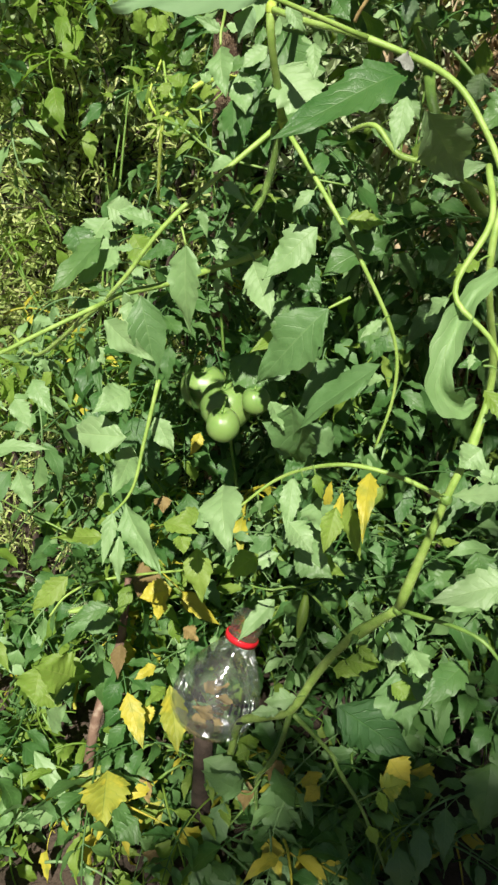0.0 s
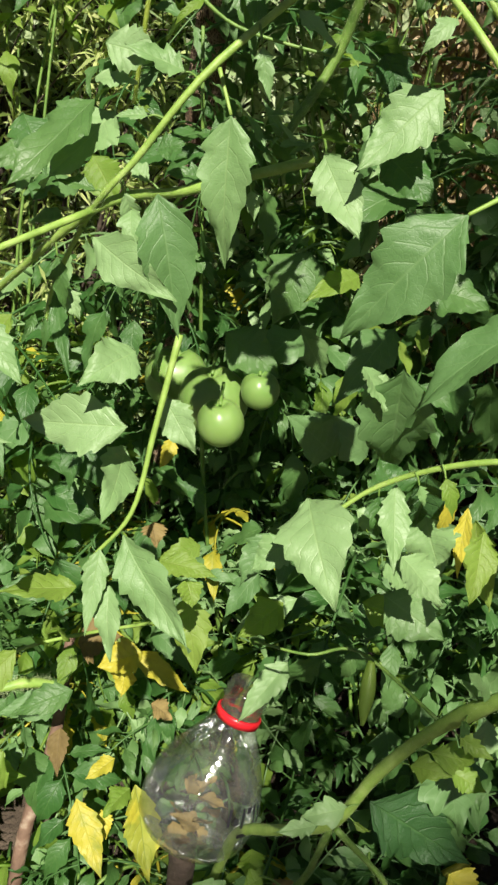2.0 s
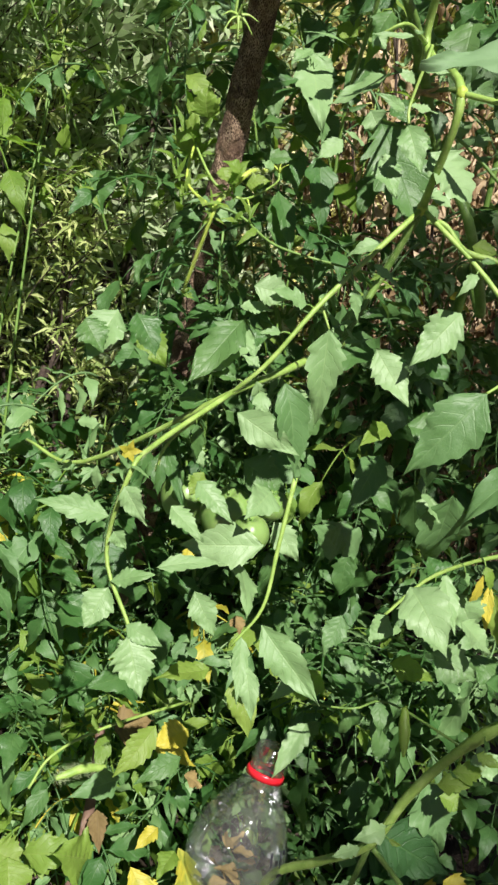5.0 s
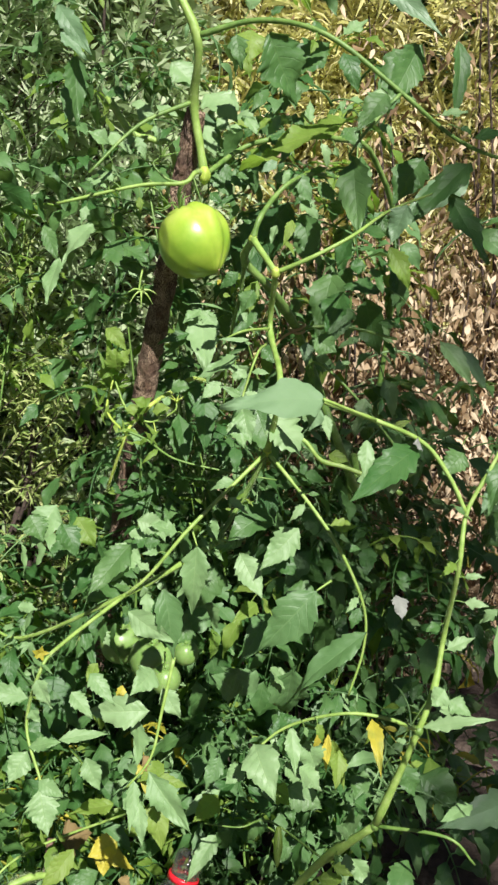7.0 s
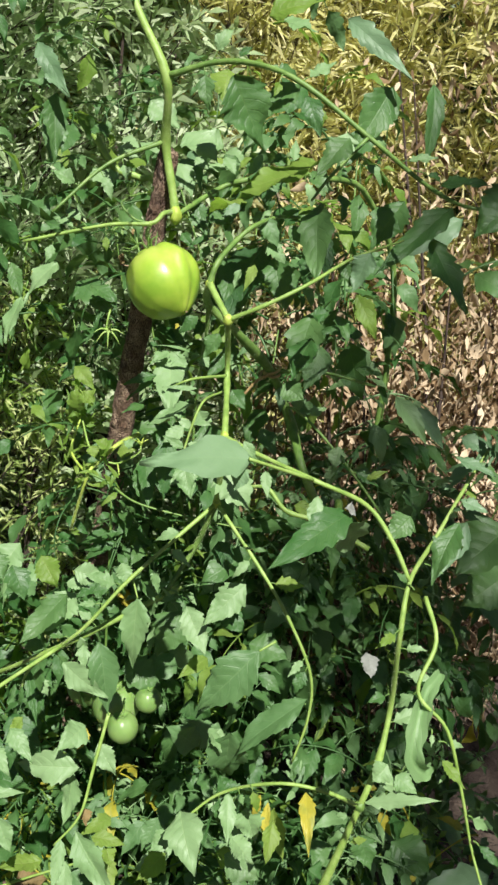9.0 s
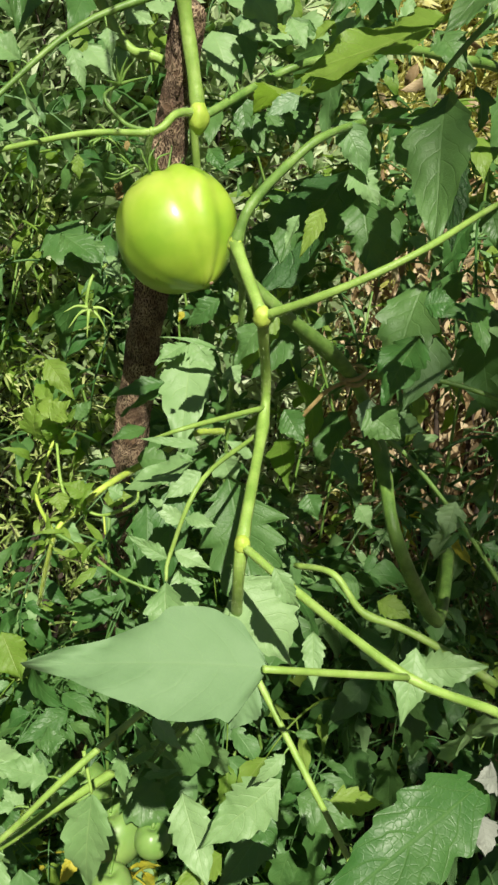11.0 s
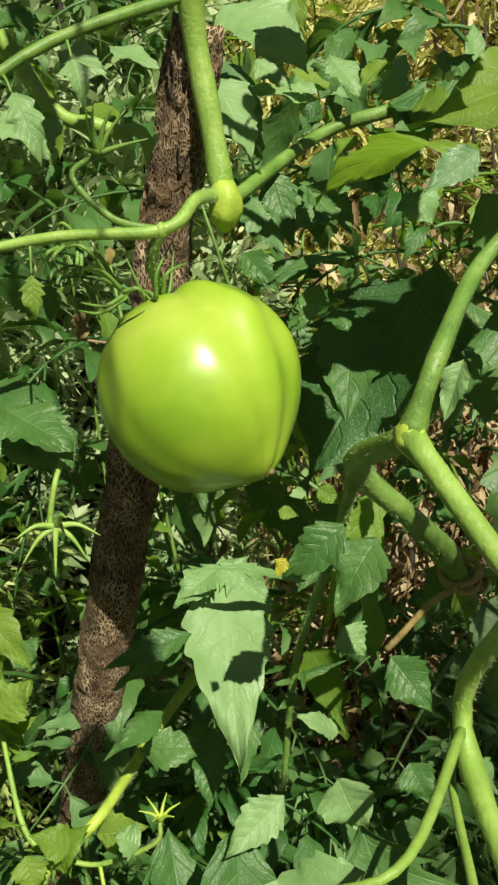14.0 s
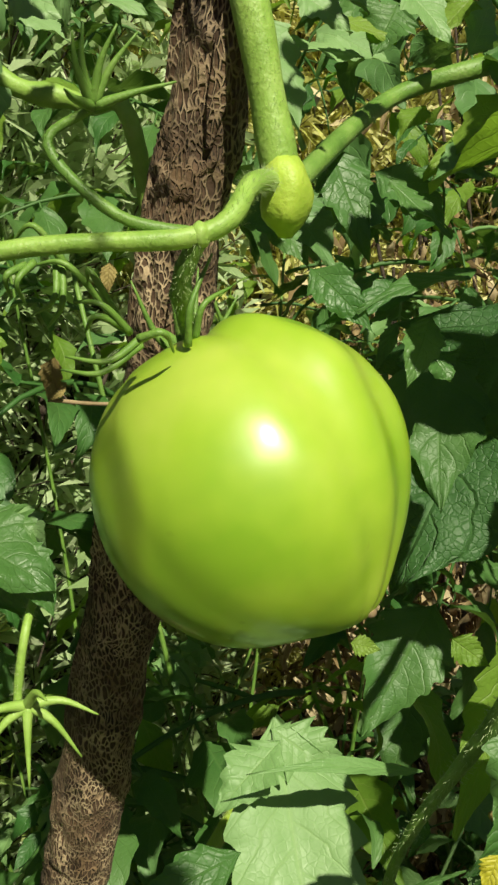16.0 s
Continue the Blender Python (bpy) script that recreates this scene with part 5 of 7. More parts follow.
leaf(plant, (-0.170, 0.522, 0.690), (-0.167, 0.500, 0.663), 0.025, (0.01, -0.80, 0.60), LEAF_PALE_LIT, lobe=0.4)
leaf(plant, (-0.166, 0.549, 0.770), (-0.156, 0.537, 0.750), 0.014, (-0.57, -0.63, 0.53), LEAF_PALE_LIT)
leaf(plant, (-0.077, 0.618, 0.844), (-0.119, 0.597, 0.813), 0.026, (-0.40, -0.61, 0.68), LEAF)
leaf(plant, (-0.078, 0.623, 0.851), (-0.060, 0.614, 0.851), 0.012, (0.04, -0.56, 0.83), LEAF_PALE_LIT)
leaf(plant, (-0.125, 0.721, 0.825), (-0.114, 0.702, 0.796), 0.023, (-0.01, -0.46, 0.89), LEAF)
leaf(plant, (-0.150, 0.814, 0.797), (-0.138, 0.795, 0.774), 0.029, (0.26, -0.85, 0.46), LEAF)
leaf(plant, (-0.125, 0.546, 0.770), (-0.109, 0.525, 0.752), 0.014, (-0.10, -0.72, 0.69), LEAF_PALE_LIT)
leaf(plant, (-0.140, 0.546, 0.756), (-0.126, 0.527, 0.742), 0.014, (0.04, -0.56, 0.83), LEAF_PALE_LIT)
leaf(plant, (-0.154, 0.523, 0.731), (-0.114, 0.522, 0.730), 0.010, (0.43, -0.44, 0.78), LEAF_PALE_LIT)
leaf(plant, (-0.135, 0.510, 0.721), (-0.127, 0.496, 0.699), 0.015, (-0.30, -0.68, 0.67), LEAF_PALE_LIT)
leaf(plant, (-0.116, 0.564, 0.767), (-0.127, 0.557, 0.756), 0.011, (-0.26, -0.51, 0.82), LEAF_YOUNG)
leaf(plant, (-0.171, 0.709, 0.748), (-0.153, 0.707, 0.745), 0.016, (-0.38, -0.24, 0.89), LEAF_PALE_LIT)
leaf(plant, (-0.114, 0.680, 0.740), (-0.107, 0.644, 0.700), 0.010, (-0.09, -0.46, 0.88), LEAF, fold=0.7)
leaf(plant, (-0.118, 0.768, 0.784), (-0.133, 0.755, 0.769), 0.021, (-0.38, -0.42, 0.82), LEAF)
leaf(plant, (-0.054, 0.682, 0.811), (-0.038, 0.679, 0.814), 0.014, (0.42, -0.58, 0.70), LEAF)
leaf(plant, (0.064, 0.910, 1.223), (0.094, 0.880, 1.195), 0.038, (-0.19, -0.58, 0.79), LEAF_PALE_LIT, fold=0.1)
leaf(plant, (0.052, 0.888, 1.191), (0.065, 0.860, 1.156), 0.024, (0.07, -0.49, 0.87), LEAF_PALE_LIT)
leaf(plant, (0.123, 0.865, 1.180), (0.149, 0.849, 1.174), 0.019, (0.16, -0.78, 0.60), LEAF)
leaf(plant, (0.107, 0.853, 1.145), (0.120, 0.850, 1.155), 0.013, (-0.52, -0.35, 0.78), LEAF)
leaf(plant, (0.122, 0.786, 1.145), (0.135, 0.764, 1.112), 0.020, (-0.63, -0.60, 0.50), LEAF)
leaf(plant, (0.141, 0.766, 1.137), (0.157, 0.753, 1.117), 0.016, (-0.25, -0.55, 0.79), LEAF)
leaf(plant, (0.115, 0.746, 1.121), (0.131, 0.734, 1.104), 0.017, (0.01, -0.85, 0.53), LEAF_PALE_LIT, lobe=0.4)
leaf(plant, (0.134, 0.789, 1.106), (0.138, 0.764, 1.060), 0.029, (-0.39, -0.73, 0.56), LEAF)
leaf(plant, (0.096, 0.714, 1.105), (0.084, 0.706, 1.082), 0.009, (0.09, -0.64, 0.76), LEAF_YOUNG, fold=0.5)
leaf(plant, (0.089, 0.835, 1.101), (0.092, 0.828, 1.093), 0.014, (0.10, -0.63, 0.77), LEAF)
leaf(plant, (0.162, 0.672, 1.213), (0.127, 0.656, 1.182), 0.023, (0.01, -0.46, 0.89), LEAF)
leaf(plant, (0.148, 0.727, 1.187), (0.159, 0.709, 1.168), 0.017, (-0.37, -0.41, 0.84), LEAF)
leaf(plant, (0.160, 0.735, 1.035), (0.139, 0.725, 0.998), 0.031, (-0.66, -0.53, 0.53), LEAF)
leaf(plant, (0.136, 0.744, 0.988), (0.153, 0.727, 0.976), 0.024, (-0.49, -0.70, 0.53), LEAF)
leaf(plant, (0.143, 0.684, 1.064), (0.156, 0.678, 1.068), 0.017, (-0.71, -0.54, 0.45), LEAF)
leaf(plant, (0.170, 0.698, 1.063), (0.178, 0.682, 1.039), 0.015, (0.18, -0.50, 0.85), LEAF)
leaf(plant, (0.210, 0.772, 0.913), (0.202, 0.763, 0.891), 0.019, (-0.28, -0.65, 0.71), LEAF_PALE_LIT)
leaf(plant, (0.228, 0.790, 0.991), (0.255, 0.781, 0.988), 0.015, (-0.07, -0.50, 0.86), LEAF)
leaf(plant, (0.158, 0.819, 0.968), (0.154, 0.809, 0.941), 0.014, (-0.19, -0.77, 0.62), LEAF_BLUE)
leaf(plant, (-0.036, 0.852, 1.063), (-0.018, 0.837, 1.051), 0.030, (0.25, -0.56, 0.79), LEAF)
leaf(plant, (0.005, 0.798, 0.899), (0.006, 0.769, 0.846), 0.023, (0.24, -0.68, 0.69), LEAF)
leaf(plant, (0.113, 0.862, 1.007), (0.080, 0.849, 0.972), 0.029, (0.11, -0.49, 0.87), LEAF)
leaf(plant, (0.084, 0.953, 1.143), (0.096, 0.926, 1.117), 0.026, (-0.11, -0.81, 0.57), LEAF)
leaf(plant, (0.084, 0.808, 1.124), (0.053, 0.809, 1.117), 0.009, (-0.50, -0.28, 0.82), LEAF)
leaf(plant, (0.072, 0.562, 0.964), (0.071, 0.549, 0.946), 0.009, (-0.16, -0.45, 0.88), LEAF_PALE_LIT)
leaf(plant, (0.058, 0.578, 0.984), (0.066, 0.568, 0.969), 0.009, (-0.47, -0.64, 0.60), LEAF_PALE_LIT, curl=1.0)
leaf(plant, (0.157, 0.671, 0.858), (0.195, 0.657, 0.869), 0.019, (0.08, -0.77, 0.63), LEAF_PALE_LIT)
leaf(plant, (0.015, 0.615, 0.993), (0.009, 0.617, 0.996), 0.005, (0.28, -0.54, 0.79), LEAF_PALE_LIT)
leaf(plant, (0.024, 0.616, 0.984), (0.009, 0.619, 0.994), 0.007, (-0.35, -0.73, 0.59), LEAF_PALE_LIT)
leaf(plant, (0.017, 0.612, 0.969), (-0.001, 0.617, 0.979), 0.007, (-0.68, -0.51, 0.52), LEAF_PALE_LIT)
leaf(plant, (0.024, 0.608, 0.991), (0.037, 0.599, 0.991), 0.006, (0.23, -0.79, 0.57), LEAF_PALE_LIT)
leaf(plant, (0.020, 0.612, 0.972), (0.035, 0.604, 0.969), 0.009, (0.03, -0.50, 0.86), LEAF_PALE_LIT)
leaf(plant, (0.016, 0.606, 0.961), (0.017, 0.585, 0.936), 0.017, (-0.39, -0.77, 0.51), LEAF_PALE_LIT)
leaf(plant, (0.017, 0.620, 0.942), (0.006, 0.617, 0.936), 0.011, (-0.53, -0.52, 0.67), LEAF_PALE_LIT)
leaf(plant, (0.032, 0.638, 1.011), (0.004, 0.646, 1.012), 0.005, (-0.41, -0.59, 0.70), LEAF_PALE_LIT)
leaf(plant, (0.026, 0.621, 1.013), (0.024, 0.619, 1.011), 0.007, (-0.23, -0.39, 0.89), LEAF_PALE_LIT)
leaf(plant, (-0.039, 0.787, 0.908), (-0.024, 0.781, 0.927), 0.014, (0.03, -0.58, 0.81), LEAF_YOUNG)
leaf(plant, (-0.029, 0.782, 0.917), (-0.045, 0.783, 0.926), 0.012, (-0.32, -0.52, 0.79), LEAF_YOUNG)
leaf(plant, (-0.020, 0.800, 0.906), (-0.001, 0.792, 0.911), 0.014, (-0.49, -0.69, 0.53), LEAF_YOUNG)
leaf(plant, (-0.047, 0.779, 0.921), (-0.044, 0.772, 0.910), 0.012, (-0.08, -0.52, 0.85), LEAF_YOUNG)
leaf(plant, (-0.017, 0.790, 0.787), (-0.012, 0.778, 0.766), 0.019, (0.26, -0.76, 0.60), LEAF_PALE_LIT)
leaf(plant, (-0.046, 0.913, 0.918), (-0.034, 0.915, 0.933), 0.017, (0.09, -0.59, 0.80), LEAF)
leaf(plant, (0.067, 0.670, 0.917), (0.084, 0.650, 0.906), 0.014, (0.03, -0.51, 0.86), LEAF_PALE_LIT, lobe=0.4)
leaf(plant, (0.118, 0.807, 0.903), (0.124, 0.795, 0.888), 0.016, (-0.48, -0.49, 0.73), LEAF)
leaf(plant, (0.157, 0.817, 0.888), (0.166, 0.807, 0.875), 0.019, (0.29, -0.65, 0.70), LEAF_PALE_LIT)
leaf(plant, (0.165, 0.675, 1.114), (0.171, 0.665, 1.091), 0.013, (-0.36, -0.71, 0.61), LEAF)
leaf(plant, (0.083, 0.725, 1.156), (0.066, 0.721, 1.146), 0.010, (0.23, -0.67, 0.71), LEAF_BLUE)
leaf(plant, (0.135, 0.863, 1.178), (0.170, 0.854, 1.188), 0.021, (0.02, -0.67, 0.74), LEAF)
leaf(plant, (0.154, 0.870, 1.200), (0.159, 0.862, 1.189), 0.016, (0.21, -0.82, 0.54), LEAF)
leaf(plant, (0.118, 0.907, 1.202), (0.107, 0.903, 1.186), 0.020, (-0.03, -0.53, 0.85), LEAF)
leaf(plant, (0.109, 0.928, 1.209), (0.077, 0.931, 1.223), 0.029, (0.09, -0.82, 0.57), LEAF_PALE_LIT)
leaf(plant, (0.112, 0.918, 1.187), (0.077, 0.922, 1.193), 0.018, (0.16, -0.57, 0.81), LEAF_PALE_LIT)
leaf(plant, (0.069, 0.856, 1.154), (0.073, 0.840, 1.125), 0.015, (-0.27, -0.61, 0.75), LEAF)
leaf(plant, (0.086, 0.862, 1.148), (0.105, 0.848, 1.132), 0.015, (-0.40, -0.52, 0.75), LEAF)
leaf(plant, (0.088, 0.734, 1.099), (0.080, 0.730, 1.082), 0.009, (-0.70, -0.54, 0.47), LEAF_PALE_LIT, fold=0.7)
leaf(plant, (0.075, 0.819, 1.120), (0.048, 0.818, 1.113), 0.008, (-0.57, -0.62, 0.55), LEAF)
leaf(plant, (0.072, 0.808, 1.114), (0.062, 0.801, 1.099), 0.009, (0.03, -0.60, 0.80), LEAF)
leaf(plant, (-0.042, 0.832, 1.072), (-0.018, 0.814, 1.058), 0.023, (0.16, -0.54, 0.83), LEAF)
leaf(plant, (-0.030, 0.964, 1.182), (-0.010, 0.940, 1.162), 0.024, (-0.01, -0.52, 0.85), LEAF_PALE_LIT)
leaf(plant, (-0.026, 0.975, 1.228), (-0.012, 0.961, 1.217), 0.024, (0.17, -0.72, 0.67), LEAF)
leaf(plant, (0.075, 0.759, 1.035), (0.058, 0.754, 1.011), 0.019, (-0.61, -0.63, 0.48), LEAF)
leaf(plant, (0.094, 0.783, 0.974), (0.105, 0.767, 0.957), 0.017, (-0.51, -0.40, 0.76), LEAF)
leaf(plant, (0.041, 0.754, 0.945), (0.018, 0.747, 0.931), 0.015, (0.14, -0.62, 0.77), LEAF_PALE_LIT)
leaf(plant, (0.076, 0.789, 0.939), (0.057, 0.790, 0.951), 0.010, (-0.02, -0.50, 0.86), LEAF_PALE_LIT)
leaf(plant, (0.051, 0.731, 0.967), (0.058, 0.723, 0.950), 0.018, (-0.66, -0.54, 0.52), LEAF_PALE_LIT)
leaf(plant, (-0.007, 0.772, 0.921), (-0.016, 0.774, 0.926), 0.013, (0.02, -0.60, 0.80), LEAF_PALE_LIT)
leaf(plant, (0.002, 0.821, 0.924), (0.030, 0.809, 0.929), 0.016, (-0.16, -0.72, 0.68), LEAF)
leaf(plant, (0.030, 0.816, 0.933), (0.025, 0.800, 0.905), 0.016, (-0.29, -0.53, 0.79), LEAF)
leaf(plant, (0.037, 0.784, 0.958), (0.030, 0.769, 0.939), 0.009, (0.27, -0.86, 0.44), LEAF)
leaf(plant, (0.020, 0.801, 0.986), (-0.014, 0.800, 0.978), 0.011, (-0.52, -0.68, 0.52), LEAF)
leaf(plant, (-0.026, 0.827, 1.067), (-0.018, 0.816, 1.050), 0.011, (0.05, -0.56, 0.83), LEAF)
leaf(plant, (0.094, 0.860, 1.105), (0.085, 0.857, 1.091), 0.005, (-0.20, -0.57, 0.79), LEAF)
leaf(plant, (0.047, 0.821, 1.125), (0.057, 0.807, 1.111), 0.010, (-0.47, -0.61, 0.64), LEAF)
leaf(plant, (0.072, 0.833, 1.122), (0.056, 0.831, 1.110), 0.007, (-0.65, -0.44, 0.62), LEAF)
leaf(plant, (0.072, 0.857, 1.149), (0.073, 0.841, 1.125), 0.013, (-0.67, -0.49, 0.55), LEAF)
leaf(plant, (0.084, 0.850, 1.145), (0.096, 0.836, 1.131), 0.011, (0.25, -0.72, 0.64), LEAF)
leaf(plant, (0.141, 0.858, 1.169), (0.095, 0.851, 1.149), 0.018, (-0.64, -0.48, 0.60), LEAF_YOUNG)
leaf(plant, (0.047, 0.721, 1.058), (0.029, 0.724, 1.042), 0.012, (0.04, -0.78, 0.63), LEAF)
leaf(plant, (0.028, 0.717, 1.052), (0.025, 0.716, 1.047), 0.004, (-0.30, -0.68, 0.67), LEAF_YELLOW, label="yellow withered leaf")
leaf(plant, (0.054, 0.738, 1.016), (0.060, 0.733, 1.008), 0.012, (-0.40, -0.37, 0.84), LEAF_PALE_LIT)
leaf(plant, (0.060, 0.776, 1.049), (0.066, 0.770, 1.044), 0.007, (-0.66, -0.50, 0.56), LEAF_YOUNG)
leaf(plant, (0.063, 0.827, 1.021), (0.070, 0.822, 1.020), 0.006, (-0.29, -0.82, 0.49), LEAF_YOUNG)
leaf(plant, (0.034, 0.809, 1.009), (0.014, 0.803, 0.997), 0.014, (-0.25, -0.55, 0.80), LEAF_PALE_LIT, lobe=0.4)
leaf(plant, (0.036, 0.820, 1.005), (0.054, 0.804, 0.992), 0.016, (-0.07, -0.85, 0.53), LEAF_PALE_LIT, lobe=0.4)
leaf(plant, (0.061, 0.785, 1.009), (0.017, 0.786, 1.021), 0.004, (-0.23, -0.43, 0.87), LEAF_PALE_LIT)
leaf(plant, (-0.055, 0.847, 0.921), (-0.050, 0.844, 0.964), 0.025, (-0.26, -0.38, 0.88), LEAF_YOUNG, fold=0.6)
leaf(plant, (-0.054, 0.844, 0.920), (-0.037, 0.836, 0.940), 0.011, (-0.49, -0.37, 0.79), LEAF_YOUNG)
leaf(plant, (-0.055, 0.825, 0.565), (-0.066, 0.809, 0.545), 0.012, (0.28, -0.79, 0.54), LEAF_YELLOW, curl=0.8, label="yellow withered leaf")
leaf(plant, (-0.070, 0.662, 0.317), (-0.066, 0.641, 0.289), 0.018, (0.05, -0.57, 0.82), LEAF_BROWN, curl=1.2, label="curled dry brown leaf")
leaf(plant, (-0.061, 0.665, 0.305), (-0.040, 0.656, 0.289), 0.015, (-0.27, -0.47, 0.84), LEAF_BROWN, curl=1.5, label="curled dry brown leaf")
leaf(plant, (-0.083, 0.722, 0.381), (-0.067, 0.715, 0.373), 0.021, (0.45, -0.24, 0.86), LEAF_BROWN, curl=1.0, label="curled dry brown leaf")
leaf(plant, (0.005, 0.629, 0.283), (0.020, 0.612, 0.254), 0.023, (0.38, -0.22, 0.90), LEAF_BROWN, curl=1.3, label="curled dry brown leaf")
leaf(plant, (-0.017, 0.624, 0.254), (-0.026, 0.606, 0.229), 0.020, (-0.16, -0.27, 0.95), LEAF_BROWN, curl=0.6, label="curled dry brown leaf")
leaf(plant, (-0.137, 0.648, 0.233), (-0.130, 0.632, 0.207), 0.018, (-0.26, -0.48, 0.84), LEAF_BROWN, label="curled dry brown leaf")
leaf(plant, (-0.162, 0.747, 0.336), (-0.165, 0.717, 0.311), 0.017, (-0.04, -0.33, 0.94), LEAF_BROWN, fold=0.8, label="curled dry brown leaf")
leaf(plant, (-0.141, 0.762, 0.413), (-0.104, 0.761, 0.419), 0.037, (0.53, -0.30, 0.80), LEAF_BROWN, label="curled dry brown leaf")
leaf(plant, (0.070, 0.881, 1.198), (0.083, 0.872, 1.186), 0.014, (-0.09, -0.75, 0.66), LEAF_PALE_LIT)
leaf(plant, (0.100, 0.874, 1.200), (0.109, 0.861, 1.182), 0.014, (-0.09, -0.50, 0.86), LEAF_PALE_LIT)
leaf(plant, (0.130, 0.883, 1.200), (0.116, 0.880, 1.187), 0.013, (-0.46, -0.52, 0.72), LEAF_YOUNG)
leaf(plant, (0.096, 0.913, 1.199), (0.115, 0.902, 1.190), 0.009, (-0.22, -0.56, 0.80), LEAF_YOUNG)
leaf(plant, (0.137, 0.872, 1.145), (0.144, 0.859, 1.132), 0.020, (-0.32, -0.61, 0.72), LEAF_PALE_LIT)
leaf(plant, (0.122, 0.893, 1.169), (0.109, 0.890, 1.159), 0.011, (-0.63, -0.42, 0.65), LEAF_YOUNG)
leaf(plant, (-0.003, 0.943, 1.206), (0.017, 0.928, 1.196), 0.017, (-0.48, -0.75, 0.46), LEAF_PALE_LIT)
leaf(plant, (0.021, 0.961, 1.213), (0.044, 0.943, 1.201), 0.014, (-0.03, -0.54, 0.84), LEAF_PALE_LIT)

# leaves between and behind the stems
leaf(plant, (-0.058, 0.850, 0.986), (-0.039, 0.830, 0.965), 0.016, (-0.07, -0.64, 0.49), LEAF_YOUNG, droop=0.63, twist=-0.30)
leaf(plant, (-0.062, 0.830, 0.963), (-0.043, 0.810, 0.956), 0.013, (-0.05, -0.77, 0.47), LEAF_YOUNG, droop=0.48, twist=0.07)
leaf(plant, (-0.054, 0.800, 0.888), (-0.033, 0.790, 0.879), 0.014, (-0.00, -0.74, 0.57), LEAF_PALE_LIT, droop=0.57, twist=-0.24)
leaf(plant, (0.008, 0.800, 0.955), (-0.017, 0.780, 0.954), 0.010, (-0.15, -0.72, 0.67), LEAF, droop=0.41, twist=-0.25)
leaf(plant, (-0.019, 0.920, 1.042), (-0.010, 0.900, 1.028), 0.015, (-0.17, -0.60, 0.53), LEAF_PALE_LIT, droop=0.60, twist=-0.18)
leaf(plant, (0.012, 1.050, 1.219), (0.030, 1.020, 1.207), 0.017, (0.14, -0.77, 0.47), LEAF_PALE_LIT, droop=0.39, twist=-0.00)
leaf(plant, (0.041, 1.080, 1.196), (0.014, 1.050, 1.185), 0.021, (-0.29, -0.66, 0.72), LEAF_YOUNG, droop=0.26, twist=0.06)
leaf(plant, (0.123, 0.980, 1.206), (0.143, 0.950, 1.192), 0.022, (-0.24, -0.69, 0.72), LEAF_PALE_LIT, droop=0.30, twist=-0.30)
leaf(plant, (0.120, 0.860, 1.150), (0.092, 0.840, 1.146), 0.014, (-0.26, -0.68, 0.46), LEAF_MID, droop=0.24, twist=-0.00)
leaf(plant, (0.119, 0.940, 1.152), (0.111, 0.910, 1.122), 0.019, (0.16, -0.66, 0.57), LEAF_MID, droop=0.52, twist=-0.24)
leaf(plant, (0.119, 0.490, 0.957), (0.109, 0.484, 0.962), 0.010, (-0.2, -0.7, 0.6), LEAF_ASH, label="bleached leaf tip")
leaf(plant, (0.129, 0.600, 0.926), (0.120, 0.580, 0.899), 0.015, (-0.01, -0.74, 0.69), LEAF_PALE_LIT, droop=0.67, teeth=6, twist=0.12)
leaf(plant, (0.025, 0.760, 0.932), (0.018, 0.730, 0.876), 0.023, (-0.06, -0.76, 0.68), LEAF, droop=0.32, teeth=5, twist=0.32)
leaf(plant, (0.145, 0.600, 0.462), (0.159, 0.580, 0.439), 0.022, (-0.29, -0.67, 0.52), LEAF_PALE_LIT, droop=0.47, teeth=6, twist=-0.20)
leaf(plant, (0.138, 0.660, 0.373), (0.147, 0.630, 0.317), 0.054, (0.05, -0.65, 0.50), LEAF_MID, droop=0.63, teeth=5, twist=-0.27)
leaf(plant, (0.107, 0.700, 0.263), (0.163, 0.670, 0.229), 0.060, (0.09, -0.58, 0.64), LEAF, droop=0.26, teeth=5, twist=0.38)
leaf(plant, (0.007, 0.620, 0.254), (0.016, 0.590, 0.193), 0.039, (-0.35, -0.74, 0.74), LEAF_MID, droop=0.28, teeth=5, twist=-0.17)
leaf(plant, (-0.121, 0.660, 0.175), (-0.170, 0.640, 0.152), 0.039, (0.18, -0.68, 0.65), LEAF_MOTTLED, droop=0.30, teeth=6, twist=-0.24, label="half yellowed leaf")
leaf(plant, (-0.184, 0.640, 0.395), (-0.211, 0.620, 0.431), 0.041, (0.18, -0.65, 0.46), LEAF_YOUNG, droop=0.41, teeth=5, twist=-0.19)
leaf(plant, (-0.230, 0.660, 0.299), (-0.202, 0.640, 0.355), 0.026, (-0.17, -0.75, 0.63), LEAF_PALE_LIT, droop=0.50, teeth=6, twist=-0.13)
leaf(plant, (-0.290, 0.640, 0.164), (-0.224, 0.620, 0.211), 0.024, (-0.18, -0.75, 0.59), LEAF_PALE_LIT, droop=0.36, teeth=5, twist=-0.02)
leaf(plant, (0.187, 0.660, 0.508), (0.164, 0.640, 0.499), 0.030, (-0.25, -0.61, 0.73), LEAF, droop=0.67, teeth=5, twist=0.28)
leaf(plant, (-0.005, 0.585, 0.635), (-0.023, 0.575, 0.609), 0.017, (-0.34, -0.75, 0.56), LEAF_MID, droop=0.49, teeth=5, twist=-0.04)
leaf(plant, (0.055, 0.575, 0.621), (0.078, 0.560, 0.602), 0.023, (0.04, -0.71, 0.74), LEAF_PALE_LIT, droop=0.26, teeth=5, twist=0.34)
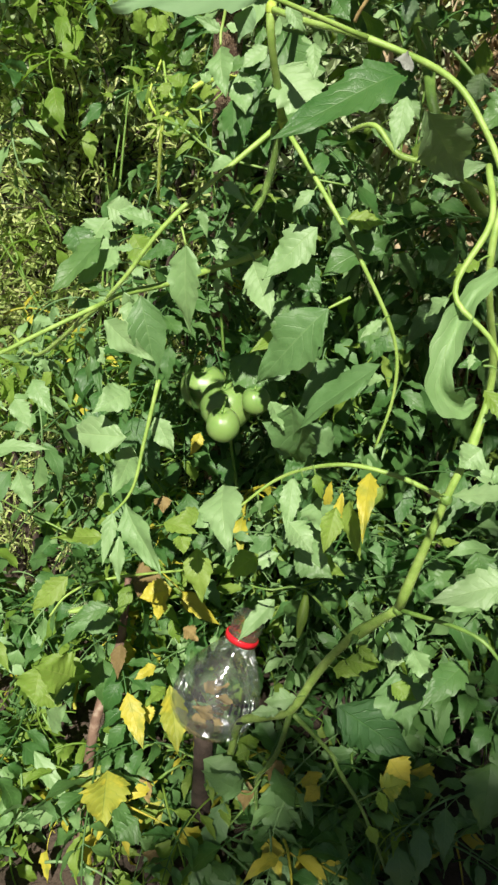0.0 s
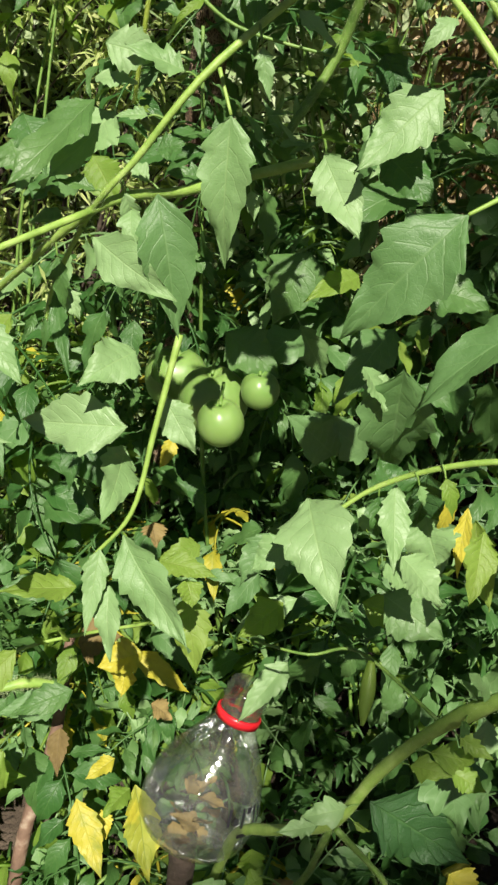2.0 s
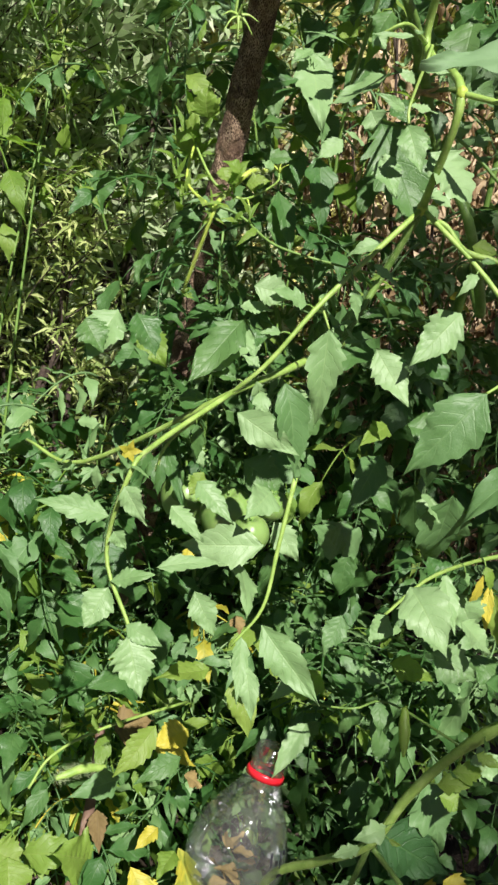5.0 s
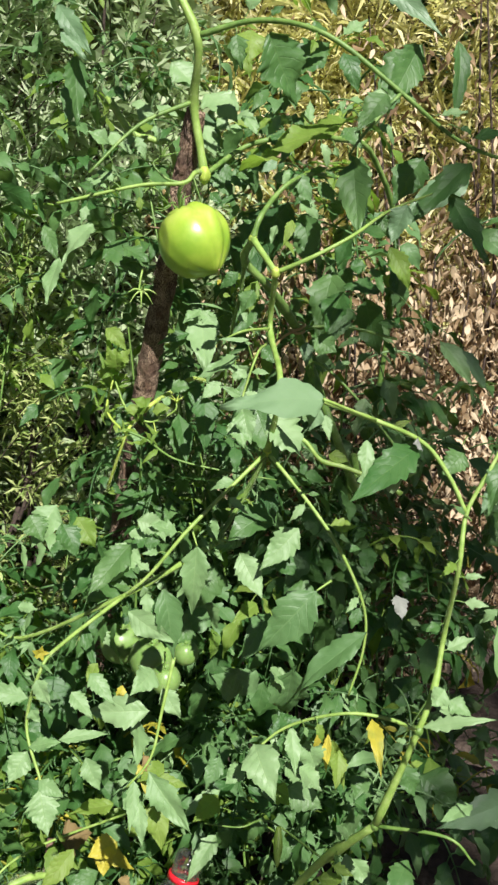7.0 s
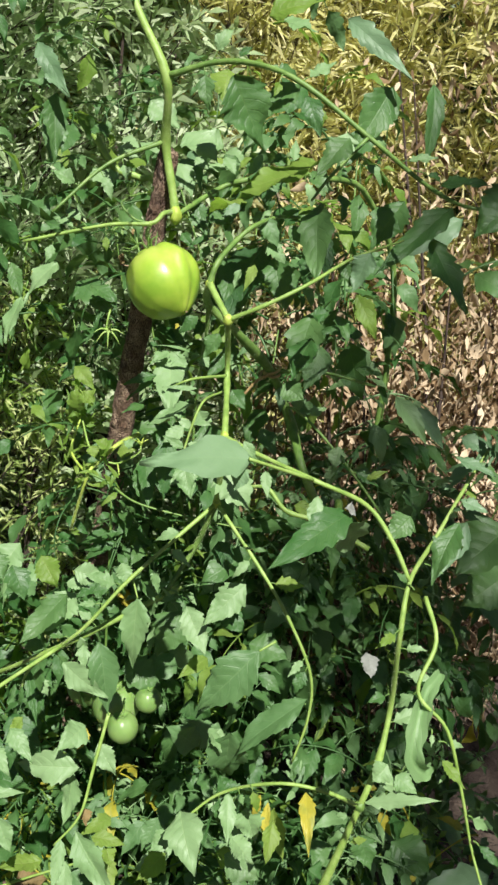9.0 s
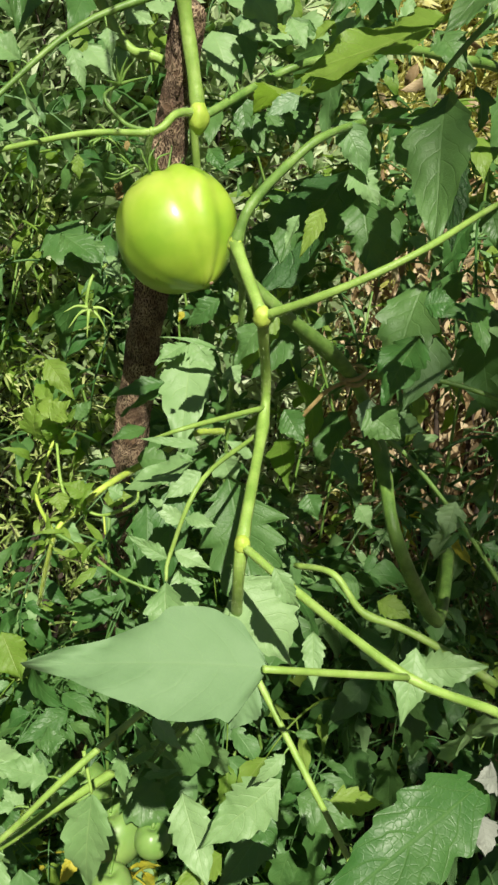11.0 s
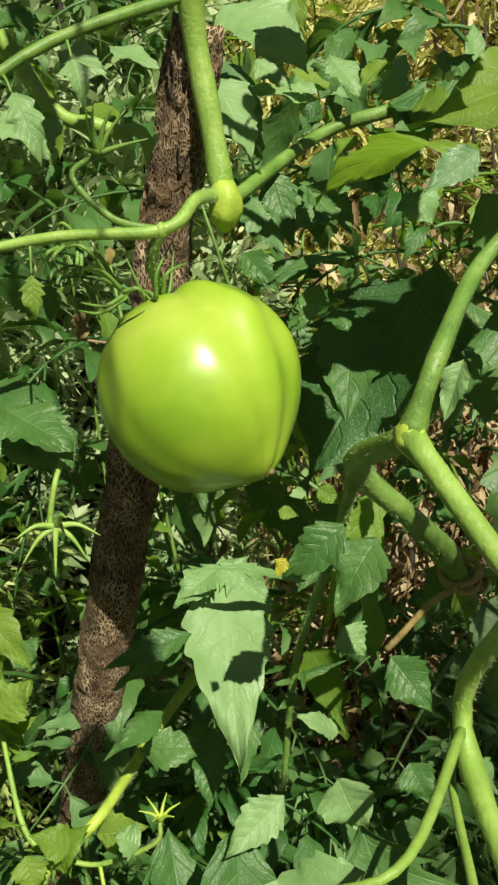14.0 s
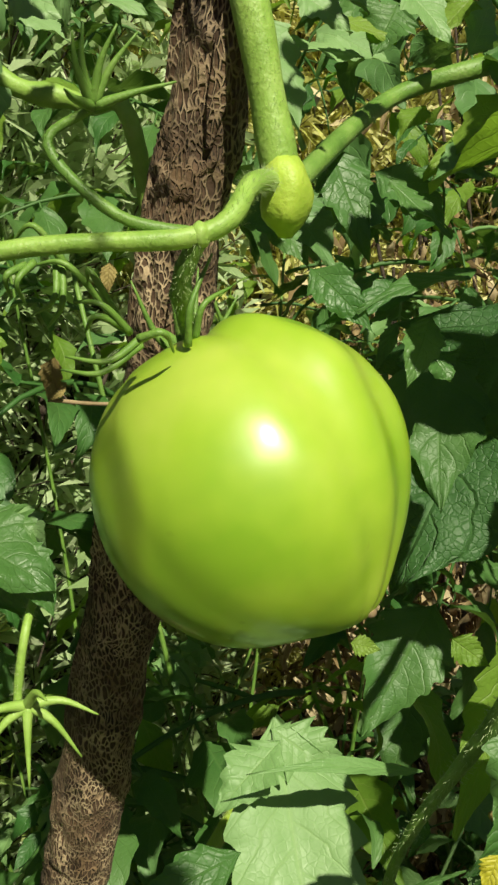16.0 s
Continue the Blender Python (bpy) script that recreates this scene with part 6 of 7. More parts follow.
leaf(plant, (0.053, 0.610, 0.564), (0.088, 0.595, 0.551), 0.019, (0.17, -0.64, 0.56), LEAF_YOUNG, droop=0.46, teeth=5, twist=-0.31)
leaf(plant, (-0.040, 0.670, 0.569), (-0.072, 0.650, 0.570), 0.016, (0.06, -0.75, 0.71), LEAF_YOUNG, droop=0.22, teeth=5, twist=-0.23)
leaf(plant, (-0.050, 0.680, 0.521), (-0.047, 0.650, 0.477), 0.026, (-0.07, -0.64, 0.49), LEAF_YOUNG, droop=0.34, teeth=6, twist=0.04)
leaf(plant, (0.011, 0.645, 0.538), (-0.021, 0.630, 0.524), 0.022, (-0.18, -0.63, 0.50), LEAF_YOUNG, droop=0.24, teeth=5, twist=0.18)
leaf(plant, (-0.133, 0.700, 0.523), (-0.180, 0.680, 0.533), 0.021, (-0.18, -0.67, 0.67), LEAF, droop=0.24, teeth=6, twist=0.03)
leaf(plant, (-0.147, 0.700, 0.414), (-0.193, 0.680, 0.425), 0.022, (-0.13, -0.61, 0.63), LEAF_MID, droop=0.61, teeth=5, twist=0.12)
leaf(plant, (-0.233, 0.680, 0.373), (-0.176, 0.660, 0.380), 0.027, (-0.27, -0.79, 0.64), LEAF_YOUNG, droop=0.60, teeth=5, twist=0.27)
leaf(plant, (0.047, 0.575, 0.727), (0.036, 0.565, 0.713), 0.015, (-0.28, -0.73, 0.73), LEAF_PALE_LIT, droop=0.52, teeth=5, twist=-0.31)
leaf(plant, (0.049, 0.650, 0.750), (0.017, 0.630, 0.745), 0.016, (-0.11, -0.59, 0.70), LEAF_YOUNG, droop=0.35, teeth=5, twist=0.34, fold=0.6)
leaf(plant, (0.062, 0.680, 0.854), (0.070, 0.660, 0.829), 0.021, (-0.01, -0.59, 0.61), LEAF_QUILTED, droop=0.68, teeth=6, twist=0.18)
leaf(plant, (0.054, 0.630, 0.815), (0.074, 0.610, 0.794), 0.023, (-0.09, -0.62, 0.57), LEAF, droop=0.27, teeth=5, twist=0.26)
leaf(plant, (-0.104, 0.780, 0.773), (-0.137, 0.760, 0.776), 0.025, (-0.06, -0.59, 0.73), LEAF_MID, droop=0.63, teeth=5, twist=-0.33)
leaf(plant, (-0.040, 0.710, 0.808), (-0.069, 0.690, 0.803), 0.015, (-0.20, -0.75, 0.71), LEAF, droop=0.38, teeth=5, twist=0.16)
leaf(plant, (0.010, 0.620, 0.876), (0.024, 0.610, 0.864), 0.009, (0.02, -0.74, 0.56), LEAF_PALE_LIT, droop=0.55, teeth=5, twist=0.27)
leaf(plant, (0.055, 0.720, 0.601), (0.020, 0.700, 0.645), 0.032, (-0.20, -0.80, 0.66), LEAF_MID, droop=0.68, teeth=5, twist=0.12)
leaf(plant, (-0.013, 0.800, 0.663), (0.026, 0.780, 0.633), 0.035, (-0.03, -0.55, 0.61), LEAF, droop=0.33, teeth=6, twist=-0.18)
leaf(plant, (0.046, 0.820, 0.653), (0.009, 0.800, 0.634), 0.032, (-0.19, -0.68, 0.65), LEAF_MID, droop=0.38, teeth=5, twist=0.12)
leaf(plant, (0.047, 0.800, 0.720), (0.019, 0.780, 0.674), 0.041, (0.06, -0.76, 0.56), LEAF, droop=0.62, teeth=6, twist=-0.04)
leaf(plant, (0.095, 0.740, 0.684), (0.050, 0.700, 0.653), 0.028, (-0.15, -0.63, 0.49), LEAF_MID, droop=0.69, teeth=5, twist=0.27)
leaf(plant, (0.106, 0.720, 0.719), (0.145, 0.700, 0.710), 0.031, (0.17, -0.67, 0.66), LEAF, droop=0.56, teeth=6, twist=-0.07)
leaf(plant, (0.083, 0.740, 0.588), (0.040, 0.720, 0.636), 0.029, (-0.01, -0.78, 0.60), LEAF_MID, droop=0.67, teeth=5, twist=0.10)
leaf(plant, (0.248, 0.560, 0.912), (0.212, 0.540, 0.870), 0.021, (0.08, -0.71, 0.67), LEAF_BLUE, droop=0.21, teeth=5, twist=0.07)
leaf(plant, (0.128, 0.820, 1.325), (0.174, 0.800, 1.342), 0.029, (-0.01, -0.60, 0.68), LEAF_YOUNG, droop=0.29, teeth=6, twist=-0.37)
leaf(plant, (0.093, 0.840, 1.279), (0.084, 0.820, 1.246), 0.031, (-0.09, -0.61, 0.47), LEAF_YOUNG, droop=0.27, teeth=5, twist=0.37)
leaf(plant, (0.174, 0.840, 1.266), (0.112, 0.820, 1.236), 0.032, (-0.08, -0.69, 0.57), LEAF, droop=0.38, teeth=6, twist=0.09)
leaf(plant, (0.380, 0.880, 1.145), (0.283, 0.860, 1.101), 0.037, (-0.03, -0.61, 0.72), LEAF_BLUE, droop=0.20, teeth=5, twist=0.36)
leaf(plant, (-0.067, 0.980, 1.231), (-0.075, 0.950, 1.190), 0.025, (0.12, -0.77, 0.66), LEAF_MID, droop=0.47, teeth=5, twist=0.04)
leaf(plant, (-0.077, 0.980, 1.283), (-0.054, 0.960, 1.257), 0.018, (-0.18, -0.62, 0.60), LEAF_BLUE, droop=0.68, teeth=5, twist=0.37)
leaf(plant, (-0.050, 0.900, 1.061), (-0.013, 0.880, 1.042), 0.028, (0.10, -0.65, 0.69), LEAF_BLUE, droop=0.52, teeth=5, twist=-0.03)
leaf(plant, (0.359, 0.620, 0.469), (0.251, 0.600, 0.473), 0.037, (-0.26, -0.65, 0.59), LEAF_BLUE, droop=0.30, teeth=5, twist=0.09)
leaf(plant, (0.025, 0.900, 1.252), (0.053, 0.880, 1.225), 0.031, (-0.16, -0.77, 0.45), LEAF_PALE_LIT, droop=0.25, teeth=6, twist=0.33)
leaf(plant, (0.268, 0.840, 1.270), (0.223, 0.820, 1.213), 0.035, (-0.05, -0.63, 0.71), LEAF, droop=0.48, teeth=5, twist=-0.05)
leaf(plant, (0.109, 0.748, 1.145), (0.124, 0.735, 1.117), 0.016, (-0.23, -0.62, 0.74), LEAF_MID, droop=0.39, teeth=5, twist=0.08)
leaf(plant, (0.159, 0.850, 1.099), (0.161, 0.830, 1.042), 0.032, (-0.21, -0.80, 0.60), LEAF, droop=0.41, teeth=5, twist=0.36)
leaf(plant, (0.199, 0.820, 1.010), (0.176, 0.800, 0.966), 0.033, (-0.18, -0.78, 0.49), LEAF_MID, droop=0.21, teeth=6, twist=0.10)
leaf(plant, (0.224, 0.780, 1.226), (0.180, 0.760, 1.190), 0.026, (-0.11, -0.62, 0.68), LEAF, droop=0.61, teeth=5, twist=-0.02)
leaf(plant, (0.174, 0.740, 1.170), (0.144, 0.720, 1.185), 0.014, (-0.04, -0.61, 0.59), LEAF_PALE_LIT, droop=0.22, teeth=5, twist=-0.19)
leaf(plant, (0.126, 0.870, 1.182), (0.147, 0.850, 1.171), 0.021, (-0.26, -0.80, 0.54), LEAF_MID, droop=0.50, teeth=5, twist=0.01)
leaf(plant, (0.162, 0.720, 1.134), (0.156, 0.690, 1.090), 0.017, (0.12, -0.77, 0.72), LEAF_QUILTED, droop=0.21, teeth=5, twist=-0.16)
leaf(plant, (0.253, 0.840, 1.020), (0.196, 0.820, 1.029), 0.022, (-0.06, -0.63, 0.54), LEAF, droop=0.46, teeth=5, twist=-0.12)
leaf(plant, (0.192, 0.880, 0.929), (0.215, 0.860, 0.927), 0.021, (0.02, -0.75, 0.49), LEAF_MID, droop=0.20, teeth=6, twist=-0.04)
leaf(plant, (0.008, 0.800, 0.902), (0.007, 0.760, 0.857), 0.019, (0.15, -0.77, 0.61), LEAF, droop=0.21, teeth=5, twist=0.08)
leaf(plant, (0.089, 0.790, 1.040), (0.063, 0.770, 1.000), 0.017, (0.03, -0.79, 0.64), LEAF_YOUNG, droop=0.63, teeth=5, twist=-0.02)
leaf(plant, (0.074, 0.900, 1.143), (0.084, 0.880, 1.120), 0.022, (0.03, -0.73, 0.72), LEAF_MID, droop=0.43, teeth=5, twist=-0.16)
leaf(plant, (0.062, 0.920, 1.196), (0.072, 0.890, 1.163), 0.018, (-0.35, -0.74, 0.62), LEAF_BLUE, droop=0.52, teeth=5, twist=0.33)
leaf(plant, (0.108, 0.860, 1.095), (0.093, 0.830, 1.056), 0.031, (-0.27, -0.67, 0.61), LEAF, droop=0.45, teeth=5, twist=0.03)
leaf(plant, (-0.040, 0.880, 1.059), (-0.016, 0.850, 1.040), 0.021, (-0.12, -0.69, 0.46), LEAF_QUILTED, droop=0.57, teeth=5, twist=0.26)
leaf(plant, (0.096, 0.930, 1.138), (0.121, 0.910, 1.130), 0.026, (0.09, -0.72, 0.46), LEAF_MID, droop=0.56, teeth=5, twist=0.40)
leaf(plant, (0.077, 0.950, 1.206), (0.081, 0.900, 1.167), 0.017, (0.04, -0.56, 0.70), LEAF_BLUE, droop=0.31, teeth=6, twist=0.26)
leaf(plant, (0.129, 0.860, 1.177), (0.149, 0.840, 1.178), 0.020, (-0.29, -0.77, 0.75), LEAF_YOUNG, droop=0.55, teeth=5, twist=-0.28)
leaf(plant, (-0.005, 0.980, 1.184), (-0.017, 0.950, 1.159), 0.015, (-0.01, -0.65, 0.50), LEAF_PALE_LIT, droop=0.51, teeth=5, twist=0.04)
leaf(plant, (0.028, 0.840, 0.920), (0.030, 0.810, 0.898), 0.018, (0.01, -0.74, 0.53), LEAF, droop=0.49, teeth=5, twist=0.19)
leaf(plant, (0.157, 0.900, 0.898), (0.173, 0.880, 0.868), 0.023, (0.13, -0.58, 0.58), LEAF_MID, droop=0.36, teeth=6, twist=-0.01)

# ---- the tie ----
t0 = Vector((0.146, 0.822, 0.982))
bm = bmesh.new()
for k in range(2):
    ring = [t0 + Vector((0.0085 * math.cos(a), 0.0085 * math.sin(a), 0.003 * math.sin(a + k) + 0.003 * k)) for a in [2 * math.pi * i / 16 for i in range(17)]]
    tube(bm, ring, lambda s: 0.0016, 6)
tube(bm, smooth_path([t0 + Vector((-0.006, -0.008, 0)), t0 + Vector((-0.018, -0.007, -0.007)), t0 + Vector((-0.030, -0.004, -0.022)), t0 + Vector((-0.034, 0.0, -0.030))], 6), lambda s: 0.0016, 6)
tagged(finish("tie", bm, TWINE), "brown twisted twine tying the stem to the stake", "twine")

# ---- tomatoes ----
def tomato_body(radius, grooves, depth, point, rng, nu=96, nv=60):
    """A ribbed fruit round the z axis, its stalk end up; grooves: the degrees at which it is furrowed."""
    bm = bmesh.new()
    rows = []
    ph = rng.random() * 6.28
    for j in range(nv + 1):
        th = math.pi * j / nv
        z = math.cos(th)
        fade = math.sin(th) ** 0.7 * (1.15 - 0.9 * (j / nv))
        ring = []
        for i in range(nu):
            w = 2 * math.pi * i / nu
            cut = sum(k * math.exp(-((((w - radians(g) + 0.25 * (th - 1) + math.pi) % (2 * math.pi)) - math.pi) / wd) ** 2) for g, k, wd in grooves)
            r = radius * (1 + depth * 0.4 - depth * cut * fade + 0.02 * math.sin(2 * w + ph) * math.sin(th) + 0.10 * depth * noise.noise((1.5 * math.cos(w) * math.sin(th), 1.5 * math.sin(w) * math.sin(th), 1.2 * z + radius * 50)) + 0.05 * depth * math.cos(11 * w + ph) * math.sin(th))
            r *= 1 + point * math.exp(-(((math.pi - th) / 0.30) ** 2)) - 0.36 * math.exp(-((th / 0.32) ** 2))
            ring.append(bm.verts.new((r * math.sin(th) * math.cos(w), r * math.sin(th) * math.sin(w), r * z)))
        rows.append(ring)
    for a, b in zip(rows, rows[1:]):
        for i in range(nu):
            bm.faces.new((a[i], b[i], b[(i + 1) % nu], a[(i + 1) % nu]))
    bmesh.ops.remove_doubles(bm, verts=bm.verts[:], dist=1e-5)
    return bm


def heart_fruit(radius, right, up, near, cavity, scar, swells, furrows, nu=120, nv=80):
    """A lumpy fruit in the frame (right, up, near): hollow round its stalk at cavity, drawn out at its scar, with swells (way, amount, width) and furrows (way, depth, width) that run from stalk to scar."""
    frame_m = Matrix((right, up, near)).transposed()
    axis = (cavity - scar).normalized()
    e1 = (Vector((0, 0, 1)) - axis * axis.z).normalized()
    e2 = axis.cross(e1)

    def turn(v):
        return math.atan2(v.dot(e2), v.dot(e1))
    bm = bmesh.new()
    rows = []
    for j in range(nv + 1):
        th = math.pi * j / nv
        ring = []
        for i in range(nu):
            w = 2 * math.pi * i / nu
            n = axis * math.cos(th) + (e1 * math.cos(w) + e2 * math.sin(w)) * math.sin(th)
            r = 1 - 0.30 * math.exp(-(n.angle(cavity) / 0.24) ** 2) + 0.10 * math.exp(-(n.angle(scar) / 0.30) ** 2)
            for way, amount, wide in swells:
                r += amount * math.exp(-(n.angle(way) / wide) ** 2)
            for way, depth, wide in furrows:
                dw = (w - turn(way) + math.pi) % (2 * math.pi) - math.pi
                r -= depth * math.exp(-(dw / wide) ** 2) * math.sin(th) ** 0.6 * (1.1 - 0.75 * th / math.pi)
            r += 0.006 * noise.noise(n * 2.2) + 0.002 * noise.noise(n * 7)
            ring.append(bm.verts.new(frame_m @ (n * (r * radius))))
        rows.append(ring)
    for a, b in zip(rows, rows[1:]):
        for i in range(nu):
            bm.faces.new((a[i], b[i], b[(i + 1) % nu], a[(i + 1) % nu]))
    bmesh.ops.remove_doubles(bm, verts=bm.verts[:], dist=1e-5)
    bmesh.ops.recalc_face_normals(bm, faces=bm.faces[:])
    return bm, frame_m


def way(x, y, z):
    return Vector((x, y, z)).normalized()


tom_at = Vector((0.0277, 0.812, 1.0776))
tomato = thing("tomato", tom_at, "large unripe bright green ribbed tomato hanging from the plant", "tomato")
scar_way = way(0.64, -0.74, 0.22)
bm, fruit_m = heart_fruit(0.0365, Vector((0.956, -0.292, 0)), Vector((0.083, 0.272, 0.957)), Vector((-0.280, -0.916, 0.284)), way(-0.38, 0.88, -0.18), scar_way,
                          [(way(0.10, 0.95, 0.15), 0.10, 0.36), (way(0.47, 0.74, 0.40), 0.095, 0.28), (way(0.82, 0.52, 0.20), 0.055, 0.38), (way(-0.80, 0.52, 0.2), 0.02, 0.35), (way(-0.1, -0.98, 0.1), 0.03, 0.6)],
                          [(way(0.36, 0.50, 0.79), 0.085, 0.20), (way(0.86, 0.18, 0.48), 0.085, 0.17), (way(-0.84, 0.40, 0.36), 0.022, 0.15), (way(-0.55, -0.80, 0.22), 0.009, 0.15), (way(0.3, 0.3, -0.9), 0.06, 0.3), (way(-0.6, 0.1, -0.8), 0.05, 0.3)])
bm.transform(Matrix.Translation(tom_at))
part("fruit", bm, TOMATO, tomato)
bm = bmesh.new()
bmesh.ops.create_icosphere(bm, subdivisions=2, radius=0.0015, matrix=Matrix.Translation(tom_at + fruit_m @ (scar_way * 0.0399)))
part("blossom_scar", bm, STEM_DRY, tomato, "small brown blossom scar")
hollow = tom_at + fruit_m @ (way(-0.38, 0.88, -0.18) * 0.0285)
stem("pedicel", [(0.013, 0.799, 1.134), (0.011, 0.806, 1.124), hollow.lerp(Vector((0.011, 0.806, 1.124)), 0.4), hollow], 0.0024, 0.0024, tomato, STEM, nodes=(0.4,), hairs=60)
for i in range(6):
    w = i * 1.047
    bm = bmesh.new()
    c = hollow + fruit_m @ (way(-0.38, 0.88, -0.18) * 0.006)
    line = smooth_path([c, c + Vector((0.007 * math.cos(w), 0.007 * math.sin(w), 0.004)), c + Vector((0.013 * math.cos(w), 0.012 * math.sin(w), 0.013 + 0.008 * math.sin(i * 2.3)))], 5)
    tube(bm, line, lambda s: 0.0015 * (1 - s) + 0.0002, 6)
    part("sepal", bm, STEM, tomato)

# ---- small green tomatoes ----
for p, r in (((-0.050, 0.855, 0.604), 0.0255), ((-0.023, 0.805, 0.607), 0.0262), ((-0.021, 0.745, 0.618), 0.0168), ((0.010, 0.778, 0.626), 0.0145)):
    t = thing("tomato", p, "small pale green unripe tomato low in the plant", "tomato", "small green tomatoes")
    bm = tomato_body(r, ((20, 1, 0.3), (100, 1, 0.3), (190, 1, 0.3), (280, 1, 0.3)), 0.05, 0.04, random.Random(int(r * 1e4)), 48, 32)
    bm.transform(Matrix.Translation(p))
    part("fruit", bm, TOMATO_SMALL, t)
    stem("pedicel", [Vector(p) + Vector((0, 0, r * 0.8)), Vector(p) + Vector((0.004, 0.02, r + 0.004))], 0.0015, 0.0015, t)

# ---- the plastic bottle ----
neck, lean = Vector((-0.016, 0.686, 0.400)), Vector((0.42, 0.28, 0.86)).normalized()
foot = neck - lean * 0.30
bottle = thing("bottle", foot + lean * 0.192, "clear plastic bottle with a red neck ring among yellowed leaves", "bottle")
axis_m = Matrix.Translation(foot) @ lean.to_track_quat("Z", "Y").to_matrix().to_4x4()


def turned(profile, n=40):
    bm = bmesh.new()
    rings = [[bm.verts.new((r * math.cos(2 * math.pi * k / n), r * math.sin(2 * math.pi * k / n), z)) for k in range(n)] for r, z in profile]
    for a, b in zip(rings, rings[1:]):
        for k in range(n):
            bm.faces.new((a[k], a[(k + 1) % n], b[(k + 1) % n], b[k]))
    return bm


def on_wall(bm, a0, a1, z0, z1, lift):
    """A patch of the bottle's shoulder between two angles and two heights."""
    prof = [(0.0435, 0.206), (0.046, 0.220), (0.0445, 0.238), (0.038, 0.257), (0.028, 0.275)]

    def r_at(z):
        for (r0, h0), (r1, h1) in zip(prof, prof[1:]):
            if h0 <= z <= h1:
                return r0 + (r1 - r0) * (z - h0) / (h1 - h0) + lift
        return 0.046 + lift
    v = [[bm.verts.new((r_at(z) * math.cos(a), r_at(z) * math.sin(a), z)) for a in [a0 + (a1 - a0) * i / 4 for i in range(5)]] for z in (z0, (z0 + z1) / 2, z1)]
    for p, q in zip(v, v[1:]):
        for i in range(4):
            bm.faces.new((p[i], p[i + 1], q[i + 1], q[i]))


bm = turned([(0.002, 0.196), (0.022, 0.192), (0.036, 0.196), (0.0435, 0.206), (0.046, 0.220), (0.0445, 0.238), (0.038, 0.257), (0.028, 0.275), (0.0205, 0.287), (0.0168, 0.294), (0.0160, 0.300), (0.0160, 0.325), (0.0150, 0.326), (0.0148, 0.300)])
bm.transform(axis_m)
part("bottle_body", bm, PLASTIC, bottle)
bm = turned([(0.0164, 0.297), (0.0177, 0.2965), (0.0179, 0.3020), (0.0164, 0.3035), (0.0164, 0.297)])
bm.transform(axis_m)
part("neck_ring", bm, RED, bottle, "red plastic neck ring")
bm = turned([(0.0162, 0.312), (0.0178, 0.313), (0.0162, 0.315), (0.0162, 0.318), (0.0176, 0.319), (0.0162, 0.321)])
bm.transform(axis_m)
part("neck_thread", bm, PLASTIC, bottle)
for a0, wd, z0, h in ((2.78, 0.05, 0.236, 0.012), (2.90, 0.09, 0.238, 0.004), (3.06, 0.05, 0.235, 0.014), (3.17, 0.10, 0.245, 0.004), (3.34, 0.05, 0.236, 0.013), (3.48, 0.05, 0.236, 0.012), (3.05, 0.55, 0.227, 0.003)):
    bm = bmesh.new()
    on_wall(bm, a0, a0 + wd, z0, z0 + h, 0.001)
    bm.transform(axis_m)
    part("label_bar", bm, BLACK, bottle, "black printed bar")
# withered leaves lying in the bottle
litter = thing("withered_leaves", foot + lean * 0.198, "curled brown withered leaves lying in the bottle", "leaves")
rng = random.Random(19)
for k in range(7):
    w = k * 0.9
    o = Vector((math.cos(w), math.sin(w), 0.5 * rng.random()))
    m, _ = facing(Vector((0.012 * math.cos(w + 2), 0.012 * math.sin(w + 2), 0.203 + 0.004 * k)), Vector((0.012 * math.cos(w + 2), 0.012 * math.sin(w + 2), 0.203 + 0.004 * k)) + o, (rng.gauss(0, 0.4), rng.gauss(0, 0.4), 1))
    bm = bmesh.new()
    leaf_shape(bm, axis_m @ m, 0.026, 0.015, rng, 14, 3, rng.uniform(-0.8, 1.0), 0.6, 4, 0.3, rng.uniform(-0.6, 0.6))
    part("leaf", bm, LEAF_BROWN, litter)
# the short weathered post under the bottle
bm = bmesh.new()
ptop = foot + lean * 0.192
tube(bm, [ptop.lerp(Vector((ptop.x - 0.03, ptop.y - 0.005, 0.06)), i / 24) for i in range(25)], lambda s: 0.010 + 0.003 * s, 16, uneven=0.2)
tagged(finish("post", bm, BRANCH), "short weathered wooden post holding up the bottle", "post")

# a foxtail grass with its bristly seed head
grass = thing("foxtail_grass", (-0.16, 0.90, 0.10), "foxtail grass with one pale green bristly seed head", "grass")
stem("stalk", [(-0.16, 0.90, 0.09), (-0.13, 0.87, 0.30), (-0.156, 0.724, 0.407)], 0.0010, 0.0008, grass, STEM)
bm = bmesh.new()
head_a, head_b = Vector((-0.156, 0.724, 0.407)), Vector((-0.201, 0.713, 0.416))
line = smooth_path([head_a, head_a.lerp(head_b, 0.5) + Vector((0, 0, 0.004)), head_b], 10)
tube(bm, line, lambda s: 0.0042 * math.sin(math.pi * (0.12 + 0.8 * s)) ** 0.5, 10, uneven=0.25)
part("seed_head", bm, STEM_LIT, grass)
rng = random.Random(13)
bm = bmesh.new()
for k in range(1400):
    p = rng.choice(line[1:-1]) + Vector((rng.gauss(0, 1), rng.gauss(0, 1), rng.gauss(0, 1))) * 0.001
    o = Vector((rng.gauss(-0.6, 0.7), rng.gauss(0, 1), rng.gauss(0, 1))).normalized()
    w = o.cross(Vector((0, 1, 0.3))).normalized() * 0.00007
    bm.faces.new([bm.verts.new(v) for v in (p - w, p + w, p + o * rng.uniform(0.006, 0.011))])
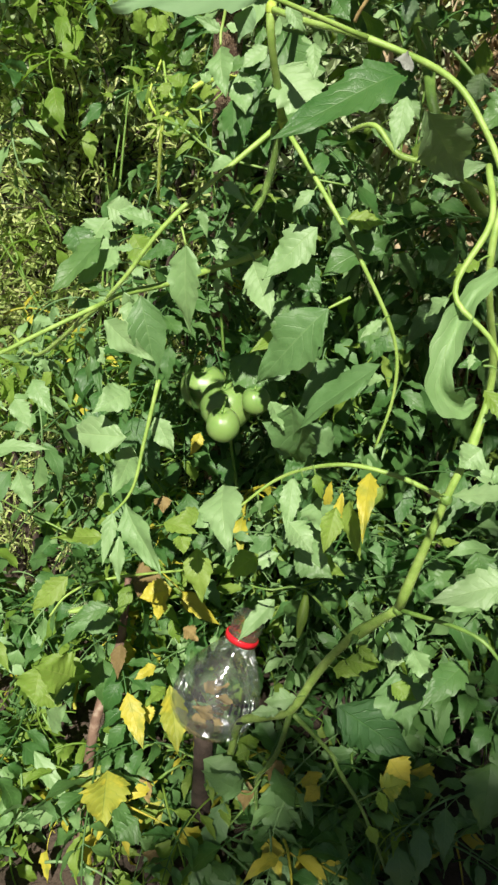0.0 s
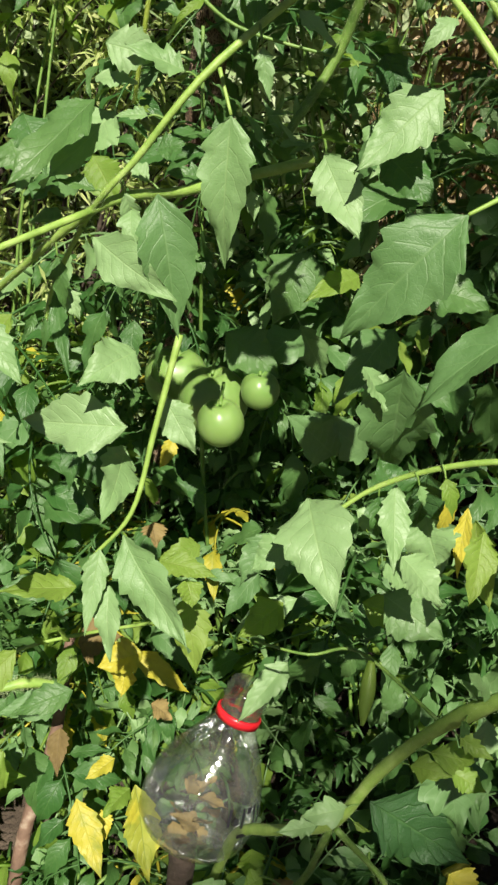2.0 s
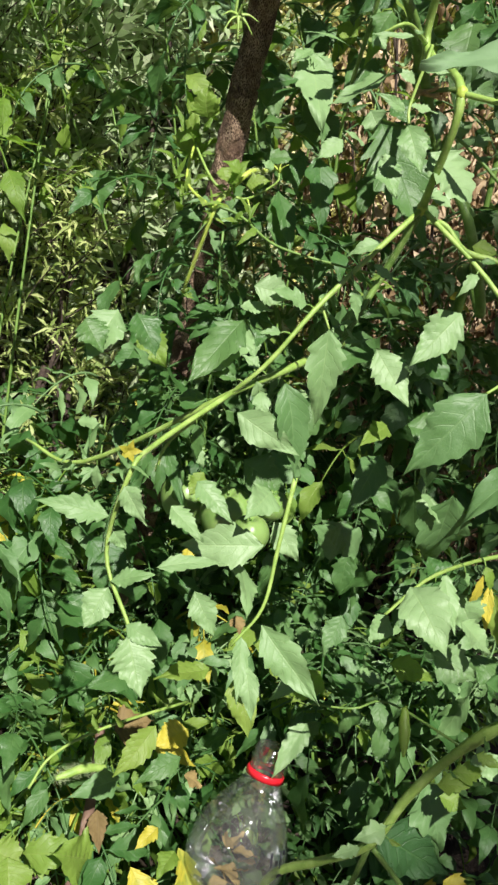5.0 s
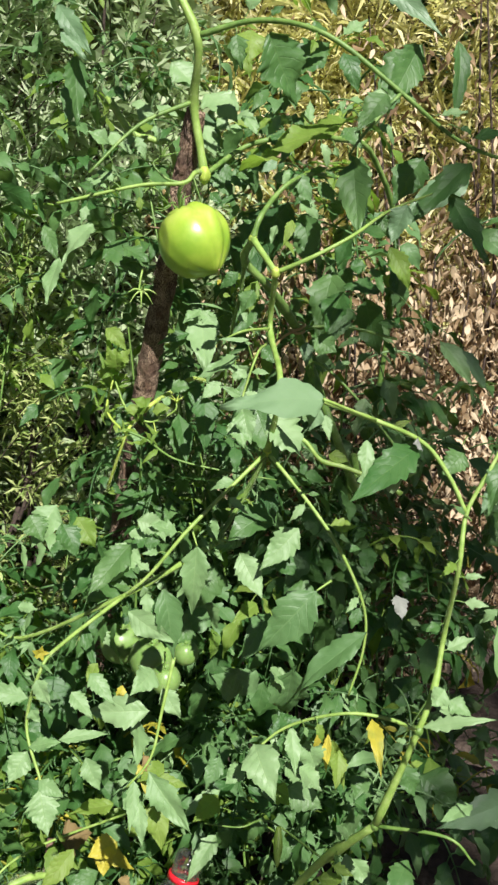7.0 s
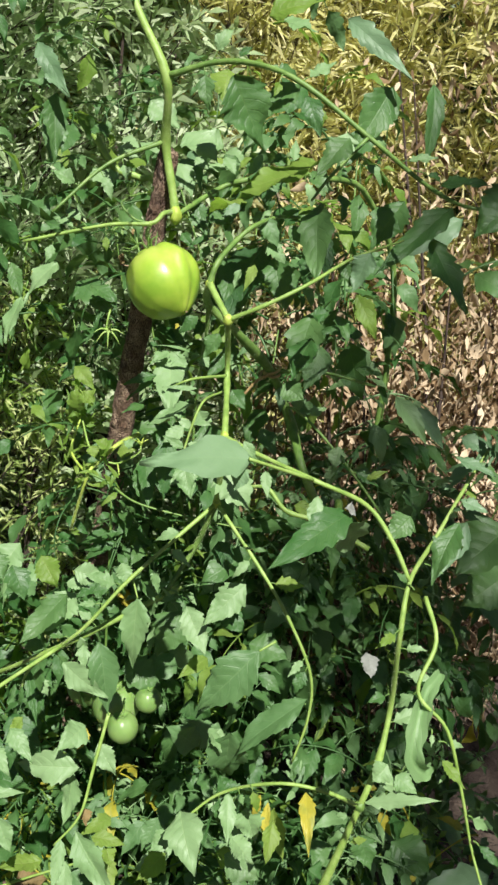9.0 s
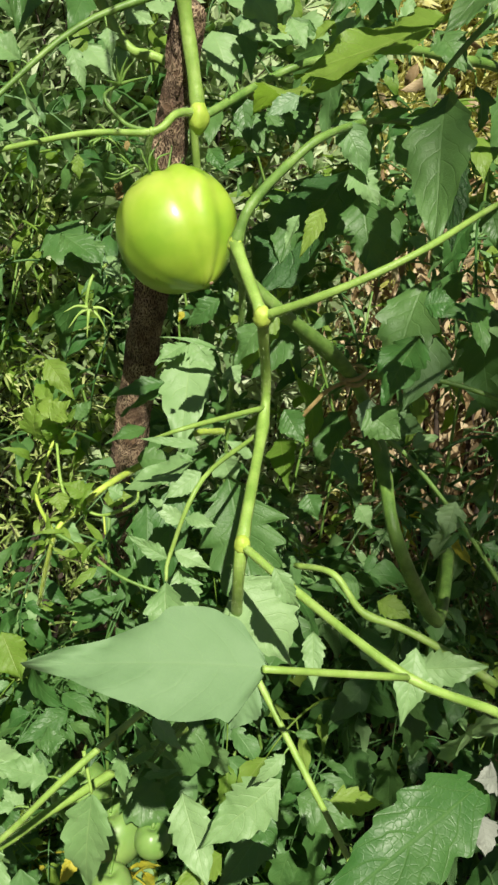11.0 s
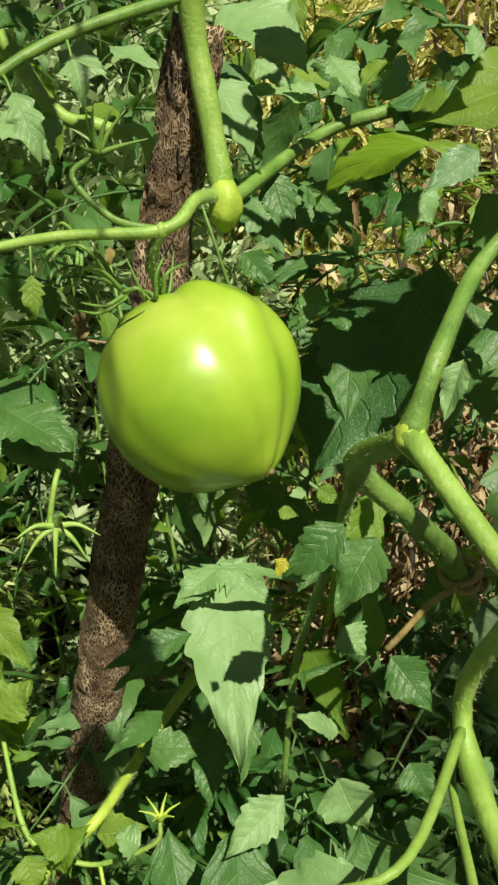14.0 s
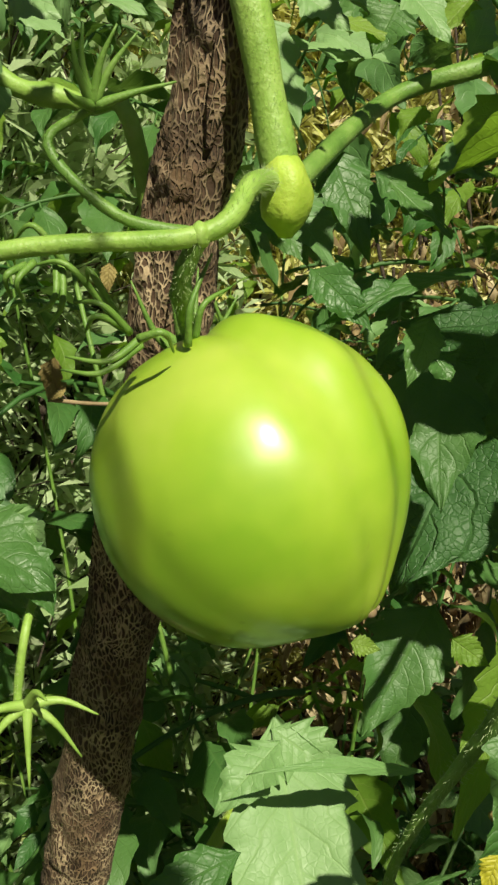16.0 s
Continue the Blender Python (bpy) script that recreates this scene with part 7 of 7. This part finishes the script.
tagged(part("bristles", bm, HAIR, grass, "pale green bristles"), kind="stuff")

# the reddish branch of an old shrub
old = thing("bare_shrub", (-0.62, 1.95, 0.02), "old shrub with bare peeling reddish branches", "shrub")
for pts in ([(-0.62, 1.95, 0.0), (-0.280, 1.895, 0.765), (-0.319, 1.978, 0.913), (-0.66, 2.15, 1.25)], [(-0.60, 1.97, 0.0), (-0.52, 1.9, 0.5), (-0.50, 1.95, 1.1)], [(-0.64, 1.96, 0.0), (-0.75, 1.9, 0.5), (-0.85, 1.95, 1.0)]):
    stem("branch", pts, 0.016, 0.008, old, RED_BARK, sides=10)

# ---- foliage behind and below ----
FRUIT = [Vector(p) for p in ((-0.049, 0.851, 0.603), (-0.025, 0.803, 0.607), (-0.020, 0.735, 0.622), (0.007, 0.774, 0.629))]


def hides_fruit(p):
    """Whether a leaf at p would hide the small tomatoes from the camera."""
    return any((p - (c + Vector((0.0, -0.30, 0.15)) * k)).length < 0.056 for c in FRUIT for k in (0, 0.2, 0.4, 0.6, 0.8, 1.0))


FRONDS = [frond_mesh("frond", 100 + i, (LEAF_PALE_LIT, LEAF, LEAF_MID, LEAF)[i % 4], 0.12 + 0.02 * (i % 4), 3 + i % 2, 0.044 + 0.006 * (i % 4), sag=0.8 + 0.2 * (i % 5), slim=0.31 + 0.05 * (i % 3), rows=16) for i in range(12)]
SMALL = [frond_mesh("small_frond", 400 + i, (LEAF_MID, LEAF, LEAF_PALE_LIT, LEAF)[i % 4], 0.10 + 0.015 * (i % 3), 3 + i % 2, 0.026 + 0.004 * (i % 3), sag=0.6 + 0.3 * (i % 5), slim=0.31 + 0.05 * (i % 2), rows=12) for i in range(10)]
YOUNG = [frond_mesh("young_frond", 200 + i, LEAF_YOUNG, 0.10, 2, 0.042, slim=0.34, rows=13, sag=1.1) for i in range(4)]
YELLOW = [frond_mesh("yellow_frond", 300 + i, LEAF_YELLOW, 0.09, 1, 0.042, sag=1.2, slim=0.36, rows=13) for i in range(4)]


def bushy_plant(at, height, lean, count, label, spread, low, high, kinds, seed, front):
    """A sprawling tomato plant: arching stems from one foot, with compound leaves along them."""
    rng = random.Random(seed)
    p0 = Vector(at)
    ob = thing("tomato_plant", p0, label, "plant", "tomato plants")
    lines = []
    for k in range(5):
        w = rng.uniform(0, 6.28)
        tipv = p0 + Vector((lean[0] + spread * math.cos(w), lean[1] + 0.6 * spread * abs(math.sin(w)), height * rng.uniform(0.6, 1.0)))
        mid = p0.lerp(tipv, 0.5) + Vector((rng.uniform(-0.05, 0.05), rng.uniform(-0.03, 0.05), 0.08))
        tipv.y, mid.y = max(tipv.y, front + 0.03), max(mid.y, front + 0.03)
        pts = [p0, mid, tipv]
        stem("stem", pts, 0.003, 0.0012, ob, sides=6)
        lines.append(smooth_path(pts, 12))
    made = 0
    while made < count:
        ln = rng.choice(lines)
        p = rng.choice(ln[2:]) + Vector((rng.gauss(0, 0.05), rng.gauss(0, 0.04), rng.gauss(0, 0.04)))
        if not low <= p.z <= high:
            p.z = rng.uniform(low, high)
        if p.y < front:
            p.y = front + rng.random() * 0.05
        if hides_fruit(p):
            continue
        yaw = rng.gauss(180, 75)
        s = rng.uniform(0.6, 1.15)
        m = Matrix.Translation(p) @ Euler((radians(rng.uniform(-35, 25)), radians(rng.uniform(-30, 30)), radians(yaw))).to_matrix().to_4x4() @ Matrix.Diagonal((s, s, s, 1))
        q = rng.random()
        me = rng.choice(YELLOW if q < kinds[0] else YOUNG if q < kinds[0] + kinds[1] else SMALL if rng.random() < 0.3 else FRONDS)
        place("leaf", me, m, ob, "yellowed leaf" if q < kinds[0] else "")
        made += 1
    return ob


# leaves shifted from the stake towards the camera, so that they cover it
rng = random.Random(77)
stake_cover = thing("tomato_plant", (0.0, 0.97, 0.1), "slim tomato plant placed to cover the stake from the camera", "plant", "tomato plants")
stem("stem", [(0.0, 0.97, 0.08), (-0.03, 0.90, 0.45), (-0.02, 0.86, 0.86)], 0.003, 0.0015, stake_cover, sides=6)
for k in range(44):
    z = rng.uniform(0.48, 0.845)
    f = (1.198 - z) / 1.118
    p = top.lerp(Vector((-0.1175, 1.123, 0.08)), f) + Vector((rng.gauss(-0.01, 0.022), rng.uniform(-0.075, -0.03), 0.02))
    sc = rng.uniform(0.5, 0.85)
    if hides_fruit(p):
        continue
    m = Matrix.Translation(p) @ Euler((radians(rng.uniform(-40, 10)), radians(rng.uniform(-40, 40)), radians(rng.gauss(180, 70)))).to_matrix().to_4x4() @ Matrix.Diagonal((sc, sc, sc, 1))
    # dark fronds only, in place of the shade round the stake
    place("leaf", rng.choice([f for i, f in enumerate(FRONDS) if i % 2] + SMALL[1::2]), m, stake_cover)

# shares of bright young fronds are raised where plants stand in sun
bushy_plant((0.05, 0.98, 0.10), 0.72, (-0.05, 0.02), 240, "dense green tomato plant behind the stake", 0.30, 0.15, 0.9, (0.03, 0.15), 21, 0.80)
bushy_plant((-0.20, 0.98, 0.09), 0.75, (0.02, 0.05), 130, "leafy green tomato plant with pale young shoots", 0.25, 0.15, 0.9, (0.03, 0.45), 22, 0.84)
bushy_plant((0.20, 1.05, 0.09), 1.15, (-0.03, -0.06), 130, "tall shaded green tomato plant with dark leaves", 0.15, 0.4, 1.28, (0.0, 0.2), 23, 0.88)
bushy_plant((0.40, 1.0, 0.08), 0.75, (0.1, 0.0), 150, "sprawling dark green tomato plant in the shade", 0.22, 0.12, 0.85, (0.02, 0.05), 24, 0.82)
bushy_plant((-0.12, 0.86, 0.10), 0.32, (-0.05, -0.02), 120, "low tomato plant with many yellowed leaves", 0.25, 0.14, 0.42, (0.14, 0.5), 25, 0.70)
bushy_plant((0.12, 0.82, 0.10), 0.40, (0.05, -0.04), 120, "low green tomato plant beside the bottle", 0.2, 0.12, 0.5, (0.06, 0.2), 26, 0.66)
bushy_plant((-0.30, 1.10, 0.07), 1.05, (-0.02, 0.1), 95, "tall loose tomato plant behind, with thin shoots", 0.24, 0.85, 1.4, (0.0, 0.65), 27, 1.0)

bushy_plant((0.30, 1.10, 0.08), 1.12, (-0.08, -0.06), 24, "tall tomato plant with dark green drooping leaves", 0.16, 0.92, 1.30, (0.0, 0.35), 30, 0.93)
bushy_plant((0.05, 1.22, 0.08), 1.38, (0.0, -0.04), 44, "tall airy tomato plant reaching over the stake", 0.26, 1.05, 1.5, (0.0, 0.3), 34, 1.02)
bushy_plant((-0.20, 0.66, 0.09), 0.12, (0, -0.02), 90, "low yellowing tomato shoots spreading over the soil", 0.2, 0.10, 0.24, (0.10, 0.4), 28, 0.50)
bushy_plant((0.14, 0.62, 0.09), 0.12, (0, -0.02), 90, "low dark green tomato shoots spreading over the soil", 0.2, 0.10, 0.24, (0.06, 0.1), 29, 0.48)

bushy_plant((-0.36, 0.86, 0.08), 0.24, (0, -0.02), 80, "low pale green shoots at the edge of the bed", 0.2, 0.10, 0.34, (0.08, 0.35), 37, 0.62)


def sprig_shrub(name, at, size, sprigs, needles, reach, length, width, material, label, category, seed, lowest=0.0, shell=0.45):
    """A soft shrub: short twigs that point up and outwards all over it, each with many narrow leaves."""
    rng = random.Random(seed)
    p0 = Vector(at)
    ob = thing(name, p0, label, category)
    bb = bmesh.new()
    for k in range(9):
        w = rng.uniform(0, 6.28)
        e = p0 + Vector((0.7 * size[0] * math.cos(w), 0.7 * size[1] * math.sin(w), size[2] * rng.uniform(0.5, 0.85)))
        tube(bb, smooth_path([p0 + Vector((0.02 * math.cos(w), 0.02 * math.sin(w), 0)), p0.lerp(e, 0.5) + Vector((rng.uniform(-0.04, 0.04), 0, 0.05)), e], 6), lambda s: 0.012 * (1 - 0.8 * s), 6, False)
    verts, faces, uvs = [], [], []
    for c in range(sprigs):
        w, rr, h = rng.uniform(0, 6.28), shell + (1 - shell) * math.sqrt(rng.random()), lowest + (1 - lowest) * rng.random()
        bulge = math.sin(math.pi * min(0.97, 0.2 + 0.75 * h)) ** 0.6
        lump = 1 + 0.25 * noise.noise((3 * math.cos(w), 3 * math.sin(w), 4 * h + seed))
        p = p0 + Vector((size[0] * rr * bulge * lump * math.cos(w), size[1] * rr * bulge * lump * math.sin(w), size[2] * h))
        d = (Vector((math.cos(w), math.sin(w), 0)) * rng.uniform(0.1, 0.9) + Vector((rng.gauss(0, 0.4), rng.gauss(0, 0.4), rng.uniform(0.1, 1.1)))).normalized()
        L = reach * rng.uniform(0.6, 1.4)
        tip = p + d * L + Vector((0, 0, -0.15 * L * rng.random()))
        line = [p, p.lerp(tip, 0.5) + Vector((0, 0, 0.04 * L)), tip]
        tube(bb, line, lambda s: 0.0014 * (1 - 0.6 * s), 3, False)
        for k in range(needles):
            f = rng.random() ** 0.8
            q = line[0].lerp(line[1], f * 2) if f < 0.5 else line[1].lerp(line[2], f * 2 - 1)
            o = (d * rng.uniform(0.3, 1.0) + Vector((rng.gauss(0, 0.5), rng.gauss(0, 0.5), rng.gauss(0, 0.5)))).normalized()
            ln = length * rng.uniform(0.6, 1.3)
            x = o.cross(Vector((rng.gauss(0, 1), rng.gauss(0, 1), rng.gauss(0, 1)))).normalized() * width * 0.5
            n = len(verts)
            mid = q + o * ln * 0.45
            verts += [q, mid + x, mid - x, q + o * ln + Vector((0, 0, -0.2 * ln))]
            faces += [(n, n + 1, n + 2), (n + 1, n + 3, n + 2)]
            uvs += [(0.5, 0), (1, 0.5), (0, 0.5), (1, 0.5), (0.5, 1), (0, 0.5)]
    tagged(part("twig_mass", bb, BRANCH, ob), kind="stuff")
    me = bpy.data.meshes.new("foliage")
    me.from_pydata(verts, [], faces)
    me.uv_layers.new(name="UVMap").data.foreach_set("uv", [c for q in uvs for c in q])
    me.materials.append(material)
    tagged(place("foliage", me, Matrix(), ob), kind="stuff")
    return ob


sprig_shrub("shrub", (-0.85, 1.75, 0.02), (0.50, 0.42, 1.7), 1800, 24, 0.13, 0.036, 0.0072, NEEDLE_LIME, "grey-green shrub with narrow needle-like leaves", "shrub", 31)
sprig_shrub("shrub", (-0.10, 1.75, 0.02), (0.42, 0.36, 1.75), 2000, 24, 0.14, 0.044, 0.0110, NEEDLE, "tall feathery grey-green shrub behind the tomatoes", "shrub", 32)
sprig_shrub("herb", (-0.45, 1.30, 0.05), (0.24, 0.20, 0.60), 800, 30, 0.09, 0.019, 0.0034, NEEDLE_LIME, "low golden-green herb with fine leaves in the sun", "herb", 33)
sprig_shrub("herb", (-0.22, 1.35, 0.05), (0.18, 0.18, 0.95), 600, 26, 0.10, 0.026, 0.0042, NEEDLE_LIME, "slender pale green herb with narrow leaves", "herb", 36)
sprig_shrub("shrub", (-0.36, 1.52, 0.02), (0.34, 0.22, 1.62), 900, 20, 0.16, 0.060, 0.0075, NEEDLE, "pale grey-green shrub with long blade-like leaves", "shrub", 38, lowest=0.5)
sprig_shrub("shrub", (1.05, 2.15, 0.02), (0.62, 0.36, 2.1), 2300, 22, 0.16, 0.075, 0.0085, NEEDLE_GOLD, "sunlit yellow-green shrub with narrow leaves", "shrub", 34)
sprig_shrub("shrub", (0.35, 2.25, 0.02), (0.50, 0.36, 2.0), 2100, 22, 0.16, 0.070, 0.0080, NEEDLE_GOLD, "tall golden shrub with narrow leaves behind the dry one", "shrub", 35, lowest=0.45)


def leafy_hedge(at, size, count, seed):
    rng = random.Random(seed)
    p0 = Vector(at)
    ob = thing("hedge", p0, "dense dark green hedge closing the garden behind", "hedge")
    bm, bb = bmesh.new(), bmesh.new()
    for k in range(30):
        x = size[0] * (2 * k / 29 - 1)
        b0 = p0 + Vector((x, rng.uniform(-0.1, 0.1), 0))
        tube(bb, smooth_path([b0, b0 + Vector((rng.uniform(-0.1, 0.1), 0, size[2] * 0.5)), b0 + Vector((rng.uniform(-0.2, 0.2), 0, size[2] * 0.95))], 5), lambda s: 0.02 * (1 - 0.8 * s), 6, False)
    for k in range(count):
        p = p0 + Vector((rng.uniform(-1, 1) * size[0], rng.uniform(-1, 1) * size[1], rng.random() * size[2]))
        m, _ = facing(p, p + Vector((rng.gauss(0, 0.6), rng.gauss(-0.4, 0.5), rng.gauss(-0.1, 0.5))), (rng.gauss(0, 0.5), rng.gauss(-0.6, 0.5), 0.7))
        ln = rng.uniform(0.06, 0.11)
        leaf_shape(bm, m, ln, ln * rng.uniform(0.4, 0.6), rng, 3, 1, 0.6, 0.3, 1, 0.0)
    tagged(part("branch_mass", bb, BRANCH, ob), kind="stuff")
    tagged(part("foliage", bm, HEDGE_LEAF, ob), kind="stuff")


leafy_hedge((0.3, 2.95, 0.0), (2.6, 0.34, 3.1), 34000, 51)


def dry_shrub(at, size, count, seed):
    rng = random.Random(seed)
    p0 = Vector(at)
    ob = thing("dry_shrub", p0, "shrub covered in curled dry brown leaves", "shrub")
    bm, bb = bmesh.new(), bmesh.new()
    lines = []
    for k in range(46):
        w, rr = rng.uniform(0, 6.28), math.sqrt(rng.random())
        tipv = p0 + Vector((size[0] * rr * math.cos(w), size[1] * rr * math.sin(w), size[2] * rng.uniform(0.35, 1.0)))
        st = p0 + Vector((0.35 * size[0] * rr * math.cos(w), 0.35 * size[1] * rr * math.sin(w), 0))
        line = smooth_path([st, st.lerp(tipv, 0.5) + Vector((rng.uniform(-0.05, 0.05), 0, 0.06)), tipv], 8)
        tube(bb, line, lambda s: 0.008 * (1 - 0.8 * s), 5, False)
        lines.append(line)
    for k in range(count):
        p = rng.choice(rng.choice(lines)[3:]) + Vector((rng.gauss(0, 0.07), rng.gauss(0, 0.05), rng.gauss(0, 0.06)))
        d = Vector((rng.gauss(0, 0.6), rng.gauss(0, 0.6), -0.8))
        m, _ = facing(p, p + d, [rng.gauss(0, 1) for _ in range(3)])
        ln = rng.uniform(0.024, 0.044)
        leaf_shape(bm, m, ln, ln * rng.uniform(0.17, 0.34), rng, 4, 1, rng.uniform(-1.6, 2.2), rng.uniform(0.2, 1.2), 1, 0.0, rng.uniform(-1.5, 1.5))
    tagged(part("twig_mass", bb, BRANCH, ob), kind="stuff")
    tagged(part("dry_foliage", bm, LEAF_DRY, ob), kind="stuff")
    return ob


dry_shrub((0.62, 1.45, 0.02), (0.36, 0.20, 1.16), 15000, 41)
dry_shrub((1.05, 1.65, 0.02), (0.45, 0.25, 1.55), 11000, 42)


# ---- an unseen tree, added to throw broken shade on the bed ----
def shade_tree():
    rng = random.Random(61)
    base = Vector((1.6, -4.6, 0.0))
    ob = thing("tree", base, "unseen leafy tree added so its crown shades parts of the bed", "tree")
    # each leaf clump is put sunward of a spot to be darkened
    crown = [((0.46, 0.75, 0.42), 0.17, 130), ((0.24, 0.62, 0.10), 0.14, 80), ((0.70, 0.9, 0.6), 0.22, 130), ((0.42, 0.97, 0.76), 0.13, 45), ((0.28, 0.94, 0.68), 0.12, 30), ((0.13, 0.60, 0.18), 0.13, 60), ((-0.02, 0.58, 0.10), 0.10, 34), ((0.34, 0.60, 0.25), 0.14, 80), ((0.26, 0.50, 0.30), 0.12, 70), ((0.02, 0.66, 0.22), 0.08, 24), ((0.45, 1.10, 0.70), 0.16, 60)]
    fork = Vector((1.2, -3.9, 3.2))
    bm = bmesh.new()
    tube(bm, smooth_path([base, base.lerp(fork, 0.5) + Vector((0.1, 0, 0)), fork], 8), lambda s: 0.11 * (1 - 0.45 * s), 12, uneven=0.2)
    part("trunk", bm, BRANCH, ob)
    bm = bmesh.new()
    for target, r, n in crown:
        c = Vector(target) + SUN * 6.2
        limb = bmesh.new()
        tube(limb, smooth_path([fork, fork.lerp(c, 0.5) + Vector((0, 0, 0.25)), c], 8), lambda s: 0.035 * (1 - 0.85 * s), 6)
        part("limb", limb, BRANCH, ob)
        for k in range(n):
            p = c + Vector([max(-1.0, min(1.0, rng.gauss(0, 0.55))) for _ in range(3)]) * r
            m, _ = facing(p, p + Vector((rng.gauss(0, 1), rng.gauss(0, 1), rng.gauss(-0.4, 0.6))), (rng.gauss(0, 0.5), rng.gauss(0, 0.5), 1))
            ln = rng.uniform(0.06, 0.11)
            leaf_shape(bm, m, ln, ln * rng.uniform(0.45, 0.65), rng, 4, 1, 0.5, 0.3, 1, 0.0)
    tagged(part("crown", bm, HEDGE_LEAF, ob), kind="stuff")


shade_tree()
